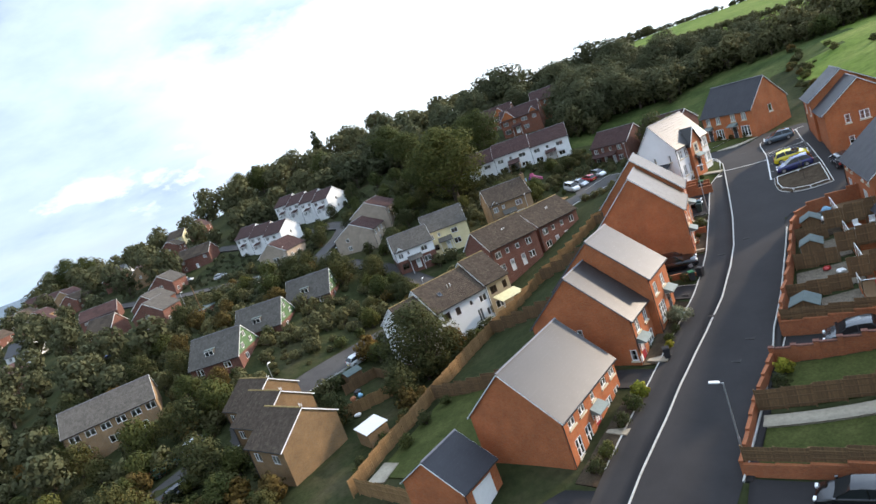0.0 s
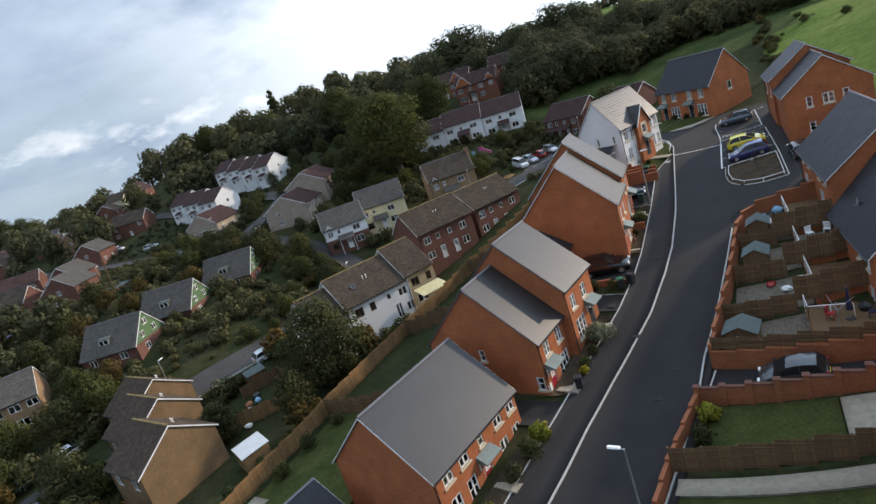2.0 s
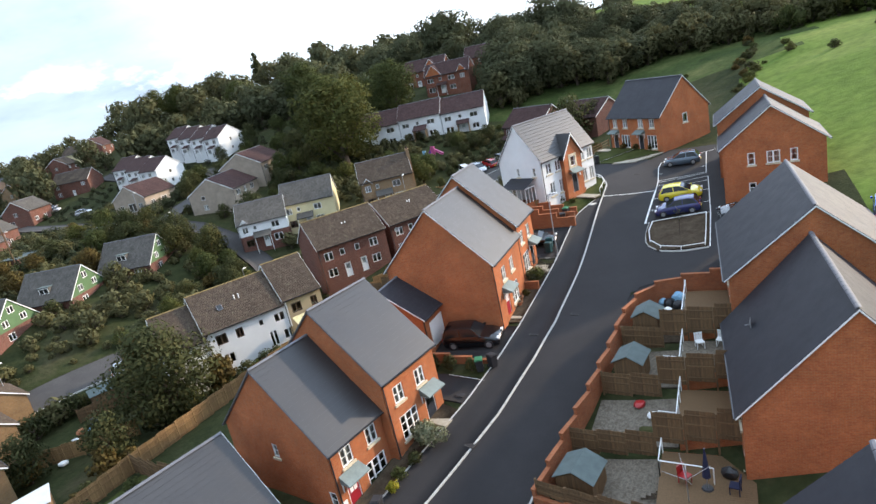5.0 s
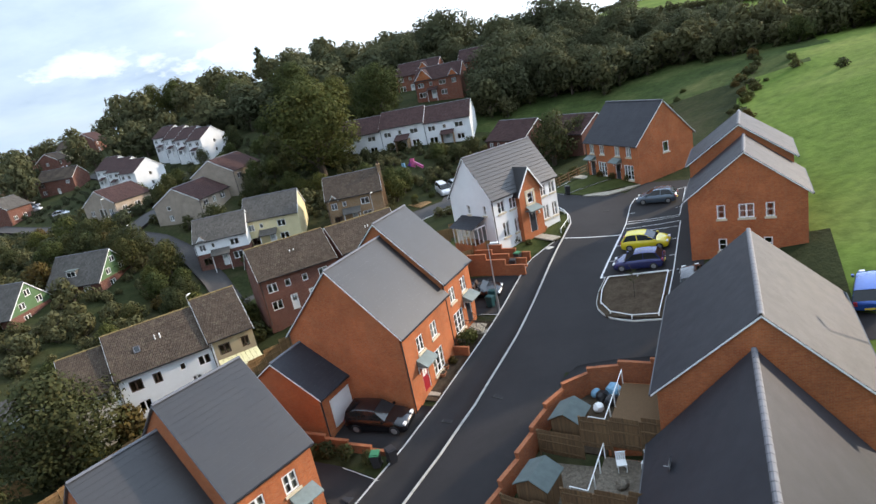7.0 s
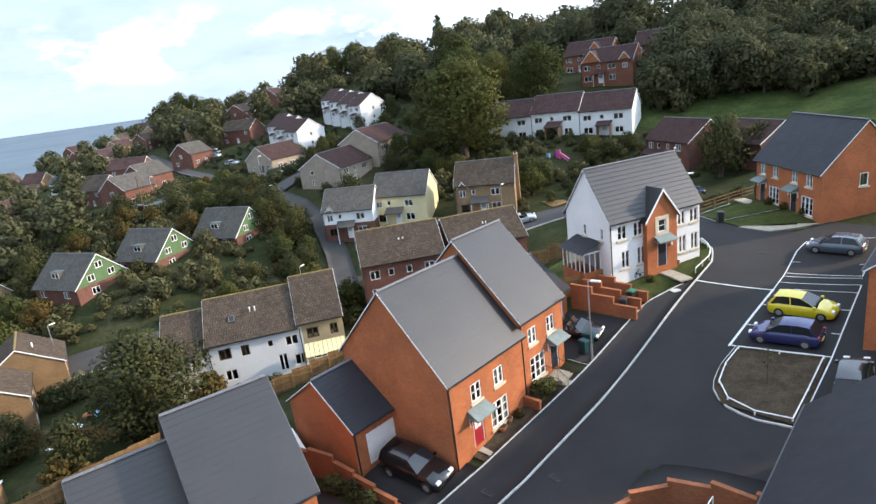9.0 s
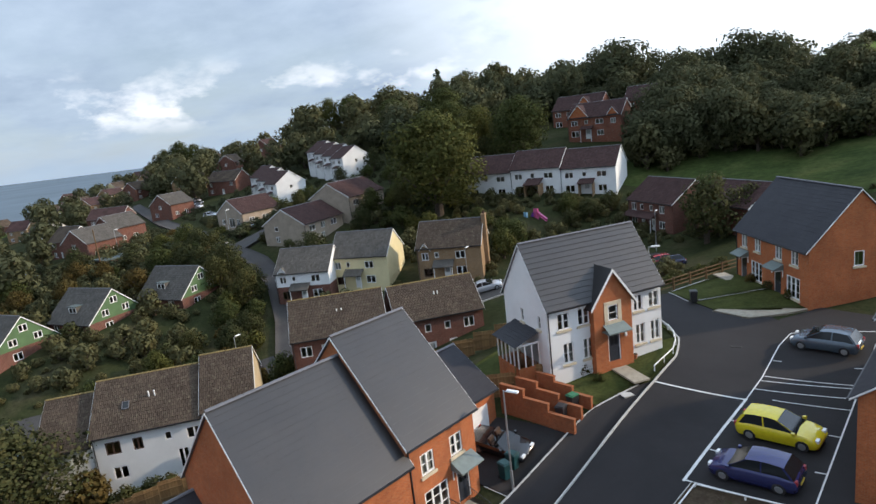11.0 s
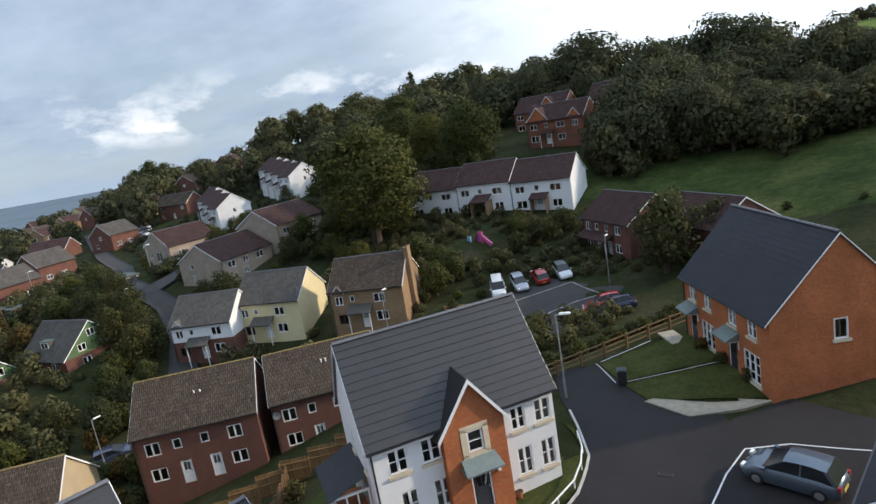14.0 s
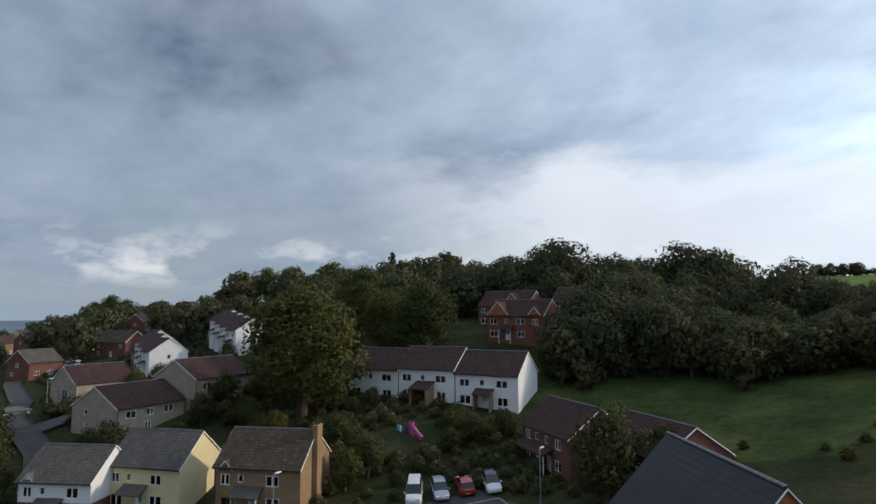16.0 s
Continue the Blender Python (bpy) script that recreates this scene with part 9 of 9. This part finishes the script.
scatter(["round", "round_b", "round"], (-72, -34, -34, 24), 40, 31, "dense garden tree among the older houses", "garden trees", 0.45, 0.8, low, gap=5.0, margin=1.8)
scatter(["bush", "bush_light", "bush", "autumn"], (-72, -32, -34, 30), 90, 32, "thick garden shrub among the older houses", "garden shrubs", 0.7, 1.25, low, "shrub", 2.4, 1.2)
scatter(["round", "round_b", "round", "rust"], (-112, -58, -34, 44), 44, 33, "dense garden tree by the chalet houses", "garden trees", 0.5, 0.95, lambda x, y: not (x > -72 and -10 < y < 36), gap=6.0, margin=2)
scatter(["bush", "bush_light"], (-105, -60, -20, 62), 60, 34, "thick hedge shrub by the chalet houses", "garden shrubs", 0.6, 1.1, lambda x, y: not (x > -71 and -10 < y < 36), "shrub", 3.4, 1.2)
scatter(["bush", "bush_light", "round_b"], (-72, -28, 46, 78), 60, 35, "overgrown shrub on the bank below the terrace", "bank shrubs", 0.45, 0.8, lambda x, y: y > 55 - 0.15 * (x + 40) and not (-58 < x < -28 and y > 66), "shrub", 2.8, 1.5)
scatter(["round", "round_b"], (-110, -66, 56, 96), 30, 36, "garden tree by the pebbledashed houses", "garden trees", 0.5, 0.9, None, gap=6.0, margin=2)
scatter(["bush", "bush_light"], (-34, 30, 76, 88), 16, 37, "wild shrub at the meadow's lower edge", "meadow shrubs", 0.3, 0.6, None, "shrub", 2.8, 1.5)
scatter(["bush_light", "bush"], (31, 60, -30, 80), 12, 38, "rough gorse shrub on the grassy bank", "bank shrubs", 0.3, 0.7, None, "shrub", 4.0, 1.5)
# shrubs behind the boundary fence
for i in range(14):
    y = -28.5 + 1.35 * i
    at(("bush", "bush_light", "bush", "autumn")[i % 4], FENCE_AT(y) - 1.5 - 0.5 * (i % 3), y, 0.36 + 0.1 * (i % 3), "dark shrub against the outside of a timber fence", "shrub", 0.95, group="fence shrubs")
# hedge along the post and rail fence
for i in range(15):
    t = i / 14
    at("bush_light" if i % 2 else "bush", -6.2 + 5.6 * t, 38.2 + 12.6 * t, 0.42 + 0.08 * (i % 3), "leafy hedge shrub behind the rail fence", "shrub", 0.9, group="hedge")
for i in range(6):
    at("round", -6.6 - 1.1 * i, 36.5 + 2.2 * i, 0.42, "leafy shrub below the white house", "shrub", 0.9, group="hedge")
# front gardens
for k, x, y, s, lab in (("bush_grey", -1.55, -12.9, 1.05, "silvery rounded shrub before a brick front"), ("bush_light", -2.3, -15.8, 0.36, "green shrub in a front bed"), ("yellow", -2.25, -16.8, 0.4, "yellow flowering shrub in a front bed"), ("bush", -1.7, -14.6, 0.36, "low dark shrub in a front bed"), ("yellow", -4.3, -23.6, 0.75, "yellow-green shrub at the corner of a house"), ("bush_light", -4.75, -25.0, 0.6, "rounded green shrub before a brick front"), ("bush", -5.4, -27.0, 0.5, "dark shrub before a brick front"), ("bush_light", -6.3, -30.2, 0.55, "green shrub before a brick front"), ("bush", -6.9, -31.8, 0.5, "dark shrub before a brick front"), ("bush_light", 0.9, 6.9, 0.62, "green shrub beside the entrance steps"), ("bush", 0.8, 7.9, 0.4, "dark shrub beside the entrance steps"), ("autumn", 0.6, 4.6, 0.22, "reddish low shrub in a front bed"), ("bush", -4.2, -5.75, 0.45, "dark shrub beside a low wall"), ("bush", -2.6, -5.75, 0.45, "dark shrub beside a low wall"), ("bush", -0.9, -5.8, 0.36, "dark shrub beside a low wall"), ("bush", -5.6, -6.0, 0.5, "dark shrub beside a low wall"), ("bush_light", 1.5, 22.3, 0.3, "small shrub on a front lawn"), ("bush", 0.2, 22.6, 0.35, "low dark shrub under a white wall"), ("bush", 2.6, 28.6, 0.38, "low dark shrub under a white wall"), ("bush", 1.9, 27.2, 0.35, "low dark shrub under a white wall"), ("bush", 8.2, 40.6, 0.35, "low shrub before the last pair"), ("autumn", 4.4, 43.8, 0.28, "flowering low shrub before the last pair"), ("bush", 6.2, 42.2, 0.32, "low shrub before the last pair"), ("yellow", 6.3, -22.2, 0.7, "yellow-green shrub inside a garden wall"), ("bush", 5.8, -24.0, 0.5, "dark shrub inside a garden wall"), ("bush_light", -26.5, -17.5, 0.5, "green shrub along a back fence"), ("bush", -27.8, -20.5, 0.6, "dark shrub along a back fence"), ("bush_light", -28.4, -24.0, 0.6, "green shrub along a back fence"), ("bush", -11.5, 21.5, 0.5, "dark shrub in the corner of a back garden"), ("bush", -1.9, 17.7, 0.3, "trailing plants between two walls"), ("bush_light", -0.4, 17.75, 0.25, "trailing plants between two walls"), ("bush", -1.2, 18.95, 0.3, "trailing plants between two walls")):
    at(k, x, y, s, lab, "shrub", sink=0.0)
sap = thing("sapling", pose(12.9, 12.6, ground_at(12.9, 12.6)), "thin bare young tree in the planting bed", "tree")
g = Geo()
g.tube((0, 0, -0.2), (0.03, 0, 2.6), 0.035, 0.015, 6)
for i in range(9):
    an, z0 = i * 2.1, 1.0 + i * 0.18
    h = Geo()
    h.tube((0.01, 0, z0), (0.4 * math.cos(an), 0.4 * math.sin(an), z0 + 0.55), 0.012, 0.004, 4)
    put("branch", h.mesh("branch", M["bark"]), sap)
put("trunk", g.mesh("trunk", M["bark"]), sap)
put("crown", leaf_mesh("crown", M["leaf"], [(0, 0, 2.0, 0.6)], 90, 0.06, 3), sap)
